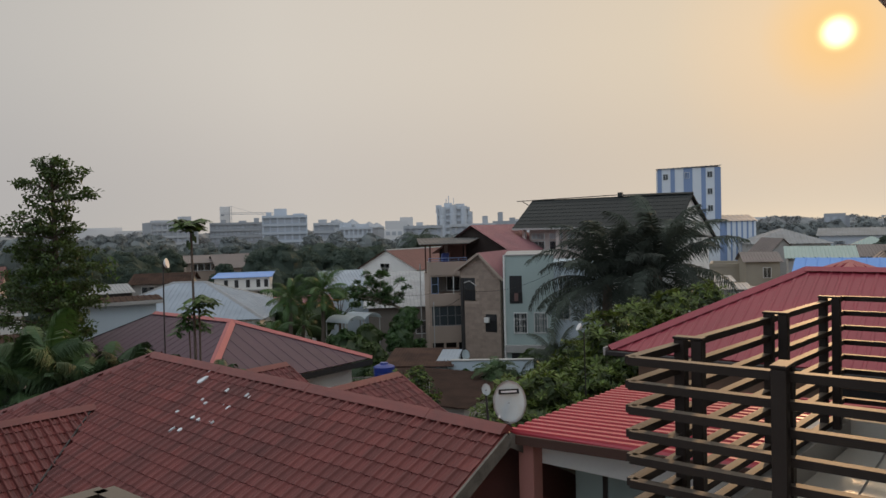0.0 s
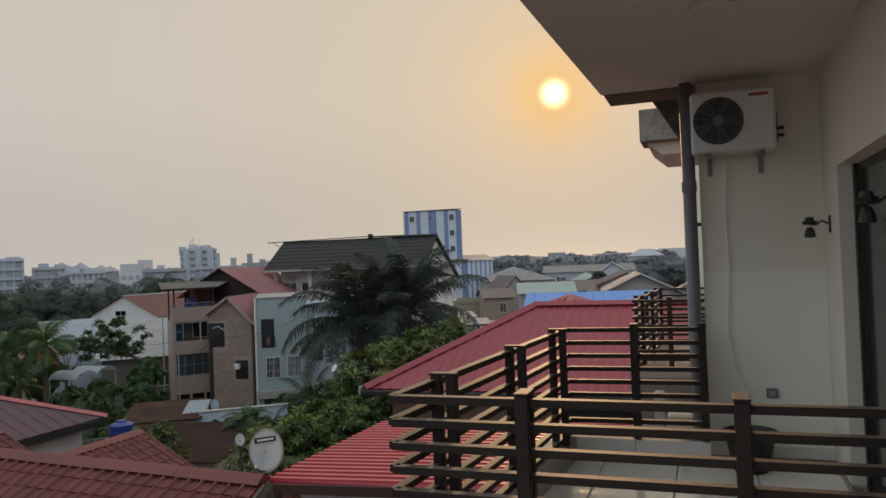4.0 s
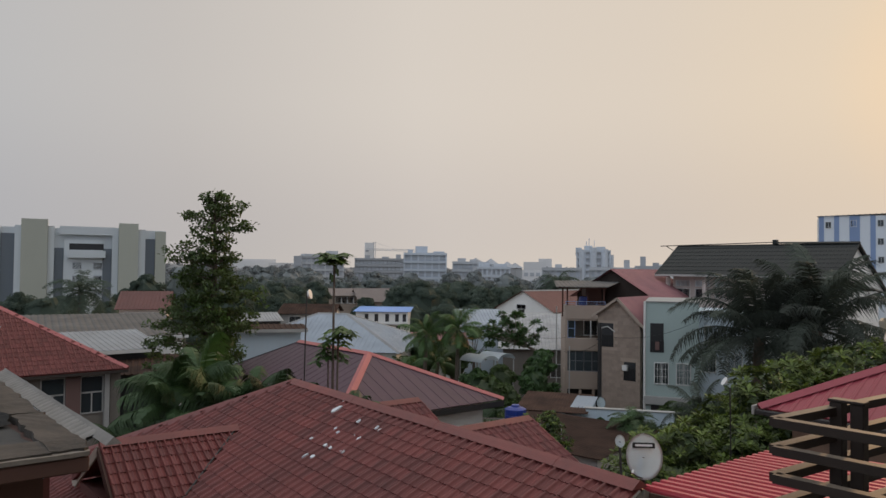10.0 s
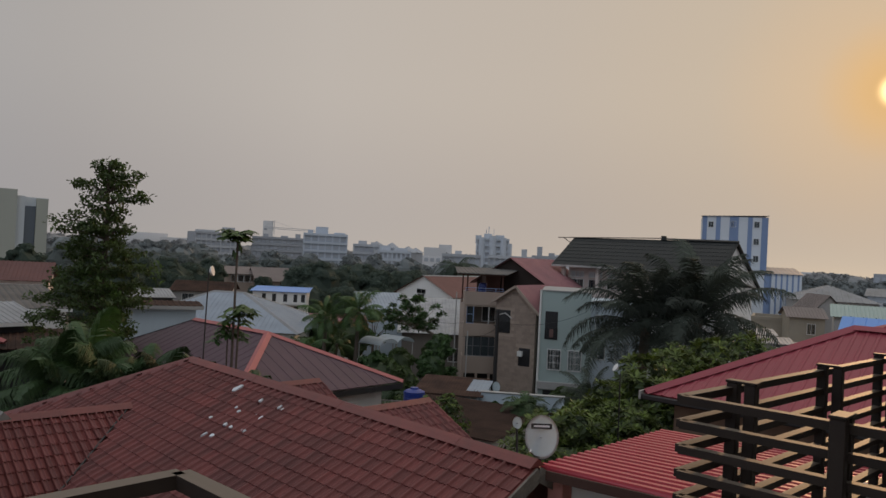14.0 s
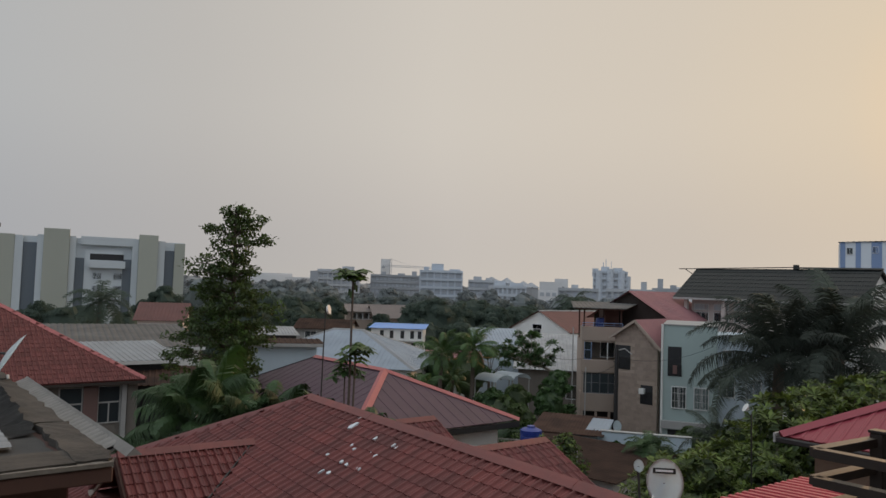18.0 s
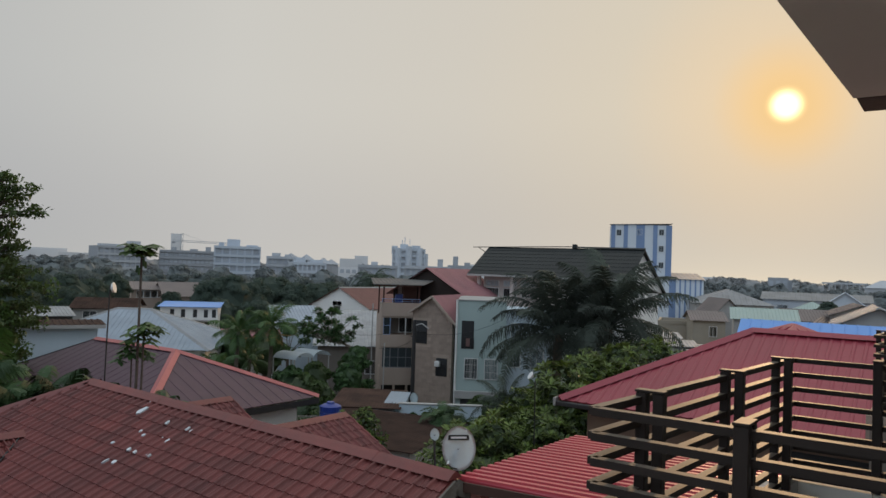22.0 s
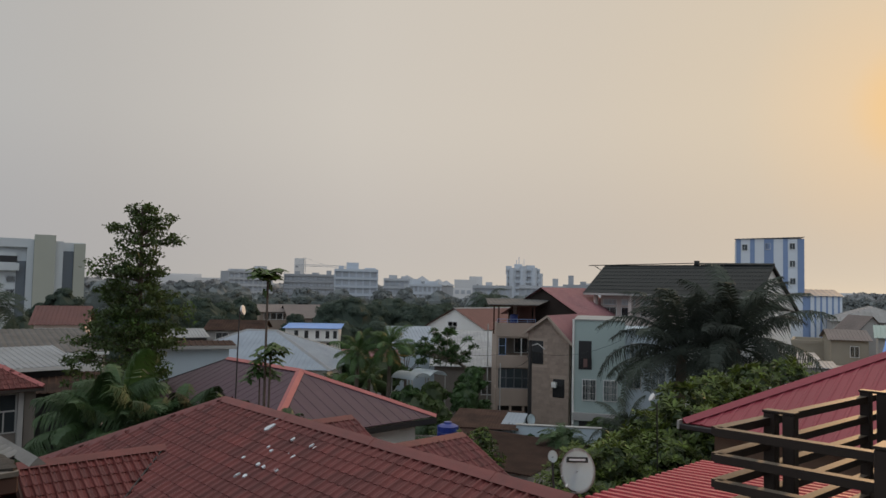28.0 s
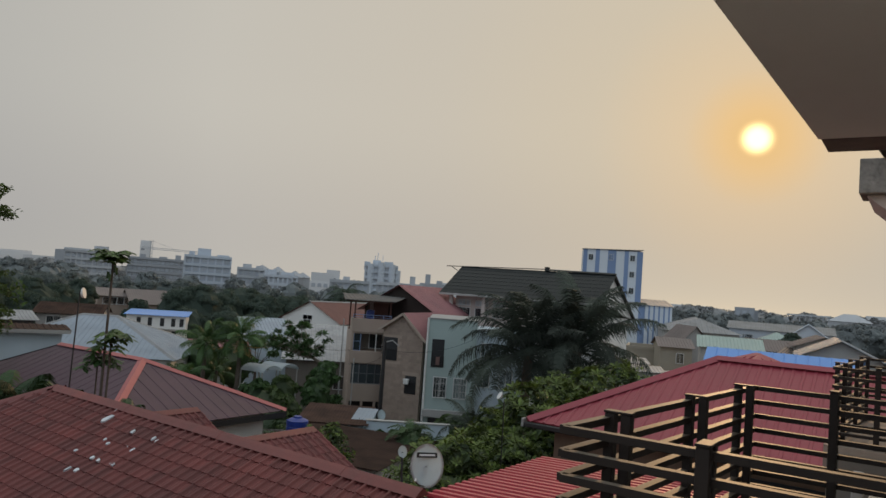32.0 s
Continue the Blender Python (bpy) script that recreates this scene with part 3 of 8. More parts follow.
def house(name, label, az, d, yaw, w, l, h, roof, rmat, wmat, rise=1.6, over=0.4, wins=(), base=0.0, pitch=0.3, profile="ibr", cap=None, frame=None, category="house", group="", ridge="x", fascia=None, seam=0.035):
    """A house by its front centre; yaw 0 faces the balcony. wins: face, along, sill height, width, height."""
    o = polar(az, d)
    hs = thing(name, Matrix.Translation((o.x, o.y, base)) @ pose(0, 0, 0, 0, 0, az + yaw), label, category, group)
    part("wall", boxes((-w / 2, w / 2, 0, l, 0, h)), wmat, hs)
    a, b, c, e = -w / 2 - over, w / 2 + over, -over, l + over
    if roof == "gable" and ridge == "x":
        s = rise / (l / 2)
        z0, zr, y = h - s * over, h + rise, l / 2
        faces = [[(a, c, z0), (b, c, z0), (b, y, zr), (a, y, zr)], [(b, e, z0), (a, e, z0), (a, y, zr), (b, y, zr)]]
        caps = [((a, y, zr), (b, y, zr))]
        for x in (-w / 2, w / 2):
            bm = bmesh.new()
            t = 0.2 if x < 0 else -0.2
            v = [bm.verts.new((x + k, yy, zz)) for k in (0, t) for yy, zz in ((0, h), (l, h), (l / 2, zr - 0.05))]
            for f in ((0, 1, 2), (5, 4, 3), (0, 3, 4, 1), (1, 4, 5, 2), (2, 5, 3, 0)):
                bm.faces.new([v[i] for i in f])
            part("gable_wall", bm, wmat, hs)
    elif roof == "gable":
        s = rise / (w / 2)
        z0, zr = h - s * over, h + rise
        faces = [[(a, c, z0), (a, e, z0), (0, e, zr), (0, c, zr)], [(b, c, z0), (b, e, z0), (0, e, zr), (0, c, zr)]]
        caps = [((0, c, zr), (0, e, zr))]
        for y, t in ((0, 0.2), (l, -0.2)):
            bm = bmesh.new()
            v = [bm.verts.new((xx, y + k, zz)) for k in (0, t) for xx, zz in ((-w / 2, h), (w / 2, h), (0, zr - 0.05))]
            for f in ((0, 1, 2), (5, 4, 3), (0, 3, 4, 1), (1, 4, 5, 2), (2, 5, 3, 0)):
                bm.faces.new([v[i] for i in f])
            part("gable_wall", bm, wmat, hs)
    elif roof == "hip":
        k = min(b - a, e - c) / 2
        zr = h + rise
        if b - a >= e - c:
            r0, r1 = (a + k, (c + e) / 2, zr), (b - k, (c + e) / 2, zr)
        else:
            r0, r1 = (0, c + k, zr), (0, e - k, zr)
        if b - a >= e - c:
            faces = [[(a, c, h), (b, c, h), r1, r0], [(b, e, h), (a, e, h), r0, r1], [(b, c, h), (b, e, h), r1], [(a, e, h), (a, c, h), r0]]
            caps = [(r0, r1), (r0, (a, c, h)), (r0, (a, e, h)), (r1, (b, c, h)), (r1, (b, e, h))]
        else:
            faces = [[(a, c, h), (b, c, h), r0], [(b, e, h), (a, e, h), r1], [(b, c, h), (b, e, h), r1, r0], [(a, e, h), (a, c, h), r0, r1]]
            caps = [(r0, r1), (r0, (a, c, h)), (r0, (b, c, h)), (r1, (b, e, h)), (r1, (a, e, h))]
    elif roof == "shed":  # rises towards the back
        faces = [[(a, c, h), (b, c, h), (b, e, h + rise), (a, e, h + rise)]]
        caps = []
    else:  # flat, with a parapet
        faces, caps = [], []
        part("parapet", boxes((-w / 2 - 0.05, w / 2 + 0.05, -0.05, 0.2, h, h + rise), (-w / 2 - 0.05, w / 2 + 0.05, l - 0.2, l + 0.05, h, h + rise), (-w / 2 - 0.05, -w / 2 + 0.2, 0.2, l - 0.2, h, h + rise), (w / 2 - 0.2, w / 2 + 0.05, 0.2, l - 0.2, h, h + rise)), wmat, hs)
    for f in faces:
        bm = bmesh.new()
        sheet(bm, f, pitch, seam, profile)
        part("roof", bm, rmat, hs)
    if caps and cap:
        for p, q in caps:
            bm = bmesh.new()
            cap_strip(bm, p, q, 0.2, 0.06, 99)
            part("ridge_cap", bm, cap, hs)
    if fascia and faces:
        bm = bmesh.new()
        for f in faces:
            bar(bm, Vector(f[0]) - Vector((0, 0, 0.1)), Vector(f[1]) - Vector((0, 0, 0.1)), 0.04, 0.18)
        part("fascia", bm, fascia, hs)
    for face, u, z, ww, hh, *rest in wins:
        window_set(hs, on_face(face, w, l, u, z, 0.01), ww, hh, frame, nx=rest[0] if rest else 2, ny=rest[1] if len(rest) > 1 else 1)
    return hs


# ---- plants ----
def leaf_cloud(bm, centre, radii, count, size, rng, flat=0.5, shell=0.0):
    """Small folded leaves scattered through an ellipsoid."""
    c = Vector(centre)
    for _ in range(count):
        while True:
            p = Vector((rng.uniform(-1, 1), rng.uniform(-1, 1), rng.uniform(-1, 1)))
            if shell < p.length <= 1:
                break
        p = c + Vector((p.x * radii[0], p.y * radii[1], p.z * radii[2]))
        d = Vector((rng.gauss(0, 1), rng.gauss(0, 1), rng.gauss(0, flat))).normalized()
        s = d.cross(Vector((rng.gauss(0, 0.4), rng.gauss(0, 0.4), 1))).normalized()
        L = size * rng.uniform(0.6, 1.3)
        a, e = bm.verts.new(p - d * L * 0.5), bm.verts.new(p + d * L * 0.5 - Vector((0, 0, L * 0.2)))
        q = bm.verts.new(p + s * L * 0.28 + Vector((0, 0, L * 0.08)))
        r = bm.verts.new(p - s * L * 0.28 + Vector((0, 0, L * 0.08)))
        bm.faces.new((a, q, e))
        bm.faces.new((a, e, r))


def ball(verts, faces, c, radii, rng, rough=0.1, nu=9, nv=6):
    """A lumpy closed ball, the dense inside of a crown."""
    k0 = len(verts)
    verts.append((c[0], c[1], c[2] + radii[2]))
    for i in range(1, nv):
        for j in range(nu):
            a, b, q = math.pi * i / nv, math.tau * j / nu, 1 + rng.uniform(-rough, rough)
            verts.append((c[0] + radii[0] * q * math.sin(a) * math.cos(b), c[1] + radii[1] * q * math.sin(a) * math.sin(b), c[2] + radii[2] * q * math.cos(a)))
    verts.append((c[0], c[1], c[2] - radii[2]))
    for j in range(nu):
        j2 = (j + 1) % nu
        faces.append((k0, k0 + 1 + j, k0 + 1 + j2))
        faces.append((len(verts) - 1, k0 + 1 + (nv - 2) * nu + j2, k0 + 1 + (nv - 2) * nu + j))
        for i in range(nv - 2):
            faces.append((k0 + 1 + i * nu + j, k0 + 1 + (i + 1) * nu + j, k0 + 1 + (i + 1) * nu + j2, k0 + 1 + i * nu + j2))


def leaf_shell(verts, faces, c, radii, count, size, rng):
    """Leaf tufts laid over a clump, facing outwards."""
    for _ in range(count):
        a, z = rng.uniform(0, math.tau), rng.uniform(-0.55, 1)
        q = math.sqrt(max(0.0, 1 - z * z))
        n = Vector((math.cos(a) * q, math.sin(a) * q, z))
        s = rng.uniform(0.86, 1.1)
        p = Vector((c[0] + n.x * radii[0] * s, c[1] + n.y * radii[1] * s, c[2] + n.z * radii[2] * s))
        n = (n + Vector((rng.gauss(0, 0.4), rng.gauss(0, 0.4), 0.3 + rng.gauss(0, 0.4)))).normalized()
        d = n.cross(Vector((rng.gauss(0, 1), rng.gauss(0, 1), rng.gauss(0, 1)))).normalized()
        e, L = n.cross(d), size * rng.uniform(0.6, 1.3)
        k = len(verts)
        verts.extend((tuple(p - d * L * 0.5), tuple(p + e * L * 0.33 + n * L * 0.1), tuple(p + d * L * 0.5 - Vector((0, 0, L * 0.15))), tuple(p - e * L * 0.33 + n * L * 0.1)))
        faces.extend(((k, k + 1, k + 2), (k, k + 2, k + 3)))


def crown_into(verts, faces, c, rad, height, clumps, per, size, rng):
    """A broad crown on the spot c (its top at c.z): a dense inside under many small leafy puffs."""
    mid = c[2] - height * 0.5
    ball(verts, faces, (c[0], c[1], mid), (rad * 0.72, rad * 0.72, height * 0.40), rng, 0.12, 12, 8)
    n = int(clumps * 2.2)
    for k in range(n):
        a, z = rng.uniform(0, math.tau), rng.uniform(-0.4, 1)
        q = math.sqrt(max(0.0, 1 - z * z)) * rng.uniform(0.8, 1.1)
        s = rng.uniform(0.15, 0.30) * rad
        p = (c[0] + math.cos(a) * q * rad * 0.74, c[1] + math.sin(a) * q * rad * 0.74, mid + z * (height * 0.5 - s * 0.7) * rng.uniform(0.85, 1.0))
        r3 = (s, s, s * rng.uniform(0.6, 0.85))
        ball(verts, faces, p, [x * 0.7 for x in r3], rng, 0.12, 7, 4)
        leaf_shell(verts, faces, p, r3, max(12, per // 2), size, rng)


def tufts(verts, faces, c, radii, count, size, rng):
    """Rosettes of long leaves standing out of a clump, each from one bud."""
    for _ in range(count):
        a, z = rng.uniform(0, math.tau), rng.uniform(-0.35, 1)
        q = math.sqrt(max(0.0, 1 - z * z))
        n = Vector((math.cos(a) * q, math.sin(a) * q, z))
        s = rng.uniform(0.85, 1.12)
        p = Vector((c[0] + n.x * radii[0] * s, c[1] + n.y * radii[1] * s, c[2] + n.z * radii[2] * s))
        ax = (n * 0.6 + Vector((rng.gauss(0, 0.2), rng.gauss(0, 0.2), 0.8))).normalized()
        u = ax.orthogonal().normalized()
        w = ax.cross(u)
        size_ = size * rng.uniform(0.7, 1.25)
        for i in range(11):
            b = i * 2.4 + rng.uniform(-0.3, 0.3)
            lift = 0.95 - 0.085 * i
            d = (u * math.cos(b) + w * math.sin(b) + ax * lift).normalized()
            e = d.cross(ax).normalized()
            L = size_ * rng.uniform(0.75, 1.1)
            k = len(verts)
            verts.extend((tuple(p), tuple(p + d * L * 0.6 + e * L * 0.17), tuple(p + d * L - ax * L * 0.12), tuple(p + d * L * 0.6 - e * L * 0.17)))
            faces.extend(((k, k + 1, k + 2), (k, k + 2, k + 3)))


def tuft_tree(place, label, radii, trunk_h, clumps, per, size, bright, dark, seed, group):
    """A garden tree of leaf rosettes over inner leaves coloured dark for shade."""
    r = random.Random(seed)
    t = thing("garden_tree", Vector(place), label, "tree", group)
    bm = bmesh.new()
    base = Vector((0, 0, trunk_h))
    tube(bm, [(0, 0, 0), (r.uniform(-0.1, 0.1), 0, trunk_h * 0.5), base], [0.14, 0.11, 0.09], 8)
    va, fa, vb, fb = [], [], [], []
    for k in range(clumps):
        a, q = r.uniform(0, math.tau), math.sqrt(r.random())
        e = Vector((math.cos(a) * q * radii[0] * 0.85, math.sin(a) * q * radii[1] * 0.85, radii[2] * (0.15 + 1.45 * r.random() * (1 - 0.5 * q))))
        s = r.uniform(0.24, 0.42)
        tip, r3 = base + e, [x * s for x in radii]
        tube(bm, [base, base + e * 0.5 + Vector((0, 0, 0.1)), tip], [0.05, 0.03, 0.012], 5, False)
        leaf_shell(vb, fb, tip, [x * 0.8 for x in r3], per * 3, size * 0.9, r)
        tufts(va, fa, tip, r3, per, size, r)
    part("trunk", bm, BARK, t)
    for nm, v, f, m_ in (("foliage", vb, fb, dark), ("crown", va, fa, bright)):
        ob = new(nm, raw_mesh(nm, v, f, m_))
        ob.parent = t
    return t


def raw_mesh(name, verts, faces, material):
    me = bpy.data.meshes.new(name)
    me.from_pydata(verts, [], faces)
    me.materials.append(material)
    return me


def broad_tree(az, d, top, rad, label, material, seed, group, size=0.5, clumps=13, per=70):
    r = random.Random(seed)
    t = thing("broad_tree", polar(az, d), label, "tree", group)
    bm = bmesh.new()
    h = min(top - 1.0, rad * 2.3)
    q = 0.07 * rad
    tube(bm, [(0, 0, 0), (r.uniform(-0.2, 0.2), 0, (top - h) * 0.6), (0, 0, top - h * 0.6)], [q, q * 0.75, q * 0.5], 7)
    for k in range(4):
        a = k * 1.6 + r.random()
        tube(bm, [(0, 0, top - h), (math.cos(a) * rad * 0.3, math.sin(a) * rad * 0.3, top - h * 0.7), (math.cos(a) * rad * 0.6, math.sin(a) * rad * 0.6, top - h * 0.5)], [0.12, 0.08, 0.03], 5, False)
    part("trunk", bm, BARK, t)
    verts, faces = [], []
    crown_into(verts, faces, (0, 0, top), rad, h, clumps, per, size, r)
    ob = new("crown", raw_mesh("crown", verts, faces, material))
    ob.parent = t
    return t


def frond_mesh(name, length, droop, leaflet, count, material, rng, up=0.6, twist=0.5, hang=0.5, blade=0.034):
    """A feather frond along +x: a bent midrib with two rows of leaflets."""
    bm = bmesh.new()
    pts = []
    for i in range(9):
        t = i / 8
        pts.append(Vector((length * (t * 0.95 - 0.12 * t * t), 0, length * (up * t - droop * t * t))))
    tube(bm, pts, [0.035 * length / 3 * (1 - 0.85 * i / 8) + 0.004 for i in range(9)], 4)
    for k in range(count):
        t = 0.14 + 0.86 * (k + rng.random() * 0.6) / count
        i = min(7, int(t * 8))
        p = pts[i].lerp(pts[i + 1], t * 8 - i)
        d = (pts[i + 1] - pts[i]).normalized()
        L = leaflet * (0.45 + 1.1 * math.sin(math.pi * min(1, t * 0.85 + 0.12))) * rng.uniform(0.8, 1.1)
        for side in (-1, 1):
            out = Vector((0.55, side, rng.uniform(-0.1, twist))).normalized()
            tip = p + out * L - Vector((0, 0, L * hang * rng.uniform(0.6, 1.3)))
            mid = p + out * L * 0.5 + Vector((0, 0, -L * hang * 0.12))
            wv = d * blade * leaflet
            a, b = bm.verts.new(p - wv), bm.verts.new(p + wv)
            c, e = bm.verts.new(mid + wv), bm.verts.new(mid - wv)
            f = bm.verts.new(tip)
            bm.faces.new((a, b, c, e))
            bm.faces.new((e, c, f))
    return finish(bm, name, material)


FRONDS = {}


def fronds(kind):
    if kind not in FRONDS:
        r = random.Random(len(FRONDS) + 3)
        spec = {"oil": (4.9, 0.74, 0.60, 60, PALM, 0.98, 0.35, 0.85, 0.045), "areca": (2.3, 0.78, 0.44, 36, PALM_L, 1.05, 0.2, 1.0, 0.07), "areca_dark": (2.3, 0.82, 0.42, 48, PALM_A, 1.05, 0.2, 1.1, 0.05), "coco": (2.6, 0.80, 0.40, 44, PALM_L, 1.05, 0.2, 1.0, 0.05), "dry": (2.0, 1.5, 0.3, 24, PALM_Y, 0.3, 0.2, 0.8), "small": (2.0, 0.85, 0.4, 30, PALM_A, 0.7, 0.4, 0.6, 0.06), "far": (3.2, 0.85, 0.5, 30, LEAF_W, 0.7, 0.4, 0.6, 0.06)}[kind]
        FRONDS[kind] = [frond_mesh("frond", spec[0], spec[1] * (0.8 + 0.4 * k / 3), spec[2], spec[3], spec[4], r, *spec[5:]) for k in range(4)]
    return FRONDS[kind]


def palm(place, trunk_h, label, kind="coco", count=22, scale=1.0, trunk_r=0.16, dry=0, spread=(15, 88), group="palms", lean=0.0, seed=1):
    r = random.Random(seed)
    p = thing("palm_tree", Vector(place), label, "palm", group)
    bm = bmesh.new()
    top = Vector((lean, lean * 0.4, trunk_h))
    tube(bm, [(0, 0, 0), (lean * 0.2, 0, trunk_h * 0.3), (lean * 0.5, lean * 0.2, trunk_h * 0.65), top], [trunk_r * 1.3, trunk_r, trunk_r * 0.95, trunk_r * 0.9], 9)
    part("trunk", bm, BARK, p)
    for i in range(count + dry):
        is_dry = i >= count
        me = r.choice(fronds("dry" if is_dry else kind))
        f = new("frond", me)
        f.parent = p
        t = (i + 0.5) / count if not is_dry else 1.2
        tilt = spread[0] + (spread[1] - spread[0]) * t + r.uniform(-8, 8)  # from upright
        yaw = i * 137.5 + r.uniform(-15, 15)
        s = scale * r.uniform(0.85, 1.1)
        f.matrix_basis = Matrix.Translation(top) @ pose(0, 0, 0, 0, 0, yaw) @ pose(0, 0, 0, 0, tilt - 45, 0) @ Matrix.Diagonal((s, s, s, 1))
        if is_dry:
            tagged(f, "dry orange hanging frond")
    return p


def bush(name, place, label, category, radii, trunk_h, leaves, size, material, clumps=14, seed=1, group="", trunk_r=0.12, shape=1.0):
    """A broad tree or bush: forked trunk and a crown of clumps with gaps."""
    r = random.Random(seed)
    t = thing(name, Vector(place), label, category, group)
    bm = bmesh.new()
    crown = bmesh.new()
    base = Vector((0, 0, trunk_h))
    tube(bm, [(0, 0, 0), (r.uniform(-0.1, 0.1), 0, trunk_h * 0.5), base], [trunk_r * 1.3, trunk_r, trunk_r * 0.8], 8)
    for k in range(clumps):
        a = r.uniform(0, math.tau)
        q = math.sqrt(r.random())
        h = r.random()
        e = Vector((math.cos(a) * q * radii[0] * 0.85, math.sin(a) * q * radii[1] * 0.85, radii[2] * (0.1 + (1.7 * h * (1 - 0.5 * q * shape)))))
        tip = base + e
        tube(bm, [base, base + e * 0.5 + Vector((0, 0, 0.1)), tip], [trunk_r * 0.45, trunk_r * 0.25, trunk_r * 0.08], 5, False)
        s = r.uniform(0.2, 0.42)
        leaf_cloud(crown, tip, (radii[0] * s, radii[1] * s, radii[2] * s * 0.75), leaves // clumps, size, r)
    part("trunk", bm, BARK, t)
    part("crown", crown, material, t)
    return t


# ---- ground ----
bm = bmesh.new()
bmesh.ops.create_grid(bm, x_segments=2, y_segments=2, size=2600)
solid("ground", bm, GROUND, "dusty bare earth between the compounds", "ground")

# ---- the apartment building with its balconies ----
FLOOR, KERB, CEIL_Z, FACE_X = 9.76, 9.965, 13.0, 0.97
solid("balcony_floor", boxes((-1.5, FACE_X, -4.0, 6.9, FLOOR - 0.25, FLOOR - 0.012)), GROUT, "concrete balcony slab with grouted joints", "floor")
bm = bmesh.new()
for z in (CEIL_Z, CEIL_Z + 0.22):
    quad(bm, (-0.97, 2.0, z), (4.0, 2.0, z), (4.0, 6.66, z), (-0.82, 6.66, z))
bm.verts.ensure_lookup_table()
for i in range(4):
    bm.faces.new([bm.verts[k] for k in (i, (i + 1) % 4, 4 + (i + 1) % 4, 4 + i)])
solid("ceiling", bm, CEIL, "stained beige underside of the balcony above", "ceiling")
solid("trim", boxes((-0.80, 0.05, 6.661, 7.2, CEIL_Z - 0.006, CEIL_Z + 0.22), bevel=0.006), BEAM_DARK, "dark concrete drip edge of the balcony above", "trim")
solid("wall_end", boxes((0.0, 4.0, 6.66, 6.9, 0, CEIL_Z), (0.97, 4.0, 6.9, 7.0, 0, 13.0)), CREAM, "cream plastered balcony end wall", "wall")
solid("wall_facade", boxes((FACE_X, 1.25, -4, 3.9, FLOOR, CEIL_Z), (FACE_X, 1.25, 5.96, 6.66, FLOOR, CEIL_Z), (FACE_X, 1.25, 3.9, 5.96, 12.13, CEIL_Z), (1.251, 1.35, 3.9, 5.96, FLOOR, 12.13)), CREAM, "cream plastered facade with a door opening", "wall")
solid("wall_lower", boxes((-0.2, 4.0, -4.0, 6.66, 0, FLOOR - 0.25), (4.0, 4.2, -4, 7.5, 0, 16)), CREAM, "cream plastered walls of the storeys below", "wall")


def railing(name, runs, label, corner=None, pale=False, z_top=10.90, rails=9, gap=0.112, legs=()):
    """Horizontal rails between paired uprights; runs: lists of plan points; legs: x, y, along (degrees)."""
    r = thing(name, Vector((runs[0][0][0], runs[0][0][1], KERB)), label, "railing", "balcony railings")
    o = r.matrix_world.translation
    for run in runs:
        for k in range(rails):
            z = z_top - 0.018 - k * gap - o.z
            for a, b in zip(run, run[1:]):
                bm = bmesh.new()
                bar(bm, (a[0] - o.x, a[1] - o.y, z), (b[0] - o.x, b[1] - o.y, z), 0.05, 0.036)
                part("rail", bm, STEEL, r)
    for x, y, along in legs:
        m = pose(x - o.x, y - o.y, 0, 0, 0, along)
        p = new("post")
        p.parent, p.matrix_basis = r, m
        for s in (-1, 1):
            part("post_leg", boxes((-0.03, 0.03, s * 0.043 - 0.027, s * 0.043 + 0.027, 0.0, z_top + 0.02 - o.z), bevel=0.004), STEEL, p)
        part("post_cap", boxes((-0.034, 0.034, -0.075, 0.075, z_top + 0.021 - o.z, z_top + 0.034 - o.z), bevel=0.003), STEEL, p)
    return r


A, B_ = (-1.42, 3.08), (-1.16, 6.26)


def on_side(y):
    return A[0] + (B_[0] - A[0]) * (y - A[1]) / (B_[1] - A[1])


railing("balcony_railing", [[(0.90, 3.10), A, B_, (0.0, 6.30)]], "dark brown painted steel railing of horizontal bars round the neighbouring balcony",
        legs=[(-0.77, 3.08, 0), (0.14, 3.095, 0), (0.86, 3.10, 0), (on_side(3.55) + 0.06, 3.55, 90), (on_side(4.75) + 0.05, 4.75, 90), (on_side(5.87) + 0.03, 5.87, 90), (-0.58, 6.28, 0), (-0.03, 6.30, 0)])
railing("balcony_railing", [[(0.90, 0.83), (-1.72, 0.83), (-1.72, -3.9)]], "brown steel railing of the balcony underfoot",
        legs=[(0.86, 0.83, 0), (-0.9, 0.83, 0), (-1.72, -0.6, 90), (-1.72, -2.4, 90)])
railing("balcony_railing", [[(0.5, 10.06), (-0.92, 10.02), (-0.74, 13.2), (0.2, 13.25)]], "dark brown steel railing of the farther balcony",
        legs=[(-0.46, 10.04, 0), (0.1, 10.05, 0), (-0.89, 10.5, 90), (-0.83, 11.6, 90), (-0.77, 12.8, 90)])
solid("wall_paint", boxes((0.004, FACE_X - 0.004, 6.656, 6.659, FLOOR, 11.34)), CREAM_LOW, "paler repainted lower part of the cream wall", "wall")

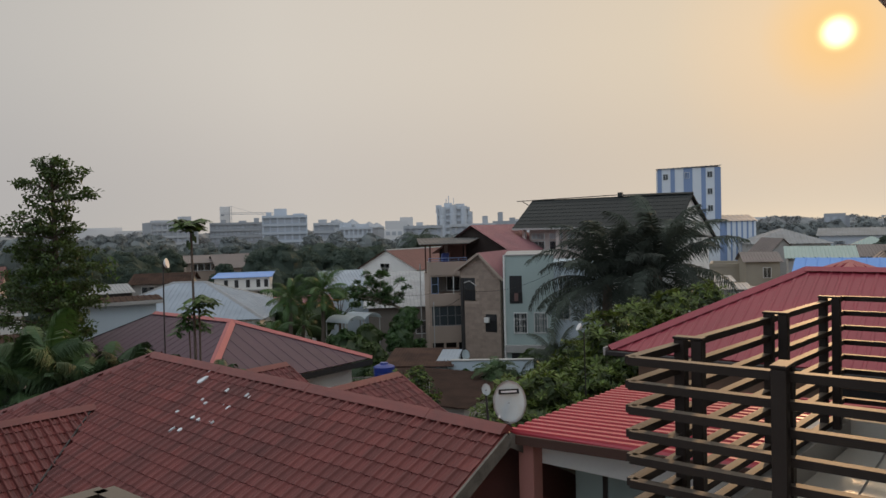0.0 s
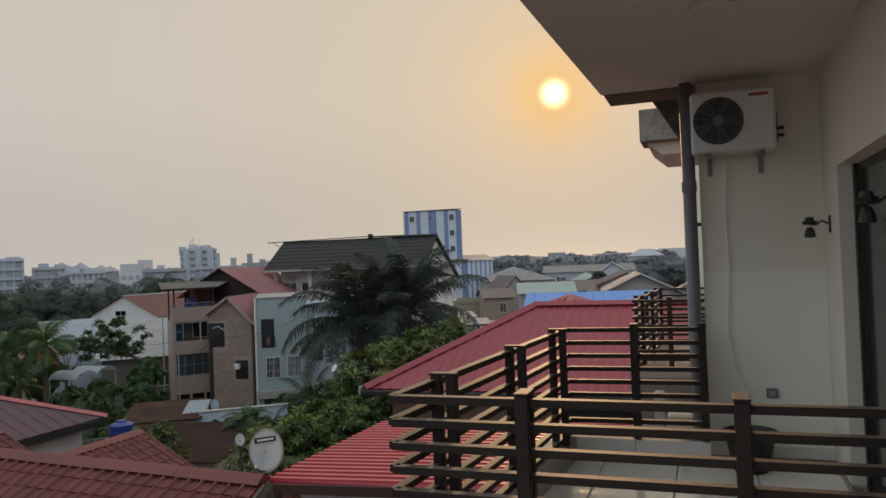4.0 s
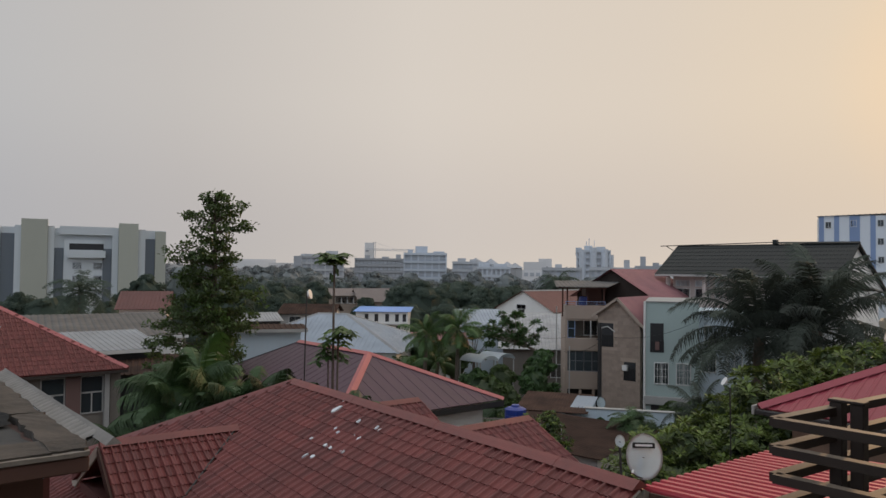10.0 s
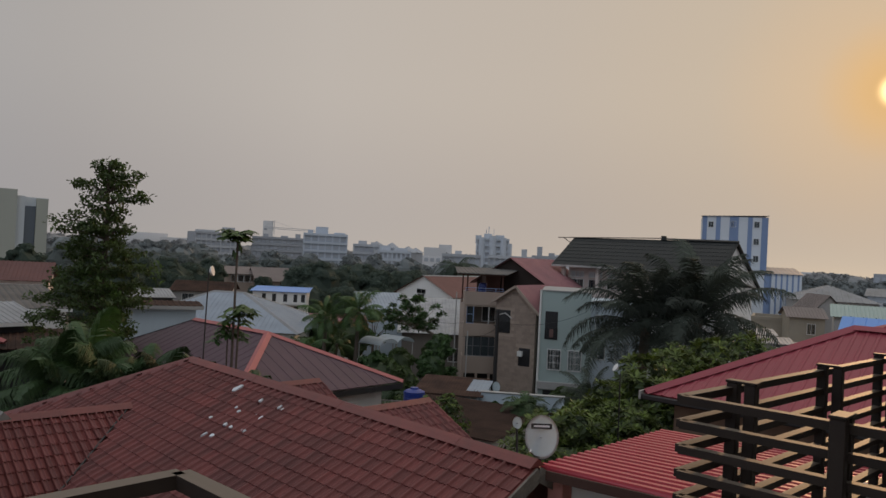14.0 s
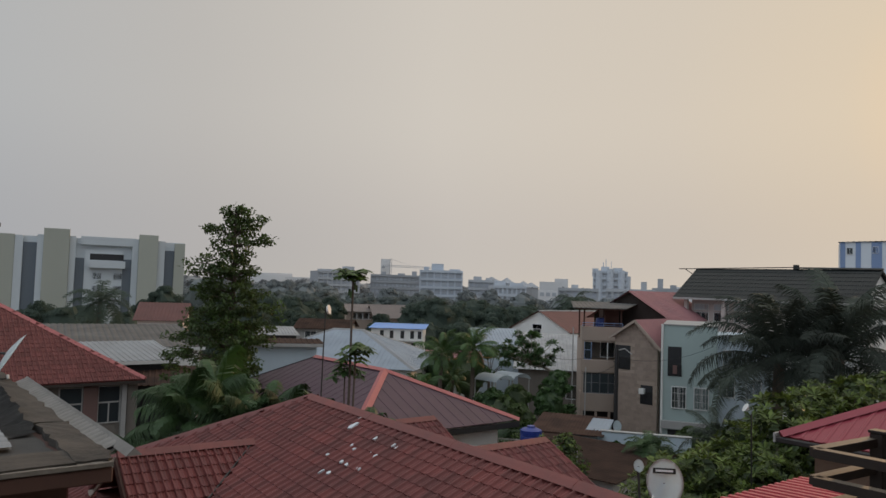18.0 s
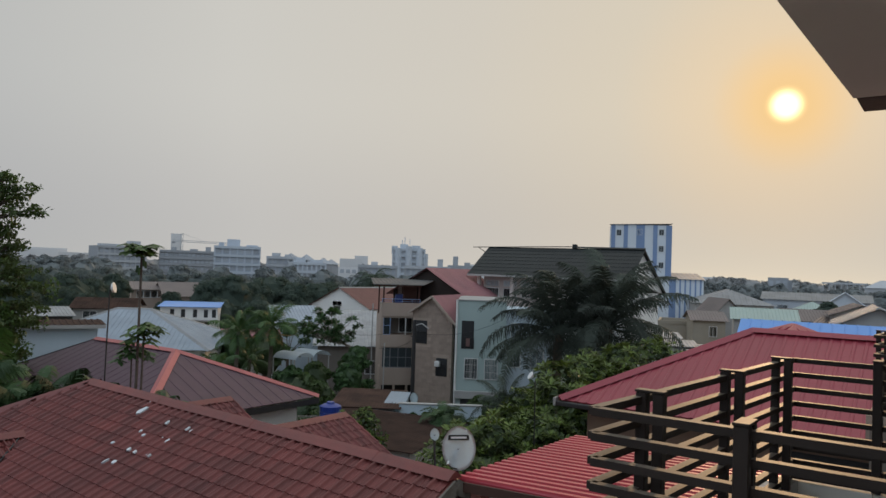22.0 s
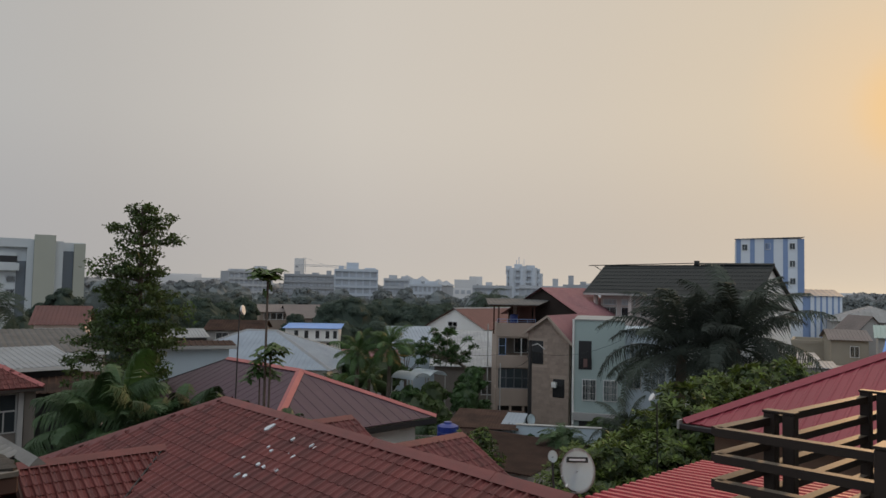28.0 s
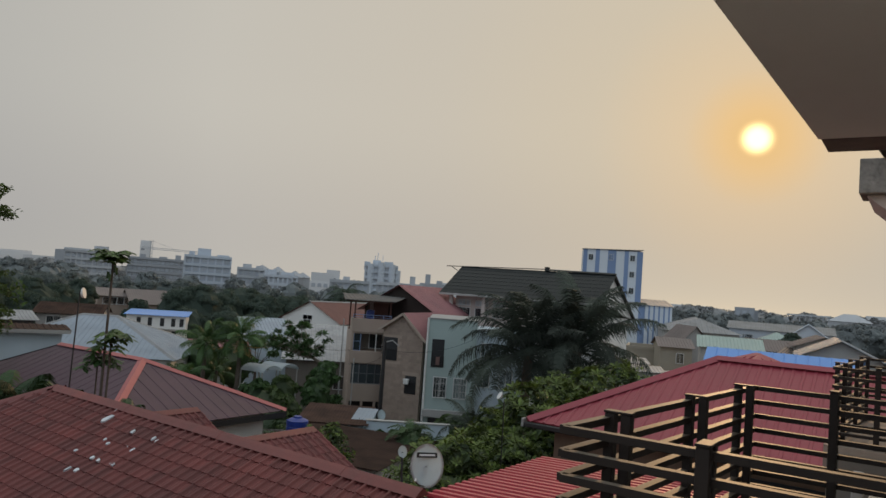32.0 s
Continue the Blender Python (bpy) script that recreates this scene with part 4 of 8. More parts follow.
# ---- tiled roof of the house below ----
def tile_mesh(material, tw, tl):
    """One pressed pan: a flat trough with a narrow rounded rib along one side, its lower edge turned down."""
    bm = bmesh.new()
    prof = [(0.0, 0.0), (0.04, 0.036), (0.09, 0.056), (0.16, 0.055), (0.22, 0.032), (0.27, 0.0), (0.52, 0.0), (0.57, 0.020), (0.66, 0.020), (0.71, 0.0), (1.0, -0.002)]
    rows = []
    for up_, lift, scallop in ((tl * 1.04, 0.002, 0.0), (0.05, 0.018, 0.3), (-0.012, 0.021, 1.0)):
        rows.append([bm.verts.new((x * tw, up_ - 0.5 * scallop * max(0.0, h), h + lift)) for x, h in prof])
    edge = [bm.verts.new(v.co) for v in rows[-1]]
    lip = [bm.verts.new((v.co.x, v.co.y + 0.004, v.co.z - 0.028)) for v in rows[-1]]
    for a, b in zip(rows, rows[1:]):
        for k in range(len(prof) - 1):
            bm.faces.new((b[k], b[k + 1], a[k + 1], a[k])).smooth = True
    for k in range(len(prof) - 1):
        bm.faces.new((lip[k], lip[k + 1], edge[k + 1], edge[k]))
    return finish(bm, "tile", material)


def tiles(parent, corners, whole, tw=0.20, tl=0.30, flat=None):
    """Lays a roof face with tiles; those for which whole(x, y) holds are pieces of their own, the rest one mesh."""
    o, u, v, n, poly = slope_frame(corners)
    flip = u.cross(v).dot(n) < 0
    rows = [p[1] for p in poly]
    cols = [p[0] for p in poly]
    me, rest = tile_mesh(TILE_RED, tw, tl), []
    turn = Matrix((u if not flip else u, v, n)).transposed().to_4x4()
    i0, i1 = math.floor(min(cols) / tw), math.ceil(max(cols) / tw)
    for j in range(math.ceil(max(rows) / tl)):
        for i in range(i0, i1):
            c = ((i + 0.5) * tw, (j + 0.5) * tl)
            r = v_range(poly, c[0])
            if not r or not r[0] - 0.05 <= c[1] <= r[1] + 0.02:
                continue
            p = o + u * (i * tw) + v * (j * tl) + n * 0.012
            if whole(p.x, p.y):
                ob = new("tile", me)
                ob.parent = parent
                ob.matrix_basis = Matrix.Translation(p - parent.matrix_world.translation) @ turn @ pose(0, 0, 0, RNG.uniform(-0.4, 0.4), 0, RNG.uniform(-0.3, 0.3))
            else:
                rest.append(p - parent.matrix_world.translation)
    if rest:
        src = [Vector(w.co) for w in me.vertices]
        fs = [list(f.vertices) for f in me.polygons]
        t3 = turn.to_3x3()
        loc = [t3 @ w for w in src]
        verts, faces = [], []
        for p in rest:
            k = len(verts)
            j = Vector((0, 0, RNG.uniform(-0.003, 0.003)))
            verts += [p + w + j for w in loc]
            faces += [[a + k for a in f] for f in fs]
        m2 = bpy.data.meshes.new("roof_tiles")
        m2.from_pydata(verts, [], faces)
        m2.materials.append(flat or TILE_RED_I)
        m2.polygons.foreach_set("use_smooth", [f.use_smooth for f in me.polygons] * len(rest))
        ob = new("roof_tiles", m2)
        ob.parent = parent
        tagged(ob, kind="stuff")
    bm = bmesh.new()
    off = parent.matrix_world.translation
    slab_roof(bm, [Vector(c) - off for c in corners], 0.08)
    part("roof_deck", bm, CAP_RED, parent)


R0, R1 = Vector((-16.4, 9.0, 8.6)), Vector((-5.78, 8.4, 8.6))
RE = (R1 - R0).normalized()
RD = Vector((RE.y, -RE.x, 0)) if RE.x < 0 else Vector((RE.y, -RE.x, 0))
RUN, FALL = 5.6, 0.5
low = Vector((0, 0, -RUN * FALL))
E0, E1 = R0 + RD * RUN - RE * RUN + low, R1 + RD * RUN + low
K0, K1 = R0 - RD * RUN - RE * RUN + low, R1 - RD * RUN + low
tile_house = thing("tiled_house", Vector((-11, 8.7, 0)), "house with a weathered red pressed tile hip roof with white patches", "house")
TO = tile_house.matrix_world.translation
tiles(tile_house, [E0, E1, R1, R0], lambda x, y: x > -8.9 and y > 4.8, 0.235, 0.27)
tiles(tile_house, [K0, E0, R0], lambda x, y: False)
bm = bmesh.new()
sheet(bm, [p - TO for p in (K1, K0, R0, R1)], 0.2, 0.03, "wave")
part("roof_back", bm, TILE_RED, tile_house)
S0, S1 = Vector((-15.8, 7.25, 7.78)), Vector((-16.0, 4.36, 7.78))
SD = (S0 - S1).normalized()
SP = Vector((SD.y, -SD.x, 0))
G1 = S1 + SP * 2.75 + Vector((0, 0, -1.375))
tiles(tile_house, [G1, G1 + SD * 0.2, S0, S1], lambda x, y: True, 0.175, 0.31)
bm = bmesh.new()
slab_roof(bm, [p - TO for p in (Vector((-18.2, 4.36, 6.68)), Vector((-18.2, 5.5, 6.68)), S0, S1)], 0.1)
part("roof_back", bm, TILE_RED, tile_house)
def caps(parent, a, b, w, seg, material, lift=0.06):
    """A row of cap lengths, each a piece of its own."""
    a, b = Vector(a) + Vector((0, 0, lift)), Vector(b) + Vector((0, 0, lift))
    n = max(1, round((b - a).length / seg))
    for i in range(n):
        bm = bmesh.new()
        up_ = Vector((0, 0, 0.005 * (i % 2)))
        cap_strip(bm, a.lerp(b, i / n) + up_, a.lerp(b, min(1, (i + 1.03) / n)) + up_, w, 0.06, 99)
        part("ridge_cap", bm, material, parent)


for a, b, w in ((R0, R1, 0.165), (R0, E0, 0.15), (R0, K0, 0.15), (S1, S0, 0.15)):
    caps(tile_house, a - TO, b - TO, w, 1.6, CAP_RED)
bm = bmesh.new()
bar(bm, S0 - TO + Vector((0, 0, 0.05)), G1 + SD * 0.2 - TO + Vector((0, 0, 0.05)), 0.03, 0.03)
part("valley_gutter", bm, BLACK, tile_house, "dark valley flashing")
for a, b in ((R1, E1), (R1, K1)):
    bm = bmesh.new()
    bar(bm, a - TO + RE * 0.03 - Vector((0, 0, 0.10)), b - TO + RE * 0.03 - Vector((0, 0, 0.10)), 0.04, 0.2)
    part("verge_board", bm, PALE_EDGE, tile_house)
for dx in (2.2, -2.2):
    bm = bmesh.new()
    bar(bm, S1 - TO + Vector((0, -0.03, -0.10)), S1 - TO + SP * dx * 1.25 + Vector((0, -0.03, -0.1 - 1.375)), 0.04, 0.2)
    part("verge_board", bm, BROWNWALL if dx > 0 else TRIM_CREAM, tile_house)
# walls
bm = bmesh.new()
w = [R1 - RE * 0.35 + RD * 5.0, R0 + RD * 5.0 - RE * 4.9, R0 - RD * 5.0 - RE * 4.9, R1 - RE * 0.35 - RD * 5.0]
lo_, hi_ = [bm.verts.new(Vector((p.x, p.y, 0)) - TO) for p in w], [bm.verts.new(Vector((p.x, p.y, 5.95)) - TO) for p in w]
for i in range(4):
    bm.faces.new((lo_[i], lo_[(i + 1) % 4], hi_[(i + 1) % 4], hi_[i]))
bm.faces.new(hi_)
part("wall", bm, REDBROWN, tile_house)
bm = bmesh.new()
g = R1 - RE * 0.35
v = [bm.verts.new(p - TO + k) for k in (Vector(), -RE * 0.25) for p in (g + RD * 5.0 + Vector((0, 0, -2.65)), g - RD * 5.0 + Vector((0, 0, -2.65)), g + Vector((0, 0, -0.15)))]
for f in ((0, 1, 2), (5, 4, 3), (0, 3, 4, 1), (1, 4, 5, 2), (2, 5, 3, 0)):
    bm.faces.new([v[i] for i in f])
part("gable_wall", bm, REDBROWN, tile_house)
bm = boxes((-18.0 - TO.x, -14.0 - TO.x, 4.5 - TO.y, 6.5 - TO.y, 0, 6.6))
part("wall", bm, REDBROWN, tile_house)
# two small gables on the far slope
for rid, far, half in ((Vector((-13.2, 14.1, 7.6)), 0, 1.9), (Vector((-17.0, 13.4, 7.6)), 0, 1.4)):
    p0, p1 = rid, Vector((rid.x - 0.1, 9.6, rid.z))
    dn = Vector((half, 0, -half * 0.5))
    tiles(tile_house, [p0 + dn, p1 + dn, p1, p0], lambda x, y: False)
    bm = bmesh.new()
    slab_roof(bm, [q - TO for q in (p0 + Vector((-half, 0, -half * 0.5)), p1 + Vector((-half, 0, -half * 0.5)), p1, p0)], 0.1)
    part("roof_back", bm, TILE_RED, tile_house)
    bm = bmesh.new()
    cap_strip(bm, p0 - TO + Vector((0, 0, 0.05)), p1 - TO + Vector((0, 0, 0.05)), 0.16, 0.06, 1.6)
    part("ridge_cap", bm, CAP_RED, tile_house)
    part("wall", boxes((rid.x - half * 0.8 - TO.x, rid.x + half * 0.8 - TO.x, 9.5 - TO.y, rid.y - 0.25 - TO.y, 3, rid.z - half * 0.5)), REDBROWN, tile_house)

# ---- terrace with a red sheet roof ----
terrace = thing("roofed_terrace", Vector((-3.5, 10.5, 0)), "white terrace building under a red corrugated sheet roof", "house")
TT = terrace.matrix_world.translation
bm = bmesh.new()
sheet(bm, [Vector(p) - TT for p in ((-5.95, 12.7, 8.42), (-5.95, 8.56, 8.48), (-1.2, 8.56, 8.68), (-1.2, 12.7, 8.62))], 0.20, 0.075, "box")
part("roof", bm, SHEET_RED_T, terrace)
bm = bmesh.new()
bar(bm, Vector((-5.97, 8.535, 8.46)) - TT, Vector((-1.2, 8.535, 8.665)) - TT, 0.04, 0.13)
part("fascia", bm, BROWNWALL, terrace)
part("beam", boxes((-5.7 - TT.x, -1.2 - TT.x, 8.95 - TT.y, 9.2 - TT.y, 8.05, 8.4), bevel=0.01), PLASTER, terrace)
part("wall", boxes((-5.55 - TT.x, -1.0 - TT.x, 9.9 - TT.y, 12.5 - TT.y, 0, 8.35)), MINT, terrace)
part("floor_slab", boxes((-5.8 - TT.x, -1.0 - TT.x, 8.7 - TT.y, 9.9 - TT.y, 5.6, 5.85)), CONC_PALE, terrace)
part("column", boxes((-5.80 - TT.x, -5.55 - TT.x, 8.70 - TT.y, 8.95 - TT.y, 0, 8.4), bevel=0.01), SALMON, terrace, "salmon painted column")
part("column", boxes((-1.4 - TT.x, -1.15 - TT.x, 8.70 - TT.y, 8.95 - TT.y, 0, 8.5), bevel=0.01), SALMON, terrace, "salmon painted column")
window_set(terrace, pose(-3.7 - TT.x, 9.89 - TT.y, 6.4), 2.6, 1.45, FRAME_B, nx=3)

# ---- big red hip roof ----
red_house = thing("red_roofed_house", Vector((0, 19.1, 0)), "house with a bright red ribbed sheet hip roof", "house")
H = red_house.matrix_world.translation
q0, q1, q2, q3 = [Vector(p) - H for p in ((-7.8, 15.6, 8.55), (9.0, 15.6, 8.55), (9.0, 22.6, 8.55), (-7.8, 22.6, 8.55))]
r0, r1 = Vector((-4.33, 19.07, 10.25)) - H, Vector((5.6, 19.07, 10.25)) - H
for f in ((q0, q1, r1, r0), (q2, q3, r0, r1), (q3, q0, r0), (q1, q2, r1)):
    bm = bmesh.new()
    sheet(bm, f, 0.24, 0.016, "ibr")
    part("roof", bm, SHEET_RED, red_house)
for a, b in ((r0, r1), (r0, q0), (r0, q3)):
    bm = bmesh.new()
    cap_strip(bm, a + Vector((0, 0, 0.04)), b + Vector((0, 0, 0.04)), 0.16, 0.05, 2.4)
    part("ridge_cap", bm, SHEET_RED, red_house)
BRICK = mat("brown_brick", (0.26, 0.17, 0.12), (0.17, 0.11, 0.08), rough=0.95, scale=2, mix=0.7, rnd=0.1)
part("wall", boxes((-7.3 - H.x, 8.6 - H.x, 16.1 - H.y, 22.1 - H.y, 0, 8.5)), BRICK, red_house)
# a near-black panel on the wall below the eave
part("dark_opening", boxes((-3.0 - H.x, -1.5 - H.x, 16.06 - H.y, 16.09 - H.y, 7.3, 8.1)), DARK, red_house)
part("gutter", boxes((-7.85 - H.x, 9.0 - H.x, 15.50 - H.y, 15.62 - H.y, 8.40, 8.52), bevel=0.02), BLACK, red_house)
part("gutter_end", boxes((-7.90 - H.x, -7.851 - H.x, 15.48 - H.y, 15.75 - H.y, 8.40, 8.60), bevel=0.01), CONC_PALE, red_house, "pale gutter end")

# ---- purple hip roof ----
purple = thing("purple_roofed_house", Vector((-28, 16.9, 0)), "white house, dark purple sheet hip roof, coral ridge caps", "house")
H = purple.matrix_world.translation
q0, q1, q2, q3 = [Vector(p) - H for p in ((-33.2, 13.0, 6.3), (-20.9, 13.0, 6.3), (-20.9, 20.8, 6.3), (-30.6, 20.8, 6.3))]
r0, r1 = Vector((-30.6, 16.9, 8.0)) - H, Vector((-24.8, 16.9, 8.0)) - H
for f in ((q0, q1, r1, r0), (q2, q3, r0, r1), (q1, q2, r1)):
    bm = bmesh.new()
    sheet(bm, f, 0.5, 0.012, "seam")
    part("roof", bm, SHEET_PURPLE, purple)
for a, b in ((q0, r0), (q3, r0)):
    bm = bmesh.new()
    bar(bm, a - Vector((0.02, 0, 0.1)), b - Vector((0.02, 0, 0.1)), 0.05, 0.24)
    part("verge_board", bm, BLACK, purple)
for a, b in ((r0, r1), (r1, q1), (r1, q2)):
    bm = bmesh.new()
    cap_strip(bm, a + Vector((0, 0, 0.03)), b + Vector((0, 0, 0.03)), 0.18, 0.05, 2.2)
    part("ridge_cap", bm, CAP_CORAL, purple)
part("wall", boxes((-31.3 - H.x, -21.5 - H.x, 13.6 - H.y, 20.2 - H.y, 0, 6.2)), PLASTER, purple)
part("fascia", boxes((-20.93 - H.x, -20.88 - H.x, 13.0 - H.y, 20.8 - H.y, 6.02, 6.24)), BLACK, purple)

# ---- houses round about ----
CX = "homes of the quarter"
house("sheet_roofed_house", "low house with a large pale blue-grey sheet hip roof", 60.35, 52.9, -19.35, 12.6, 10.2, 5.6, "hip", SHEET_BLUEGREY, PLASTER, rise=2.3, cap=SHEET_GREY, pitch=0.34, profile="seam", seam=0.02, group=CX)
blue = house("blue_roofed_house", "white two-storey house with a bright blue sheet roof", 54.9, 84, -6, 6.0, 5, 6.5, "shed", SHEET_BLUE, PLASTER, rise=0.3, over=0.3, group=CX)
for u, z, ww, hh in [(u, 5.36, 0.42, 0.86) for u in (-1.75, -0.62, 0.62, 1.75, 2.6)] + [(u, 4.4, 0.5, 0.46) for u in (0.5, 1.9)]:
    part("window_frame", boxes((u - ww / 2 - 0.05, u + ww / 2 + 0.05, -0.03, 0.02, z - 0.06, z), (u - ww / 2 - 0.05, u - ww / 2, -0.03, 0.02, z, z + hh), (u + ww / 2, u + ww / 2 + 0.05, -0.03, 0.02, z, z + hh)), FRAME_W, blue)
    part("window", boxes((u - ww / 2, u + ww / 2, -0.012, 0.02, z, z + hh)), DARK, blue)
part("canopy", boxes((-1.0, 3.0, -0.7, -0.003, 5.02, 5.12)), CONC_PALE, blue, "thin concrete canopy between the storeys")
house("grey_walled_house", "pale blue-grey walled building with a thin rusty flat roof", 63.6, 40, 2, 3.6, 2.4, 8.2, "shed", SHEET_RUST, PLASTER_BLUE, rise=0.02, over=0.35, group=CX, fascia=CONC_PALE)
house("stone_house", "grey-beige house with brown gabled sheet roof", 55.3, 108, 14, 5.0, 7, 6.7, "gable", SHEET_DULL, BEIGE, rise=1.7, group=CX, wins=[("f", 1.2, 4.6, 1.2, 1.2)])
house("stone_house", "grey flat-fronted house with a row of dark windows", 57.7, 110, 6, 4.6, 7, 7.4, "gable", SHEET_DULL, BEIGE, rise=0.9, group=CX, wins=[("f", u, 6.2, 0.8, 0.9, 1) for u in (-1.2, -0.3, 0.6, 1.5)])
house("shack", "small house with a rusty sheet roof and grey porch", 60.7, 78, -10, 5.4, 6, 6.7, "gable", SHEET_RUST, CONC_PALE, rise=0.8, group=CX, wins=[("f", -1.2, 5.2, 1.2, 1.1), ("f", 1.2, 5.2, 0.9, 1.1)])
house("shack", "low shed with a weathered grey sheet roof", 64.4, 72, 5, 4.2, 5, 6.3, "shed", SHEET_GREY, DARK, rise=0.5, group=CX)
house("gabled_hall", "white gabled hall with a cross-shaped window and a brown roof", 43.76, 78.2, -43.76, 8.4, 16, 7.3, "gable", SHEET_BRICK, PLASTER, rise=1.95, over=0.3, ridge="y", group=CX, profile="seam", pitch=0.6, seam=0.01, cap=SHEET_GREY, wins=[("f", -0.4, 7.3, 1.3, 0.45, 2, 1), ("f", -0.4, 6.75, 1.0, 0.5, 2, 1)])
house("white_roofed_shed", "low shed with a weathered white sheet roof", 42.6, 58.5, 2, 5.6, 7.5, 5.2, "shed", SHEET_WHITE, TAUPE, rise=2.35, group=CX, wins=[("f", 1.4, 3.0, 0.8, 1.0)])
house("white_roofed_shed", "low shed with a pale bluish sheet roof", 46.8, 63, 10, 3.4, 4, 6.6, "shed", SHEET_BLUEGREY, PLASTER_BLUE, rise=1.2, group=CX)
# the gable's shadow is in the near-black wall colour
house("pink_roofed_house", "house with a faded pink-red gabled roof and a dark gable", 36.95, 56, -26, 6.0, 8, 9.75, "gable", SHEET_PINK, TIMBER_SHADE, rise=1.85, over=0.45, ridge="y", group=CX)
house("red_roofed_annex", "small house with a red gabled roof and pale walls", 72.5, 66, -8, 3.6, 5, 8.0, "gable", SHEET_BRICK, PLASTER_PINK, rise=1.25, over=0.35, group=CX, wins=[("f", -1.0, 6.4, 0.9, 1.1), ("f", 0.1, 6.4, 0.9, 1.1), ("f", 1.2, 6.4, 0.7, 1.1)])
house("flat_grey_roof", "long low house with a weathered grey fibre-cement roof", 76.0, 49, 4, 11, 9, 7.1, "shed", FIBRE, PLASTER, rise=0.85, over=0.3, profile="wave", pitch=0.4, group=CX, fascia=FRAME_W)
# The near-black walls stand in for the shade under the carport roof.
house("carport", "low carport with a grey sheet roof", 74.2, 41, 16, 4.6, 4.5, 7.15, "shed", SHEET_GREY, DARK, rise=0.6, over=0.3, group=CX, fascia=FRAME_W)
house("rusty_lean_to", "lean-to with a brown rusty sheet roof", 72.5, 38, 0, 3.6, 4, 6.3, "shed", SHEET_RUST, DARK, rise=0.4, over=0.3, group=CX)
house("blue_sheet_roof", "long low house under a bright blue sheet roof", 8.5, 43.5, -2, 7.6, 5, 8.1, "gable", SHEET_BLUE, CONC_PALE, rise=1.15, over=0.3, profile="seam", pitch=0.6, group=CX)
house("orange_hip_house", "house with a sunlit red hip roof", 8.6, 25.4, 36, 2.1, 2.3, 9.5, "hip", SHEET_RED, BRICK, rise=0.6, over=0.25, cap=CAP_CORAL, profile="seam", group=CX)
house("grey_gabled_house", "grey house with a broad low gabled roof", 4.8, 54, 2, 4.8, 10, 8.85, "gable", SHEET_GREY, CONC_PALE, rise=1.15, over=0.5, ridge="y", group=CX, fascia=CONC_PALE)
house("grey_gabled_house", "grey house with a dark gabled roof", -1.0, 58, 0, 7.0, 10, 8.4, "gable", SHEET_GREY, CONC_PALE, rise=2.0, over=0.6, ridge="y", group=CX, fascia=CONC_PALE)
house("green_roofed_house", "low house with a pale green sheet roof", 11.8, 70, 4, 5.2, 5, 8.15, "gable", SHEET_GREEN, CONC_PALE, rise=0.85, over=0.3, group=CX)
house("rusty_roofed_house", "low house with a patched rusty sheet roof", 9.0, 82, 12, 4.2, 5, 7.7, "gable", SHEET_DULL, CONC_PALE, rise=1.0, over=0.3, group=CX)
house("rusty_roofed_house", "low shack with a brown sheet roof", 7.4, 76, -10, 3.4, 4, 7.6, "shed", SHEET_DULL, CONC_PALE, rise=0.6, over=0.3, group=CX)
house("grey_gabled_house", "grey-brown house with a low gabled roof", 5.8, 76, 6, 4.6, 7, 8.7, "gable", SHEET_DULL, CONC_PALE, rise=0.9, over=0.4, ridge="y", group=CX)
house("brown_gabled_house", "small house with a brown gabled roof", 14.3, 84, 24, 3.0, 5, 7.9, "gable", SHEET_DULL, CONC_PALE, rise=1.55, over=0.3, ridge="y", group=CX)
house("brown_gabled_house", "small house with a sagging brown roof", 15.6, 80, 10, 3.2, 5, 7.3, "gable", SHEET_DULL, OCHRE, rise=0.8, over=0.3, group=CX, wins=[("f", 0.4, 5.6, 0.7, 1.0)])
house("ochre_house", "ochre flat-roofed house with dark windows", 17.0, 84, 0, 6.5, 6, 6.4, "flat", CONC_PALE, OCHRE, rise=0.4, group=CX, wins=[("f", 0.2, 4.2, 0.8, 1.6), ("f", 1.5, 4.2, 0.8, 1.6), ("f", -1.8, 4.6, 1.2, 0.9)])
house("warehouse", "long grey warehouse with a low sheet roof", 13.9, 118, 6, 11, 18, 7.8, "hip", SHEET_GREY, CONC_PALE, rise=2.1, over=0.4, group=CX, pitch=0.8)
house("warehouse", "white long shed with a row of openings", 8.6, 135, 0, 16, 9, 8.6, "gable", SHEET_GREY, FAR_W, rise=1.1, over=0.4, group=CX, pitch=0.8, wins=[("f", u, 6.4, 1.6, 1.2, 1) for u in (-5, -1, 3)])
house("yellow_house", "pale yellow house with a green-grey hip roof", 8.8, 100, 0, 5.5, 6, 7.6, "hip", SHEET_GREEN, OCHRE, rise=1.5, group=CX, wins=[("f", -1.5, 5.6, 0.8, 1.4), ("f", 0.3, 5.6, 1.4, 1.4), ("f", 2.0, 5.6, 0.8, 1.4)])
house("white_gabled_house", "white gabled house with a pale roof", 6.8, 122, 0, 6, 8, 8.0, "gable", FAR_W, FAR_W, rise=2.2, ridge="y", group=CX)
house("rusty_roofed_house", "low house with a rusty brown sheet roof", 41.5, 37.4, -8, 3.0, 3.3, 4.42, "shed", SHEET_RUST, PLASTER_BLUE, rise=0.28, over=0.35, seam=0.014, pitch=0.16, profile="wave", group=CX, wins=[("f", 0.9, 3.0, 0.5, 0.6)])
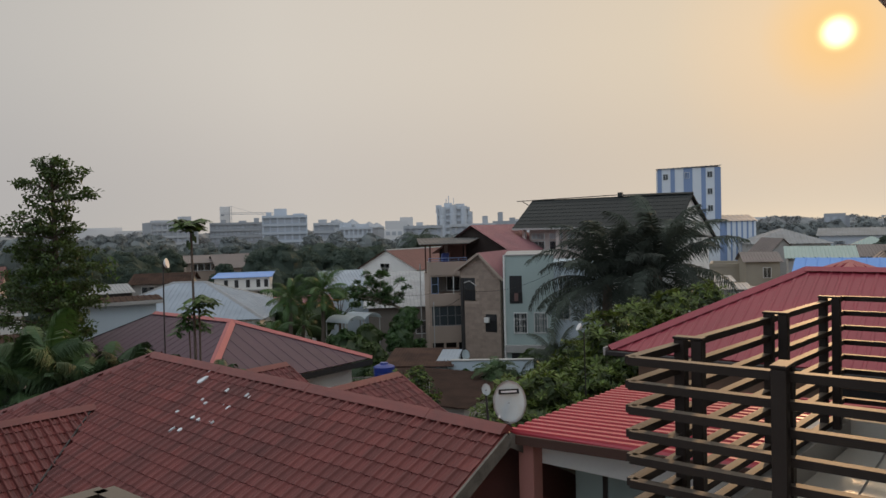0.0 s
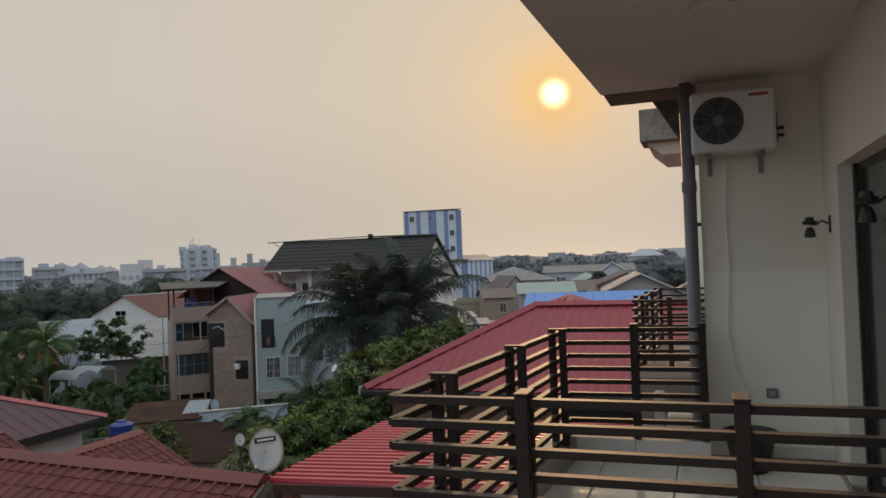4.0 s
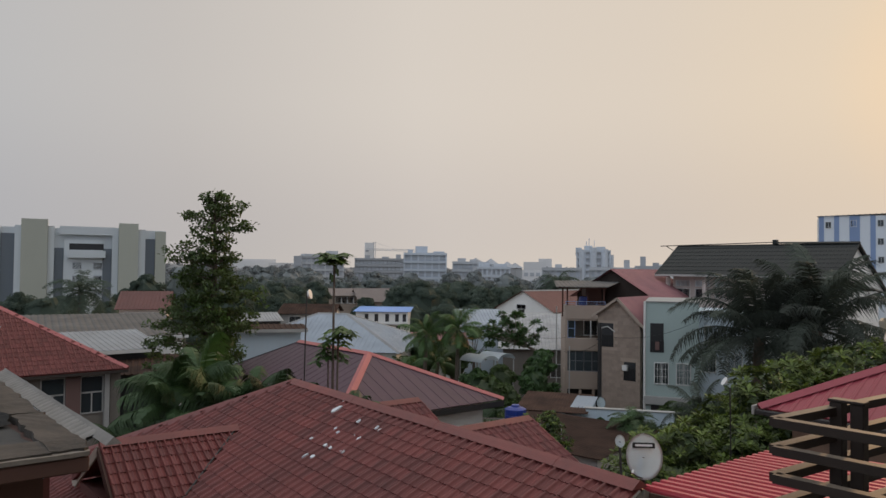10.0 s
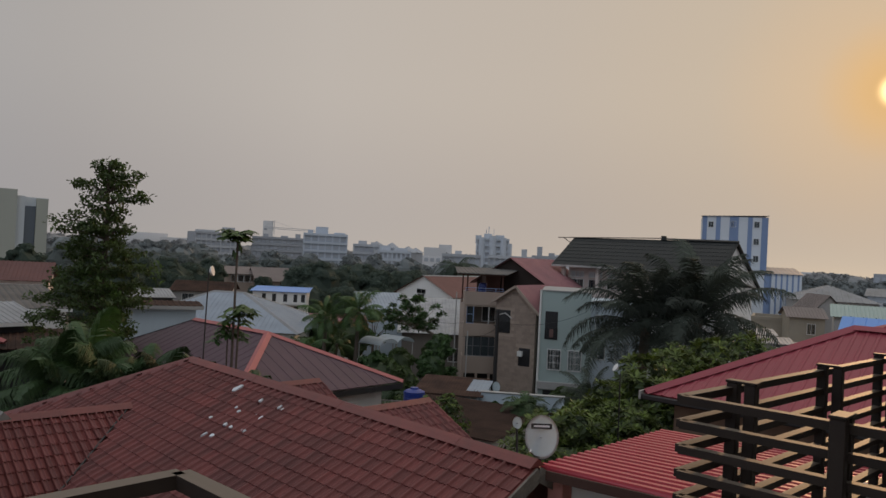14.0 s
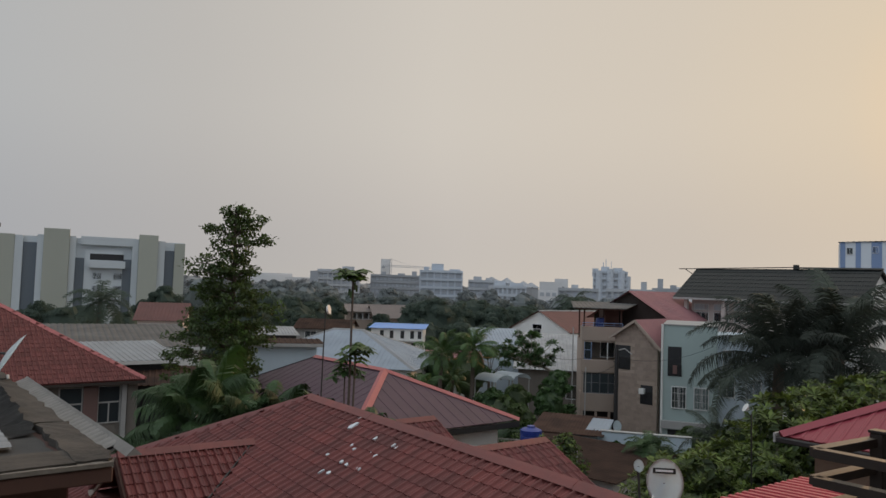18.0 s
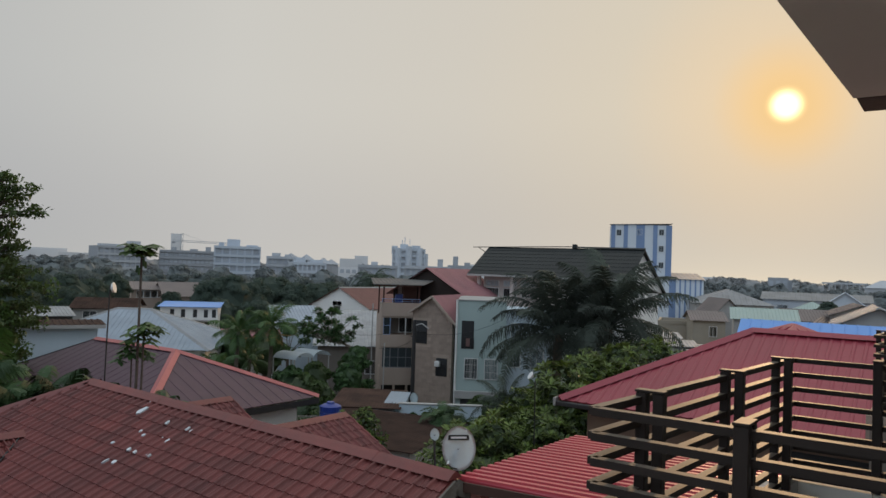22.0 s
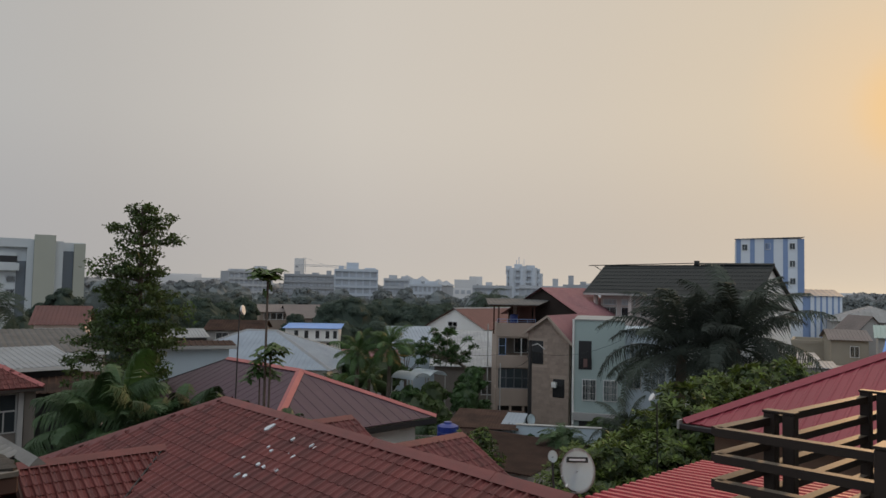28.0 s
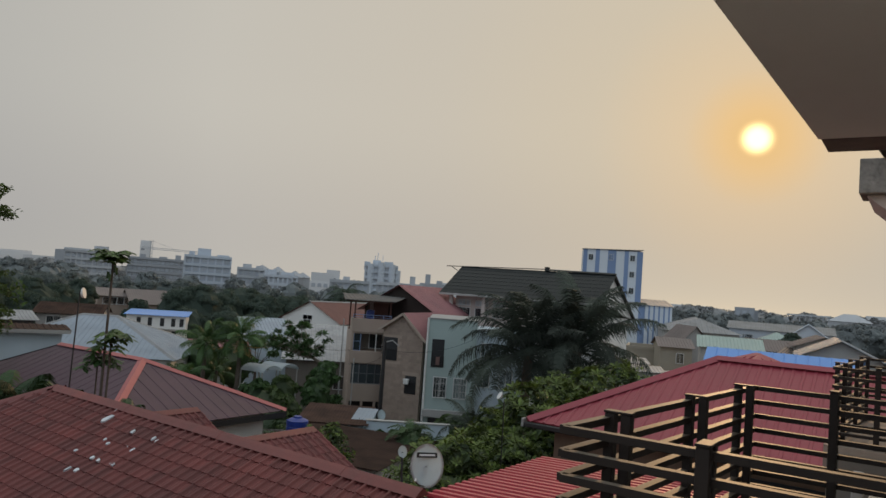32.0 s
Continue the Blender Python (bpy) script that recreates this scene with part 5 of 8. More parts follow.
house("lean_to", "narrow lean-to under a pale blue sheet", 39.25, 38.0, -8, 0.9, 2.2, 4.5, "shed", SHEET_BLUEGREY, PLASTER_BLUE, rise=0.2, over=0.1, seam=0.012, pitch=0.2, profile="wave", group=CX)
house("rusty_roofed_house", "long outbuilding with a dark patched rusty sheet roof", 43.2, 31.1, -33, 6.4, 5.4, 4.15, "shed", SHEET_RUST, CONC_PALE, rise=0.22, over=0.25, seam=0.014, pitch=0.16, profile="wave", group=CX)
house("sheet_roofed_house", "low house with faded pink and grey sheet roof among the palms", 50.6, 58, 5, 4.6, 5, 5.4, "gable", SHEET_PINK, PLASTER, rise=0.8, group=CX, wins=[("f", 1.0, 3.4, 0.8, 1.0), ("f", -1.0, 3.4, 0.8, 1.0)])

for az, d, w_, z_ in ((17.4, 62, 2.0, 6.0), (16.2, 58, 1.6, 5.6), (15.2, 60, 1.8, 5.9), (18.3, 66, 1.6, 6.3)):
    house("market_shelter", "low open shelter with a pale sheet roof", az, d, 8, w_, 2.4, z_, "shed", SHEET_WHITE, CONC_PALE, rise=0.3, over=0.25, group="shelters")

# compound wall
o = polar(38.9, 37.2)
wall_c = thing("compound_wall", Matrix.Translation(o) @ pose(0, 0, 0, 0, 0, 36), "bluish-white plastered compound wall", "wall")
part("wall", boxes((0, 4.2, 0, 0.2, 0, 4.6)), PLASTER_BLUE, wall_c)
part("coping", boxes((-0.05, 4.25, -0.05, 0.25, 4.6, 4.67), bevel=0.02), CONC_PALE, wall_c)

# ---- house with the dark green roof ----
dark = thing("dark_roofed_house", Matrix.Translation((-33.1, 50.0, 0)) @ pose(0, 0, 0, 0, 0, 6), "large white house with a dark green sheet roof", "house")
DW, DR, DB = 13.1, 3.9, 11.8  # length, run to the ridge, run to the back eave
f1 = [Vector(p) for p in ((-0.45, 0, 11.28), (DW, 0, 11.28), (DW, DR, 13.62), (-0.45, DR, 13.62))]
f2 = [Vector(p) for p in ((DW, DB, 9.95), (-0.45, DB, 9.95), (-0.45, DR, 13.62), (DW, DR, 13.62))]
for f in (f1, f2):
    bm = bmesh.new()
    sheet(bm, f, 0.30, 0.012, "wave")
    part("roof", bm, SHEET_DARK, dark)
bm = bmesh.new()
for k in range(1, 8):  # laps of the sheets
    bar(bm, f1[0].lerp(f1[3], k / 8) + Vector((0, -0.02, 0.012)), f1[1].lerp(f1[2], k / 8) + Vector((0, -0.02, 0.012)), 0.04, 0.012)
part("sheet_laps", bm, SHEET_DARK, dark)
bm = bmesh.new()
cap_strip(bm, (7.4, DR, 13.74), (DW + 0.05, DR, 13.68), 0.25, 0.08, 3)
box(bm, 7.25, 7.55, DR - 0.2, DR + 0.2, 13.6, 13.95)
bar(bm, (-1.9, DR - 0.1, 13.60), (7.3, DR - 0.1, 13.76), 0.16, 0.06)
bar(bm, (-1.4, DR - 0.1, 13.58), (-0.5, DR - 0.15, 13.05), 0.05, 0.05)
part("ridge_cap", bm, SHEET_DARK, dark)
part("eave_board", boxes((-0.45, DW, -0.03, 0.03, 11.10, 11.26)), CONC_PALE, dark, "pale gutter board")
part("wall", boxes((0.35, DW - 0.55, 1.3, DB - 0.7, 0, 10.1)), PLASTER, dark)
bm = bmesh.new()
v = [bm.verts.new((x, y, z)) for x in (DW - 0.25, DW - 0.55) for y, z in ((0.3, 11.3), (DB - 0.5, 10.1), (DR, 13.50))]
for f in ((0, 1, 2), (5, 4, 3), (0, 3, 4, 1), (1, 4, 5, 2), (2, 5, 3, 0)):
    bm.faces.new([v[i] for i in f])
part("gable_wall", bm, PLASTER, dark)
for a, b, m_ in ((f1[1], f1[2], SHEET_DARK), (f2[0], f2[3], TIMBER_SHADE)):
    bm = bmesh.new()
    bar(bm, a - Vector((0, 0, 0.06)), b - Vector((0, 0, 0.06)), 0.06, 0.14)
    part("verge_board", bm, m_, dark)
# upper veranda: piers, parapet, glazed back wall
part("veranda_back", boxes((0.5, 7.4, 1.24, 1.29, 9.2, 11.1)), PLASTER_PINK, dark)
for x in (1.0, 2.6, 4.2, 5.8):
    window_set(dark, pose(x + 0.3, 1.23, 9.5), 1.1, 0.62, FRAME_W, nx=2)
    window_set(dark, pose(x + 0.3, 1.23, 10.35), 1.1, 0.4, FRAME_W, pane=HOTEL_W, nx=3)
for x in (0.35, 3.35, 6.6, 7.4):
    part("column", boxes((x - 0.14, x + 0.14, 0.5, 0.78, 6, 11.1), bevel=0.02), PLASTER_PINK, dark)
part("balcony_parapet", boxes((0.2, 7.5, 0.45, 0.49, 8.2, 9.25)), PLASTER_PINK, dark)
part("balcony_slab", boxes((0.2, 7.5, 0.5, 1.28, 8.2, 8.4)), CONC_PALE, dark)
for x in (8.6, 10.2, 11.8):
    for z in (2.6, 5.6, 8.6):
        window_set(dark, pose(x, 1.29, z), 1.1, 1.3)
for y in (2.6, 5.4, 8.0):
    for z in (5.6, 8.8):
        window_set(dark, pose(DW - 0.54, y, z, 0, 0, 90), 0.8, 1.2)

# ---- beige flats and mint house ----
def frame_at(az, d, yaw):
    o = polar(az, d)
    return Matrix.Translation(o) @ pose(0, 0, 0, 0, 0, az + yaw)


flats = thing("beige_flats", frame_at(38.94, 51.5, 6), "three-storey beige rendered flats with loggias and a roof terrace", "apartment building")
part("wall", boxes((-1.25, 1.3, 1.6, 7, 0, 8.0), (1.0, 1.32, 0.0, 1.6, 0, 8.0)), BEIGE, flats)
for z0_, z1_ in ((3.3, 4.5), (5.95, 6.8), (8.1, 9.06)):
    part("balcony_parapet", boxes((-1.45, 1.35, -0.12, 0.08, z0_, z1_), (-1.45, -1.25, 0.08, 1.6, z0_, z1_), (-1.25, 1.35, 0.08, 1.6, z0_, z0_ + 0.2), bevel=0.015), BEIGE, flats)
for x in (-1.36, 0.98):
    for z0_, z1_ in ((4.5, 5.95), (6.8, 8.1)):
        part("pillar", boxes((x - 0.08, x + 0.08, -0.1, 0.07, z0_, z1_)), BEIGE, flats)
for k in range(4):
    window_set(flats, pose(-1.0 + k * 0.56, 0.02, 4.55), 0.52, 1.35, PVC, nx=1, ny=2)
part("opening_head", boxes((-1.28, 0.9, -0.06, 0.06, 5.90, 5.949)), BEIGE, flats)
window_set(flats, pose(-1.02, 0.02, 6.83), 0.42, 1.25, STRIPE_BLUE, nx=1, ny=2)
part("loggia_back", boxes((-1.24, 0.99, 1.45, 1.59, 6.8, 8.1)), TAUPE, flats, "dim wall at the back of the loggia")
window_set(flats, pose(0.45, 1.44, 6.9), 0.9, 1.1, FRAME_W, nx=2)
part("loggia_post", boxes((0.28, 0.34, -0.04, 0.04, 6.8, 8.1)), FRAME_W, flats)
part("opening_head", boxes((-1.28, 0.9, -0.06, 0.06, 8.0, 8.099)), BEIGE, flats)
part("ground_opening", boxes((-1.2, 1.0, 1.5, 1.59, 0.3, 3.29)), DARK, flats)
for x in (-1.36, -0.4, 0.5):
    part("pillar", boxes((x - 0.08, x + 0.08, -0.1, 0.08, 0, 3.29)), BEIGE, flats)
part("terrace_railing", boxes((-1.42, 1.3, -0.06, -0.02, 9.3, 9.34), (-1.42, 1.3, -0.06, -0.02, 9.15, 9.17), *[(x, x + 0.03, -0.06, -0.02, 9.0, 9.3) for x in (-1.42, -0.7, 0.0, 0.7, 1.27)]), STRIPE_BLUE, flats)
bm = bmesh.new()
sheet(bm, [(-2.1, -0.7, 10.34), (1.4, -0.7, 10.36), (3.2, 5.2, 10.70), (-2.0, 5.2, 10.70)], 0.3, 0.03, "ibr")
part("canopy", bm, FIBRE, flats, "grey sheet canopy over the roof terrace")
part("canopy_beam", boxes((-2.0, 1.3, -0.6, -0.5, 10.22, 10.30)), BROWNWALL, flats)
for x in (-1.3, 0.1, 1.2):
    for y in (0.0, 4.5):
        part("canopy_post", boxes((x - 0.05, x + 0.05, y, y + 0.1, 8.0, 10.33 + y * 0.055)), BROWNWALL, flats)
part("stair_head", boxes((0.2, 1.3, 2.2, 5.0, 8.0, 10.2)), BROWNWALL, flats)

flats2 = thing("gabled_flats", frame_at(36.42, 49.3, -24), "three-storey beige block house with a pink-red gabled roof", "apartment building")
bm = bmesh.new()
poly = [(-1.55, 0), (1.4, 0), (1.4, 8.15), (0.0, 9.55), (-0.55, 9.3), (-1.55, 8.6)]
v0, v1 = [bm.verts.new((x, 0, z)) for x, z in poly], [bm.verts.new((x, 8, z)) for x, z in poly]
bm.faces.new(v0)
bm.faces.new(v1[::-1])
for i in range(6):
    bm.faces.new((v0[i], v1[i], v1[(i + 1) % 6], v0[(i + 1) % 6]))
bmesh.ops.recalc_face_normals(bm, faces=bm.faces)
part("wall", bm, BEIGE_B, flats2)
for f in ([(1.75, -0.3, 7.9), (1.75, 8.2, 7.9), (-0.05, 8.2, 9.72), (-0.05, -0.3, 9.72)], [(-1.85, 8.2, 8.5), (-1.85, -0.3, 8.5), (-0.05, -0.3, 9.72), (-0.05, 8.2, 9.72)]):
    bm = bmesh.new()
    sheet(bm, f, 0.3, 0.03, "ibr")
    part("roof", bm, SHEET_PINK, flats2)
for a, b in (((1.75, -0.33, 7.86), (-0.05, -0.33, 9.66)), ((-1.85, -0.33, 8.44), (-0.05, -0.33, 9.66))):
    bm = bmesh.new()
    bar(bm, a, b, 0.05, 0.16)
    part("verge_board", bm, BEIGE, flats2)
for x, z, w_, h_ in ((-0.9, 6.45, 0.9, 1.55), (0.7, 4.35, 0.8, 1.2)):
    part("loggia_opening", boxes((x - w_ / 2, x + w_ / 2, -0.03, 0.02, z, z + h_)), DARK, flats2)
    part("loggia_rail", boxes((x - w_ / 2, x + w_ / 2, -0.07, -0.04, z + 0.75, z + 0.8), *[(x - w_ / 2 + k * w_ / 8, x - w_ / 2 + k * w_ / 8 + 0.02, -0.07, -0.04, z, z + 0.75) for k in range(9)]), BLACK, flats2)
bm = bmesh.new()
rb = random.Random(12)
for j in range(44):
    for i in range(-1, 8):
        x0_, z0_ = -1.55 + i * 0.40 + (0.2 if j % 2 else 0), j * 0.215
        x1_ = min(x0_ + 0.395, 1.40)
        x0_ = max(x0_, -1.55)
        top_ = min(9.5 - abs(x) * 0.97 if x > 0 else 9.5 + x * 0.58 for x in (x0_, x1_)) if x1_ > x0_ else 0
        if x1_ - x0_ < 0.06 or z0_ + 0.2 > top_ or any(x1_ > a_ and x0_ < b_ and z0_ + 0.2 > c_ and z0_ < d_ for a_, b_, c_, d_ in ((-1.36, -0.44, 6.4, 8.05), (0.25, 1.15, 4.3, 5.6))):
            continue
        p_ = -0.02 - rb.uniform(0, 0.006)
        box(bm, x0_, x1_, p_, -0.002, z0_, z0_ + 0.211)
tagged(part("blockwork", bm, BLOCKS, flats2, "bare sand-cement blocks with open joints"), kind="stuff")
part("air_conditioner", boxes((0.28, 0.62, -0.3, -0.04, 5.0, 5.35), bevel=0.02), WHITE, flats2, "small white air conditioner")
part("side_wall", boxes((1.42, 1.5, 0.3, 7.8, 0, 7.9)), CONCRETE, flats2)

mint = thing("mint_house", frame_at(32.55, 47.2, 0), "three-storey mint-green rendered house with white barred windows", "house")
part("wall", boxes((-1.62, 1.5, 0, 7, 0, 9.55)), MINT, mint)
part("wing", boxes((1.502, 5.2, 0.9, 6.5, 0, 9.0)), PLASTER_BLUE, mint, "bluish white wing")
part("roof_edge", boxes((-1.65, 1.55, -0.06, 7.06, 9.551, 9.62)), CONC_PALE, mint)
part("loggia_opening", boxes((-1.35, -0.55, -0.02, 0.03, 6.45, 8.25)), DARK, mint)
part("loggia_rail", boxes((-1.35, -0.55, -0.06, -0.03, 7.15, 7.2), *[(-1.35 + k * 0.1, -1.33 + k * 0.1, -0.06, -0.03, 6.45, 7.15) for k in range(9)]), BLACK, mint)
part("drying_cloth", boxes((-1.05, -0.8, -0.1, -0.07, 6.6, 7.12), bevel=0.01), SHEET_BROWN, mint, "brown cloth drying on the rail")
for x in (-0.68, 0.62):
    window_set(mint, pose(x, -0.01, 4.55), 0.78, 1.25, FRAME_W, bars=5)
part("band", boxes((-1.7, 1.6, -0.35, -0.01, 3.3, 3.75)), CONC_PALE, mint)
part("ground_opening", boxes((-1.3, 1.3, -0.03, -0.01, 1.9, 3.2)), DARK, mint)
for x, z in ((2.1, 5.3), (3.6, 5.3), (2.3, 7.0), (4.2, 7.0)):
    window_set(mint, pose(x, 0.89, z), 0.8, 1.1)
part("downpipe", tube(bmesh.new(), [(-1.68, -0.06, 0), (-1.68, -0.06, 9.6)], 0.07, 8), PLASTER, mint)

# ---- tower with blue and white cladding ----
tower = thing("striped_tower", frame_at(20.46, 138, 4), "tall industrial tower clad in blue and white vertical stripes", "tower")
part("wall", boxes((-5.7, 5.1, 0, 9, 0, 21.0)), STRIPE_WHITE, tower)
x = -5.7
for wd, blue in ((0.75, 1), (1.5, 0), (0.75, 1), (1.5, 0), (1.5, 1), (1.5, 0), (0.75, 1), (1.5, 0), (1.05, 1)):
    if blue:
        part("blue_panel", boxes((x, x + wd, -0.06, -0.002, 0, 21.0)), STRIPE_BLUE, tower)
    x += wd
for y in (0.8, 3.6, 6.4):
    part("blue_panel", boxes((5.102, 5.16, y, y + 1.2, 0, 21.0)), STRIPE_BLUE, tower)
bm = bmesh.new()
sheet(bm, [(-6.0, -0.3, 21.0), (5.4, -0.3, 21.3), (5.4, 9.3, 21.6), (-6.0, 9.3, 21.4)], 0.8, 0.05, "ibr")
part("roof", bm, SHEET_GREY, tower)
for x, z in ((-4.3, 19.0), (-0.6, 19.2), (3.25, 19.2), (3.25, 16.2), (3.3, 13.2)):
    window_set(tower, pose(x, -0.07, z), 0.8, 1.0, depth=0.03)
part("annex", boxes((2.5, 10.2, -4, 6, 0, 11.3)), STRIPE_WHITE, tower)
for k in range(7):
    x = 4.4 + k * 0.86
    part("blue_panel", boxes((x, x + (1.0 if k == 0 else 0.28), -4.06, -4.002, 0, 11.3)), STRIPE_BLUE, tower)
bm = bmesh.new()
sheet(bm, [(2.2, -4.3, 11.3), (10.5, -4.3, 11.3), (10.5, 6.3, 12.4), (2.2, 6.3, 12.4)], 0.8, 0.05, "ibr")
part("annex_roof", bm, SHEET_GREY, tower)

# ---- grey-green office block ----
hotel = thing("office_block", frame_at(77.0, 106.5, 0) @ Matrix.Diagonal((1.045, 1, 1.035, 1)), "six-storey white and olive office block with dark glass strips", "office building")
part("wall", boxes((-10.6, 10.6, 0.4, 14, 0, 15.7)), HOTEL_W, hotel)
x = -10.6
for wd, m_, proud, top in ((1.6, HOTEL_G, 0.2, 15.8), (0.9, HOTEL_W, 0.15, 15.7), (1.5, HOTEL_D, -0.1, 14.9), (0.7, HOTEL_W, 0.4, 15.9), (2.85, HOTEL_G, 0.9, 16.7), (0.7, HOTEL_W, 0.3, 15.9), (1.05, HOTEL_D, -0.1, 13.2), (4.4, HOTEL_W, -0.05, 14.2), (1.05, HOTEL_D, -0.1, 13.2), (0.75, HOTEL_W, 0.3, 15.9), (2.3, HOTEL_G, 0.9, 16.5), (0.9, HOTEL_W, 0.3, 15.8), (1.2, HOTEL_D, -0.1, 14.6), (1.3, HOTEL_G, 0.2, 15.6)):
    part("glass_strip" if m_ is HOTEL_D else "facade_strip", boxes((x + 0.01, x + wd - 0.01, 0.39 - 0.4 - proud, 0.399, 0, top)), m_, hotel)
    x += wd
part("lintel", boxes((-1.8, 4.6, -0.3, 0.3, 14.9, 15.95)), HOTEL_W, hotel)
for z in (4.0, 5.65, 7.3, 8.95, 10.6):
    for u in (0.0, 2.4):
        window_set(hotel, pose(u + 0.2, 0.03, z), 0.95, 0.75, FAR_W)
part("balcony_parapet", boxes((-0.8, 3.4, -0.8, 0.1, 12.0, 12.9)), HOTEL_W, hotel)
part("loggia_opening", boxes((-0.7, 3.2, 0.03, 0.05, 13.0, 13.8)), DARK, hotel)
for z in (3, 5.4, 7.8, 10.2, 12.6):
    part("side_balcony", boxes((-11.9, -10.62, 1, 5, z, z + 1.0)), HOTEL_W, hotel)
    part("side_opening", boxes((-10.75, -10.61, 1, 5, z + 1.01, z + 2.3)), DARK, hotel)

# ---- house with the orange-red tiled roof ----
tl_h = thing("orange_tiled_house", Vector((-36, 3.0, 0)), "two-storey house with an orange-red tiled hip roof", "house")
H = tl_h.matrix_world.translation
c0, c1, c2, c3 = Vector((-31.7, -9.5, 7.2)), Vector((-31.7, 9.55, 7.2)), Vector((-42.7, 9.55, 7.2)), Vector((-42.7, -9.5, 7.2))
a1, a0 = Vector((-37.2, 4.05, 10.45)), Vector((-37.2, -4.0, 10.45))
tiles(tl_h, [c0, c1, a1, a0], lambda x, y: False, flat=TILE_ORANGE)
tiles(tl_h, [c1, c2, a1], lambda x, y: False, flat=TILE_ORANGE)
for p, q in ((a1, c1), (a1, a0), (a1, c2)):
    bm = bmesh.new()
    cap_strip(bm, p - H + Vector((0, 0, 0.06)), q - H + Vector((0, 0, 0.06)), 0.15, 0.05, 99)
    part("ridge_cap", bm, CAP_CORAL, tl_h)
# shade under the eave is in the wall colour
part("wall", boxes((-42.2 - H.x, -32.3 - H.x, -9 - H.y, 9.0 - H.y, 0, 7.15)), TAUPE, tl_h)
part("fascia", boxes((-31.74 - H.x, -31.69 - H.x, -9.5 - H.y, 9.55 - H.y, 7.04, 7.16)), TIMBER_SHADE, tl_h)
for y, w_ in ((8.3, 0.8), (6.85, 0.8), (4.6, 0.8), (1.6, 0.8)):
    win = new("window")
    win.parent, win.matrix_basis = tl_h, pose(-32.29 - H.x, y - H.y, 5.45, 0, 0, 90)
    part("window_frame", boxes((-w_ / 2 - 0.05, -w_ / 2, -0.04, 0.06, -0.05, 1.5), (w_ / 2, w_ / 2 + 0.05, -0.04, 0.06, -0.05, 1.5), (-w_ / 2, w_ / 2, -0.04, 0.06, 1.45, 1.5), (-w_ / 2, w_ / 2, -0.05, 0.06, -0.05, 0), (-w_ / 2, w_ / 2, -0.03, 0.05, 0.78, 0.84), (-0.025, 0.025, -0.03, 0.05, 0, 0.78)), CONC_PALE, win)
    part("pane", boxes((-w_ / 2, w_ / 2, 0.0, 0.02, 0.84, 1.45), (-w_ / 2, -0.025, 0.0, 0.02, 0, 0.78), (0.025, w_ / 2, 0.0, 0.02, 0, 0.78)), GLASS_D, win)
part("pillar", boxes((-32.28 - H.x, -32.1 - H.x, 8.76 - H.y, 8.95 - H.y, 0, 7.0)), CONC_PALE, tl_h)
part("pier", boxes((-32.28 - H.x, -32.16 - H.x, 7.3 - H.y, 7.85 - H.y, 0, 6.95)), SHEET_BROWN, tl_h, "brown panel between the windows")
part("end_wall", boxes((-34.5 - H.x, -32.2 - H.x, 9.001 - H.y, 9.4 - H.y, 0, 7.1)), TAUPE, tl_h)

# ---- flat concrete roof next door ----
ledge = thing("flat_roof_building", Vector((-11, 0, 0)), "brown rendered building with a weathered concrete roof edge", "building")
H = ledge.matrix_world.translation
part("wall", boxes((-17.4 - H.x, -7.35 - H.x, -6, 1.62, 0, 9.68)), BROWNWALL, ledge)
part("roof_slab", boxes((-17.4 - H.x, -7.45 - H.x, -6.2, 1.70, 9.70, 9.80), bevel=0.01), CONC_BROWN, ledge)
part("slab_edge", boxes((-17.7 - H.x, -6.86 - H.x, -6.2, 1.88, 9.69, 9.82), bevel=0.012), BROWNWALL, ledge, "brown painted slab edge")
rr = random.Random(3)


def rough_strip(name, x0_, x1_, y0_, y1_, z0_, z1_, wob, nx, ny, material, label=""):
    """A worn screed strip: a thick sheet with an uneven top and a ragged outline."""
    bm = bmesh.new()
    g_ = []
    for i in range(nx + 1):
        for j in range(ny + 1):
            e = wob if i in (0, nx) or j in (0, ny) else wob * 0.3
            g_.append(bm.verts.new((x0_ + (x1_ - x0_) * i / nx + rr.uniform(-e, e) - H.x, y0_ + (y1_ - y0_) * j / ny + rr.uniform(-e, e), z1_ + rr.uniform(-1, 1) * wob * 0.2)))
    for i in range(nx):
        for j in range(ny):
            k = i * (ny + 1) + j
            bm.faces.new((g_[k], g_[k + ny + 1], g_[k + ny + 2], g_[k + 1]))
    up_ = bmesh.ops.extrude_face_region(bm, geom=list(bm.faces))
    for v_ in up_["geom"]:
        if isinstance(v_, bmesh.types.BMVert):
            v_.co.z = z0_
    bmesh.ops.recalc_face_normals(bm, faces=bm.faces)
    return part(name, bm, material, ledge, label)


rough_strip("edge_screed", -17.6, -8.85, 1.52, 1.88, 9.80, 9.90, 0.03, 40, 4, CONC_BROWN, "worn brownish screed along the roof edge")
rough_strip("edge_screed", -8.84, -6.9, 1.60, 1.90, 9.80, 9.895, 0.025, 14, 4, CONC_BROWN)
rough_strip("edge_screed", -7.42, -6.9, -6.1, 1.60, 9.80, 9.89, 0.02, 6, 40, CONC_BROWN)
# light along the slab's front edge, painted as a pale strip
rough_strip("edge_nosing", -6.97, -6.84, -6.1, 1.88, 9.835, 9.872, 0.008, 2, 50, PALE_EDGE, "pale strip for the lit edge of the slab")
rough_strip("roof_bed", -17.4, -7.40, 0.2, 1.56, 9.80, 9.83, 0.03, 40, 6, BITUMEN, "black bitumen felt")
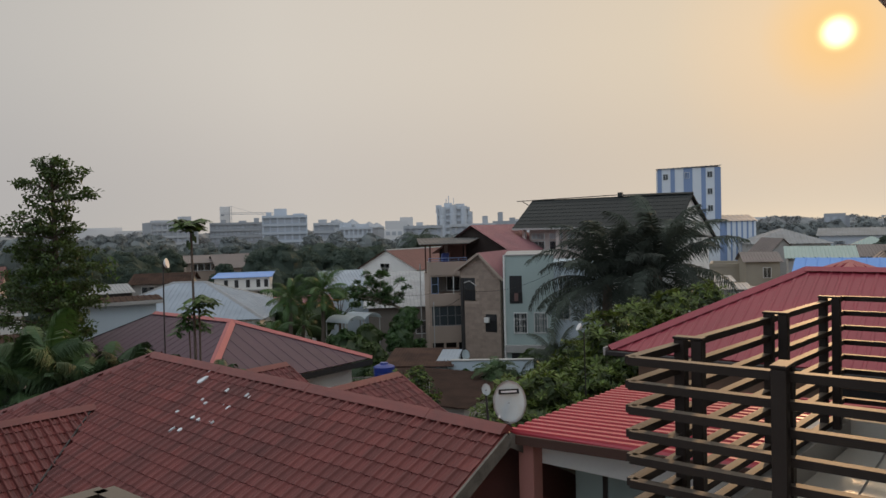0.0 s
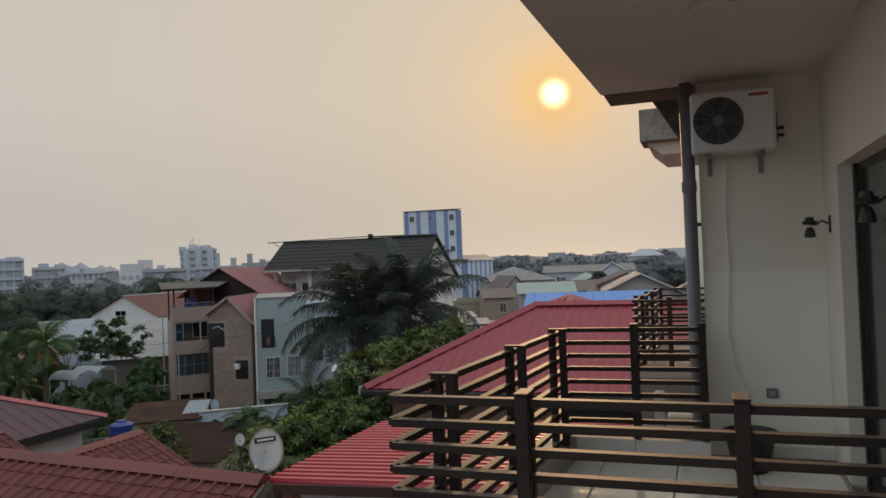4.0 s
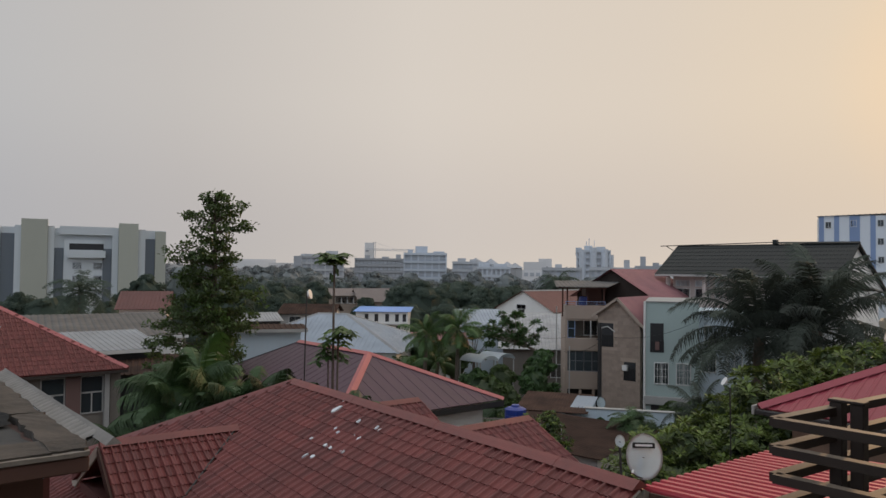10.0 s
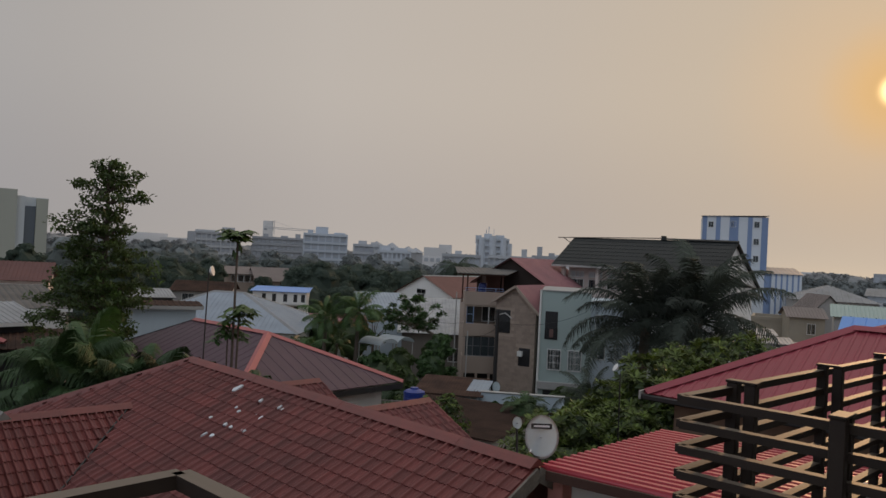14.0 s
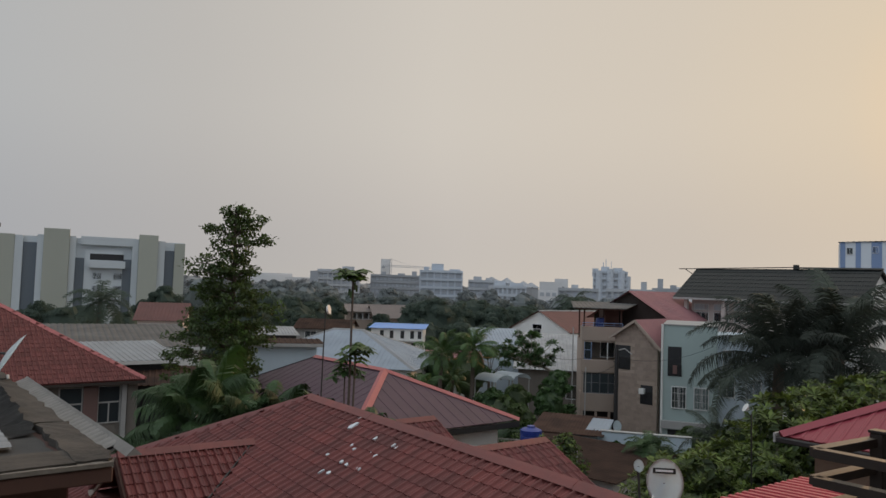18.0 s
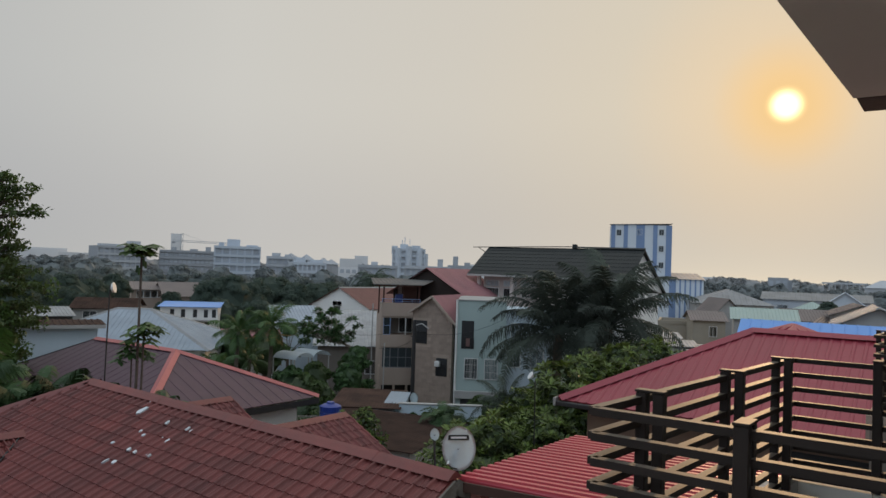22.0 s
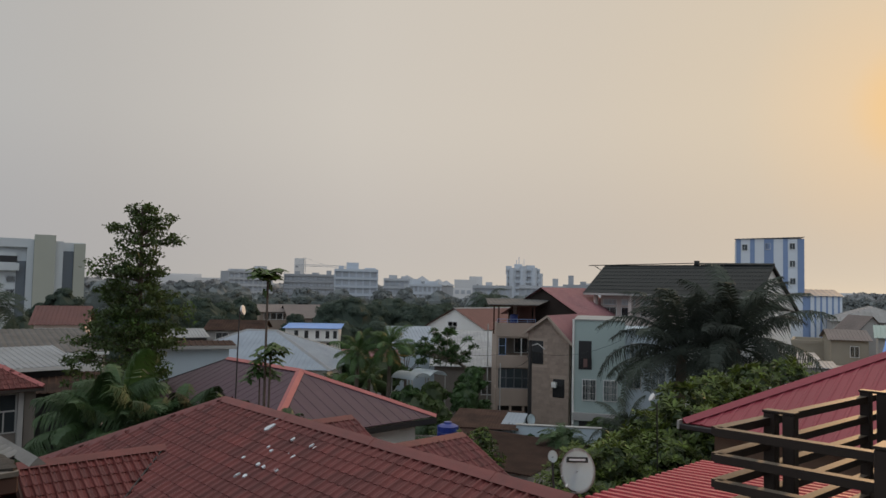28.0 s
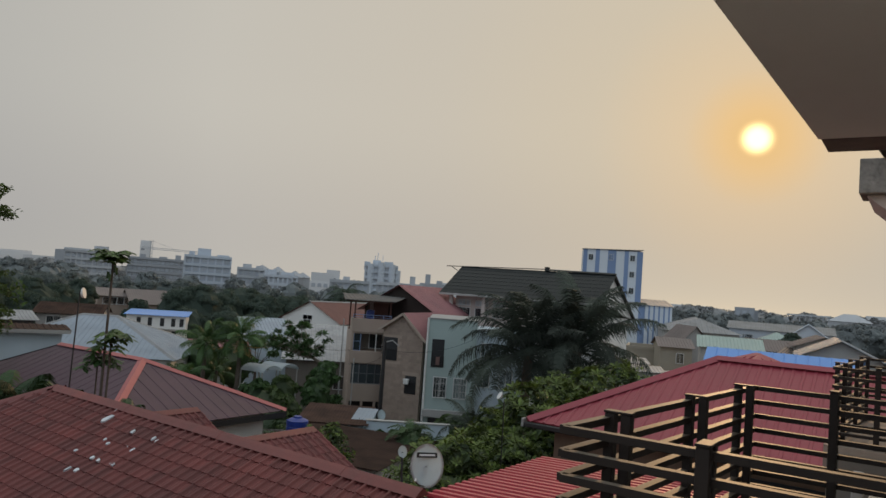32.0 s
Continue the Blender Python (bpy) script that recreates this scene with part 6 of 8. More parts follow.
rough_strip("roof_bed", -17.4, -7.44, -6.0, 0.2, 9.80, 9.815, 0.03, 30, 12, BITUMEN)
# felt turned up along the edge, torn
bm = bmesh.new()
last = None
for k in range(46):
    x = -13.4 + k * 0.11
    top_ = 0.10 + 0.10 * math.exp(-((x + 11.3) / 1.1) ** 2) + rr.uniform(-0.025, 0.03)
    if x > -9.2:
        top_ *= max(0.15, (-8.3 - x) / 0.9)
    cur = [bm.verts.new((x - H.x, 1.30 + rr.uniform(-0.02, 0.02), 9.832)), bm.verts.new((x - H.x, 1.44 + rr.uniform(-0.02, 0.02), 9.85 + top_ * 0.5)), bm.verts.new((x - H.x, 1.53 + rr.uniform(-0.03, 0.03), 9.86 + top_))]
    if last:
        for q in range(2):
            bm.faces.new((last[q], cur[q], cur[q + 1], last[q + 1]))
    last = cur
bmesh.ops.solidify(bm, geom=list(bm.faces), thickness=0.015)
part("upstand", bm, BITUMEN, ledge, "dark torn bitumen flashing")
bm = bmesh.new()
sheet(bm, [(-13.6 - H.x, 0.35, 9.86), (-7.82 - H.x, 0.35, 9.86), (-7.82 - H.x, 1.24, 9.88), (-9.7 - H.x, 1.26, 9.88)], 0.24, 0.018, "wave", 0.02)
part("loose_sheet", bm, SHEET_GREY, ledge, "loose pale metal sheet lying on the felt")
part("wall_band", boxes((-17.39 - H.x, -7.33 - H.x, 1.0, 1.64, 9.13, 9.18), (-7.349 - H.x, -7.32 - H.x, -6, 1.64, 9.13, 9.18)), CONC_PALE, ledge)
part("pillar", boxes((-17.0 - H.x, -16.5 - H.x, 1.46, 2.02, 9.9, 12.35), (-17.1 - H.x, -16.4 - H.x, 1.36, 2.1, 12.35, 12.45), bevel=0.02), CONCRETE, ledge, "grey concrete column stub")
tin = thing("grey_roofed_annex", Vector((-13.4, 2.9, 0)), "low annex with a grey pressed tile sheet roof", "annex")
for k in range(5):
    bm = bmesh.new()
    y0_, y1_ = -0.95 + 0.19 * k - 0.02, -0.95 + 0.19 * (k + 1)
    z0_, z1_ = 8.70 + 0.105 * k + 0.02, 8.70 + 0.105 * (k + 1)
    sheet(bm, [(-4.4, y0_, z0_), (3.35 - 0.1 * k, y0_, z0_), (3.35 - 0.1 * (k + 1), y1_, z1_), (-4.4, y1_, z1_)], 0.22, 0.035, "wave")
    part("roof", bm, SHEET_BLUEGREY if k < 4 else PLANK, tin)
bm = bmesh.new()
cap_strip(bm, (-4.4, 0.03, 9.235), (3.5, 0.03, 9.235), 0.10, 0.05, 1.8)
part("ridge_cap", bm, PLANK, tin)
part("wall", boxes((-4.2, 0.6, -0.9, -0.1, 0, 8.65)), REDBROWN, tin)

# ---- far skyline ----
def block(name, label, az, d, w, h, depth, material, storeys=0, bays=0, extra=(), base=0.0, yaw=0.0, win=None, category="building"):
    b = thing(name, frame_at(az, d, yaw), label, category, "skyline")
    part("wall", boxes((-w / 2, w / 2, 0, depth, base, h)), material, b)
    for k, r in enumerate(extra):
        part("roof_block", boxes(r), material, b)
    if storeys:
        step = 3.2
        for s in range(storeys):
            z = h - 2.4 - s * step
            if z < 0.5:
                break
            for i in range(bays):
                u = -w / 2 + w * (i + 0.5) / bays
                part("window", boxes((u - w / bays * 0.32, u + w / bays * 0.32, -0.15, -0.01, z, z + 1.5)), win or FAR_WIN, b)
    return b


def banded(name, label, az, d, w, h, depth, body, band, step=3.1, piers=5, extra=(), yaw=0.0, base=3.0, shafts=()):
    """A far block with a projecting slab at each storey, recessed glazing and upright piers."""
    b = thing(name, frame_at(az, d, yaw), label, "building", "skyline")
    part("wall", boxes((-w / 2, w / 2, 0, depth, 0, h)), body, b)
    z = h - 0.9
    while z > base:
        part("floor_band", boxes((-w / 2 - 0.3, w / 2 + 0.3, -0.7, 0.2, z, z + 0.9)), band, b)
        for i in range(piers):
            u = -w / 2 + w * (i + 0.5) / piers
            part("window", boxes((u - w / piers * 0.34, u + w / piers * 0.34, -0.1, -0.01, z - step + 1.1, z - 0.25)), FAR_WIN, b)
        z -= step
    for i in range(piers + 1):
        u = -w / 2 + w * i / piers
        part("pier", boxes((u - 0.3, u + 0.3, -0.5, 0.1, 0, h)), band, b)
    for r in extra:
        part("roof_block", boxes(r), band, b)
    for x, y, r_, z1_ in shafts:
        part("stair_shaft", tube(bmesh.new(), [(x, y, 0), (x, y, z1_)], r_, 12), band, b)
    return b


# haze on the skyline lies in the materials' colours
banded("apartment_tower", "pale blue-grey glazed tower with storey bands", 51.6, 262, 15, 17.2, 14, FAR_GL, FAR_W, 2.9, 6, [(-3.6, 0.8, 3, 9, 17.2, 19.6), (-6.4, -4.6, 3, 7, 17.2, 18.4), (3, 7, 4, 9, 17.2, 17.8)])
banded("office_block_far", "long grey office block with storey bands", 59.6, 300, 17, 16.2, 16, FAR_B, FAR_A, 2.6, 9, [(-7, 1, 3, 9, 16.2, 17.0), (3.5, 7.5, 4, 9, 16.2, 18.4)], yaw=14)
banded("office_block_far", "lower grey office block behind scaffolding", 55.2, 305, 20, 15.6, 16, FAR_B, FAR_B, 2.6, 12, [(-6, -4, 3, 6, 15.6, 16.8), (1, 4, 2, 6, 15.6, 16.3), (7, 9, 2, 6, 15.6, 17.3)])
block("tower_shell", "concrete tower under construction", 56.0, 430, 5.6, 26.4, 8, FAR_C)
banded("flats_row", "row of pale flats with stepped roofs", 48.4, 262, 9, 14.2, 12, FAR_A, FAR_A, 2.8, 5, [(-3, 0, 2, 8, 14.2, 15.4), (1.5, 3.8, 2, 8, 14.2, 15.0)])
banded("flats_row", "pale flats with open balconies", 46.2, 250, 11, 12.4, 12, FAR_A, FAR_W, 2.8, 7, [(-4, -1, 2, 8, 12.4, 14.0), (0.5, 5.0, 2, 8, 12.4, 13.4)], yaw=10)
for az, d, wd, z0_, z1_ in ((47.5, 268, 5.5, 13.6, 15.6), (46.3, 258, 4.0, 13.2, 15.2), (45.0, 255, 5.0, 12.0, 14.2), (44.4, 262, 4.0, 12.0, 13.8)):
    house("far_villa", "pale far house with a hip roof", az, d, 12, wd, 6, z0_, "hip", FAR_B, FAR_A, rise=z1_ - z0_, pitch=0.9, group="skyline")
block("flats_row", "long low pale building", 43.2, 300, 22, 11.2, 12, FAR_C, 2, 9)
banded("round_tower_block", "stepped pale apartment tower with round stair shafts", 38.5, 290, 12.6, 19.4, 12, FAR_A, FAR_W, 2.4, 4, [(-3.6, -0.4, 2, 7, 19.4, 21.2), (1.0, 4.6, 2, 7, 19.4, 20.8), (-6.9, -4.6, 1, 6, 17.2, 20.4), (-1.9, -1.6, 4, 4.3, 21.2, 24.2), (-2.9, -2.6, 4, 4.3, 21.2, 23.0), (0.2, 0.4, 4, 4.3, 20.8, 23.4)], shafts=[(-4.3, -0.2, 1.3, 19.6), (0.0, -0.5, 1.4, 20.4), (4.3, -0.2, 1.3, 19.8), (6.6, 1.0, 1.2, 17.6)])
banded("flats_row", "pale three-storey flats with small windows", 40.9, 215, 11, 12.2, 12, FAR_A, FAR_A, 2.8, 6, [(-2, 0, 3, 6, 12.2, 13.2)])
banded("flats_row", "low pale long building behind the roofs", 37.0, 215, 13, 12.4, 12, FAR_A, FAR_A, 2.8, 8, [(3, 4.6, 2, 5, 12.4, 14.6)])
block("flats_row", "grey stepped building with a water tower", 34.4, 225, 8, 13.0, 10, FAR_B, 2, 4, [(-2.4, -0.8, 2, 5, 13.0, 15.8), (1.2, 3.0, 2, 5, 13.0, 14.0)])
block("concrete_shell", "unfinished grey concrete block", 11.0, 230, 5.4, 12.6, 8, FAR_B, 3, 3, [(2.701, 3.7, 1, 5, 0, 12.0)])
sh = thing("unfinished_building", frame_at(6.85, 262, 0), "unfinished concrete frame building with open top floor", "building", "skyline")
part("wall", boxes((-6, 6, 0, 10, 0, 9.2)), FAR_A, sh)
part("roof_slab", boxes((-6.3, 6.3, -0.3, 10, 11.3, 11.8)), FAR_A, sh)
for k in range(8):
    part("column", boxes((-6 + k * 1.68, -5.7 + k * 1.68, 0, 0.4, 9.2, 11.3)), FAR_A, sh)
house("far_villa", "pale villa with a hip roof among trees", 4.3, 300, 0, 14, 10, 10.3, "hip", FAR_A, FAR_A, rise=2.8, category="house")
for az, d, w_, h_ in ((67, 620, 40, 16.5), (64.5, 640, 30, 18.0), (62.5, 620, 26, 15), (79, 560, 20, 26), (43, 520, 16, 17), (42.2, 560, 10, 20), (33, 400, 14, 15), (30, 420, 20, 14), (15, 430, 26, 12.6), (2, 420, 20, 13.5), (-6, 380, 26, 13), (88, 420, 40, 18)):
    block("distant_block", "distant block with haze in its pale colour", az, d, w_, h_, 14, FAR_C)
crane = thing("tower_crane", frame_at(55.6, 425, 0), "yellowish tower crane over a building site", "crane")
def lattice(bm, a, b, w, step):
    """Four thin chords and zigzag bracing."""
    a, b = Vector(a), Vector(b)
    d = (b - a).normalized()
    s_ = d.cross(Vector((0, 1, 0))).normalized()
    for k in (-1, 1):
        bar(bm, a + s_ * k * w / 2, b + s_ * k * w / 2, 0.22, 0.22)
    n = max(2, int((b - a).length / step))
    for i in range(n):
        k = 1 if i % 2 else -1
        bar(bm, a.lerp(b, i / n) + s_ * k * w / 2, a.lerp(b, (i + 1) / n) - s_ * k * w / 2, 0.14, 0.14)


bm = bmesh.new()
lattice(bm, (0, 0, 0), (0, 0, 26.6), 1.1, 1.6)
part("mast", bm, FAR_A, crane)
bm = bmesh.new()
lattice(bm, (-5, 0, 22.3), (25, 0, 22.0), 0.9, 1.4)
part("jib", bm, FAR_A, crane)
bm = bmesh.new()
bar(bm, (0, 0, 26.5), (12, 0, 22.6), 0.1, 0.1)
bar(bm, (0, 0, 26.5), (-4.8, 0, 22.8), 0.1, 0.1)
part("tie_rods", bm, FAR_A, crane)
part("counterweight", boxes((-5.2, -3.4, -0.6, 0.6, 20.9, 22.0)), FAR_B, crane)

# ---- trees and palms ----
def tall_tree(place, label, facing):
    """An open tiered tree: limbs in uneven whorls, each carrying flat sprays of leaves, sky between the upper ones."""
    r = random.Random(21)
    t = thing("tall_tree", Matrix.Translation(place) @ pose(0, 0, 0, 0, 0, facing), label, "tree")
    bm, crown = bmesh.new(), bmesh.new()
    tube(bm, [(0, 0, 0), (0.1, 0, 4), (-0.05, 0.1, 8), (0.06, 0.05, 11.5), (0.0, 0, 14.7)], [0.30, 0.24, 0.16, 0.10, 0.03], 9)
    # height, reach to one side, reach to the other, limbs
    tiers = [(14.55, 0.45, 0.5, 5), (14.25, 0.3, 1.4, 6), (13.75, 1.25, 1.0, 7), (13.35, 0.7, 1.75, 7), (12.75, 0.8, 0.7, 6), (12.35, 1.75, 0.5, 8), (11.9, 1.7, 1.15, 9), (11.3, 1.5, 0.8, 9), (10.8, 1.3, 1.5, 10), (10.2, 1.7, 1.8, 12), (9.5, 2.2, 1.7, 13), (8.9, 2.6, 1.5, 13), (8.2, 2.8, 1.0, 13), (7.5, 2.7, 1.0, 11), (6.7, 2.3, 1.0, 9), (5.8, 1.8, 1.0, 7)]
    for z, left, right_, n in tiers:
        for k in range(n):
            a = math.tau * (k + r.uniform(-0.4, 0.4)) / n
            side = right_ if math.cos(a) > 0 else left
            reach = (side * abs(math.cos(a)) + 0.5 * (left + right_) * (1 - abs(math.cos(a)))) * r.uniform(0.65, 1.08)
            p = Vector((0.02, 0.05, z - 0.25 - 0.12 * reach))
            e = Vector((math.cos(a) * reach, math.sin(a) * reach, z + r.uniform(-0.18, 0.18)))
            m_ = p.lerp(e, 0.55) + Vector((0, 0, 0.08))
            tube(bm, [p, m_, e], [0.035 + 0.012 * reach, 0.022, 0.008], 5, False)
            sprays = [(e, 0.36), (p.lerp(e, 0.8) + Vector((r.uniform(-0.25, 0.25), r.uniform(-0.25, 0.25), r.uniform(-0.1, 0.12))), 0.34)]
            if reach > 0.9:
                sprays += [(p.lerp(e, 0.55) + Vector((r.uniform(-0.3, 0.3), r.uniform(-0.3, 0.3), r.uniform(-0.15, 0.1))), 0.34), (e + Vector((r.uniform(-0.35, 0.35), r.uniform(-0.35, 0.35), r.uniform(-0.25, 0.05))), 0.28)]
            for c, q in sprays:
                q *= r.uniform(0.75, 1.2)
                leaf_cloud(crown, c, (q * 1.15, q * 1.15, q * 0.6), 27, 0.20, r, 0.8)
    part("trunk", bm, BARK, t)
    part("crown", crown, LEAF_D, t)
    vine = bmesh.new()
    for k in range(34):
        a, q = r.uniform(0, math.tau), r.uniform(0.4, 1.9)
        leaf_cloud(vine, (math.cos(a) * q + 0.4, math.sin(a) * q, r.uniform(6.0, 10.6)), (0.3, 0.3, 0.55), 46, 0.17, r, 0.9)
    part("creeper", vine, LEAF_L, t, "bright green creeper round the lower crown")


tall_tree((-31.4, 13.0, 0), "tall dark ragged tree with a creeper on its lower crown", 67.5)

# areca clumps behind the tiled roof
k = 0
for az, d, h, n, s in ((72.0, 23.5, 5.9, 14, 0.8), (70.2, 24.5, 7.0, 16, 1.0), (68.4, 25.0, 7.5, 14, 0.9), (67.3, 23.5, 6.9, 15, 0.9), (65.4, 23.3, 6.9, 14, 0.85), (63.4, 23.0, 7.0, 13, 0.75), (61.9, 22.4, 7.0, 11, 0.6), (73.2, 24.0, 5.6, 13, 0.8), (70.0, 22.0, 5.4, 14, 0.8), (68.2, 21.6, 5.5, 14, 0.75)):
    k += 1
    palm(polar(az, d), h, "feathery green areca palm behind the tiled roof", "areca" if k == 3 else "areca_dark", n, s, 0.09, 0, (8, 85), "areca clump", 0.2, 40 + k)
for az, d, h, n, s in ((58.4, 20.5, 7.5, 12, 0.45), (57.0, 20.8, 7.4, 10, 0.45), (60.2, 20.4, 7.6, 10, 0.45)):
    k += 1
    palm(polar(az, d), h, "low palm tops behind the ridge", "areca_dark", n, s, 0.08, 0, (20, 85), "areca clump", 0.1, 60 + k)
# big oil palms in front of the dark-roofed house
for az, d, h, n, s in ((26.9, 41.5, 8.1, 33, 1.08), (23.2, 42.5, 8.5, 36, 1.12), (30.9, 34.5, 5.0, 20, 0.42)):
    k += 1
    palm(polar(az, d), h, "large dark oil palm with long drooping fronds", "oil", n, s, 0.3, 0, (0, 106), "oil palms", 0.2, 70 + k)
# palms in the middle distance
for az, d, h, n, s, dry, kind in ((51.5, 46, 7.3, 20, 0.72, 0, "coco"), (49.0, 46, 7.7, 22, 0.78, 9, "coco"), (50.6, 48, 5.4, 12, 0.6, 0, "coco"), (53.2, 44, 5.0, 16, 0.75, 0, "coco"), (35.7, 34.5, 4.5, 16, 0.75, 0, "small"), (34.1, 34.5, 4.1, 13, 0.6, 0, "small"), (31.6, 36, 3.2, 12, 0.9, 0, "small"), (46.8, 40, 3.0, 16, 1.1, 0, "small"), (45.6, 42, 2.6, 12, 1.0, 0, "small")):
    k += 1
    palm(polar(az, d), h, "green palm with a dry orange skirt" if dry else "green palm between the houses", kind, n, s, 0.13, dry, (2, 125 if kind == "coco" else 84), "palms", 0.15, 80 + k)
for az, d, h in ((41.2, 104, 9.6), (76.6, 74, 9.0), (47.6, 108, 5.0), (45.2, 120, 5.2)):
    k += 1
    palm(polar(az, d), h, "distant palm above the trees", "far", 22, 1.2, 0.25, 0, (8, 100), "far palms", 0.1, 90 + k)


def papaya(place, label):
    t = thing("papaya_tree", Vector(place), label, "tree")
    r = random.Random(5)
    stems = [(0.0, 0.0, 11.75, 0.045), (0.12, 0.1, 9.55, 0.04), (-0.45, 0.1, 9.0, 0.03)]
    bm = bmesh.new()
    for x, y, h, q in stems:
        tube(bm, [(x * 0.3, y * 0.3, 0), (x * 0.7, y * 0.7, h * 0.5), (x, y, h)], [q * 1.4, q, q * 0.7], 7)
    part("trunk", bm, BARK, t)
    for x, y, h, q in stems:
        bm = bmesh.new()
        n = 30 if h > 11 else 18 if h > 9.2 else 12
        for i in range(n):
            a = i * 2.4
            reach = r.uniform(0.15, 0.5) if h > 11 else r.uniform(0.15, 0.5)
            e = Vector((x + math.cos(a) * reach, y + math.sin(a) * reach, h + r.uniform(-0.12 if h > 11 else -0.3, 0.2)))
            tube(bm, [(x, y, h - 0.1), e], [0.012, 0.008], 4, False)
            for j in range(9):  # lobed leaf
                b = j * math.tau / 9
                L = 0.31 * r.uniform(0.7, 1.1)
                d = Vector((math.cos(b), math.sin(b), r.uniform(-0.5 if h > 11 else -0.8, -0.2)))
                s = Vector((-math.sin(b), math.cos(b), 0)) * L * 0.24
                v = [bm.verts.new(e), bm.verts.new(e + d * L * 0.6 + s), bm.verts.new(e + d * L), bm.verts.new(e + d * L * 0.6 - s)]
                bm.faces.new(v)
        part("crown", bm, LEAF_L if h > 9 else LEAF, t)
    bm = bmesh.new()
    for i in range(5):
        tube(bm, [(0.1 * math.cos(i * 1.3), 0.1 * math.sin(i * 1.3), 11.5 - 0.06 * i), (0.12 * math.cos(i * 1.3), 0.12 * math.sin(i * 1.3), 11.3 - 0.06 * i)], [0.04, 0.03], 6)
    part("fruit", bm, LEAF, t)


papaya(polar(58.4, 22), "slender papaya tree with umbrella tufts of leaves")

for i, (az, d, rad, th, n, sz, m_, nm) in enumerate((
    (34.0, 15.6, (1.3, 1.3, 1.2), 5.6, 1100, 0.22, LEAF_L, 10), (31.6, 17.2, (1.8, 1.6, 1.6), 5.6, 2300, 0.25, LEAF_L, 14), (29.2, 16.2, (1.4, 1.4, 1.3), 5.6, 1500, 0.23, LEAF, 12),
    (28.2, 19.0, (2.0, 1.8, 1.7), 5.9, 2700, 0.26, LEAF_L, 16), (25.6, 20.4, (2.1, 1.8, 1.6), 6.3, 2700, 0.26, LEAF_L, 16), (23.0, 23.6, (2.4, 2.0, 1.5), 6.9, 2400, 0.28, LEAF_L, 16), (20.2, 27.0, (2.4, 2.0, 1.3), 7.0, 2000, 0.28, LEAF, 14),
    (35.6, 12.6, (0.9, 0.9, 0.8), 5.6, 1200, 0.13, LEAF_L, 8), (30.0, 22.5, (1.8, 1.6, 1.6), 4.2, 2600, 0.2, LEAF, 12),
    (42.2, 22.5, (0.8, 0.8, 0.8), 6.0, 900, 0.13, LEAF_L, 8), (41.2, 21.8, (0.6, 0.6, 0.7), 5.8, 600, 0.13, LEAF_L, 7))):
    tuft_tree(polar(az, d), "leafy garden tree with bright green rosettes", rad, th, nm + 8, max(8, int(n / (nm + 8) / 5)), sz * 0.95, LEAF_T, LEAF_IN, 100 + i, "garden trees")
for i, (az, d, rad, th, n, sz, m_) in enumerate((
    (42.2, 47, (1.2, 1.1, 1.0), 3.4, 500, 0.35, LEAF), (47.6, 53, (1.5, 1.4, 1.4), 5.0, 600, 0.3, LEAF), (53.5, 50, (2.4, 2.0, 1.8), 2.6, 1400, 0.35, LEAF_D), (47.8, 36, (2.4, 2, 1.2), 2.4, 1400, 0.25, LEAF_D), (44.8, 37, (1.8, 1.6, 1.0), 2.6, 900, 0.25, LEAF_D),
    (66.5, 36, (1.6, 1.6, 1.4), 5.2, 1000, 0.25, LEAF_L), (83, 70, (5, 4, 3), 3, 1200, 0.6, LEAF_D))):
    bush("garden_tree", polar(az, d), "dense dark green tree between the houses", "tree", rad, th, n, sz, m_, 12, 140 + i, "trees between the houses")

for i, (az, d, top, rad, m_) in enumerate(((46.4, 43, 5.3, 1.5, LEAF_D), (48.2, 42, 5.0, 1.5, LEAF_D), (44.9, 44, 4.7, 1.0, LEAF_D), (42.3, 47.5, 6.5, 1.0, LEAF), (42.9, 48.5, 5.6, 0.8, LEAF_D), (47.4, 45, 5.5, 1.2, LEAF), (45.4, 46, 5.6, 1.0, LEAF_D), (42.8, 46, 5.6, 1.1, LEAF), (50.2, 44, 5.0, 1.4, LEAF_D), (49.2, 54, 6.6, 1.5, LEAF_D), (51.4, 56, 6.8, 1.6, LEAF), (53.0, 50, 5.6, 1.5, LEAF_D), (34.6, 40, 4.3, 1.2, LEAF_D), (32.4, 41, 4.6, 1.3, LEAF_D), (30.6, 40, 5.0, 1.5, LEAF_D), (36.7, 36.0, 4.5, 0.7, LEAF_D), (37.9, 36.4, 4.3, 0.5, LEAF), (35.3, 35.8, 4.8, 0.9, LEAF_D))):
    broad_tree(az, d, top, rad, "leafy green tree between the compounds", m_, 400 + i, "compound trees", 0.34, 12, 75)

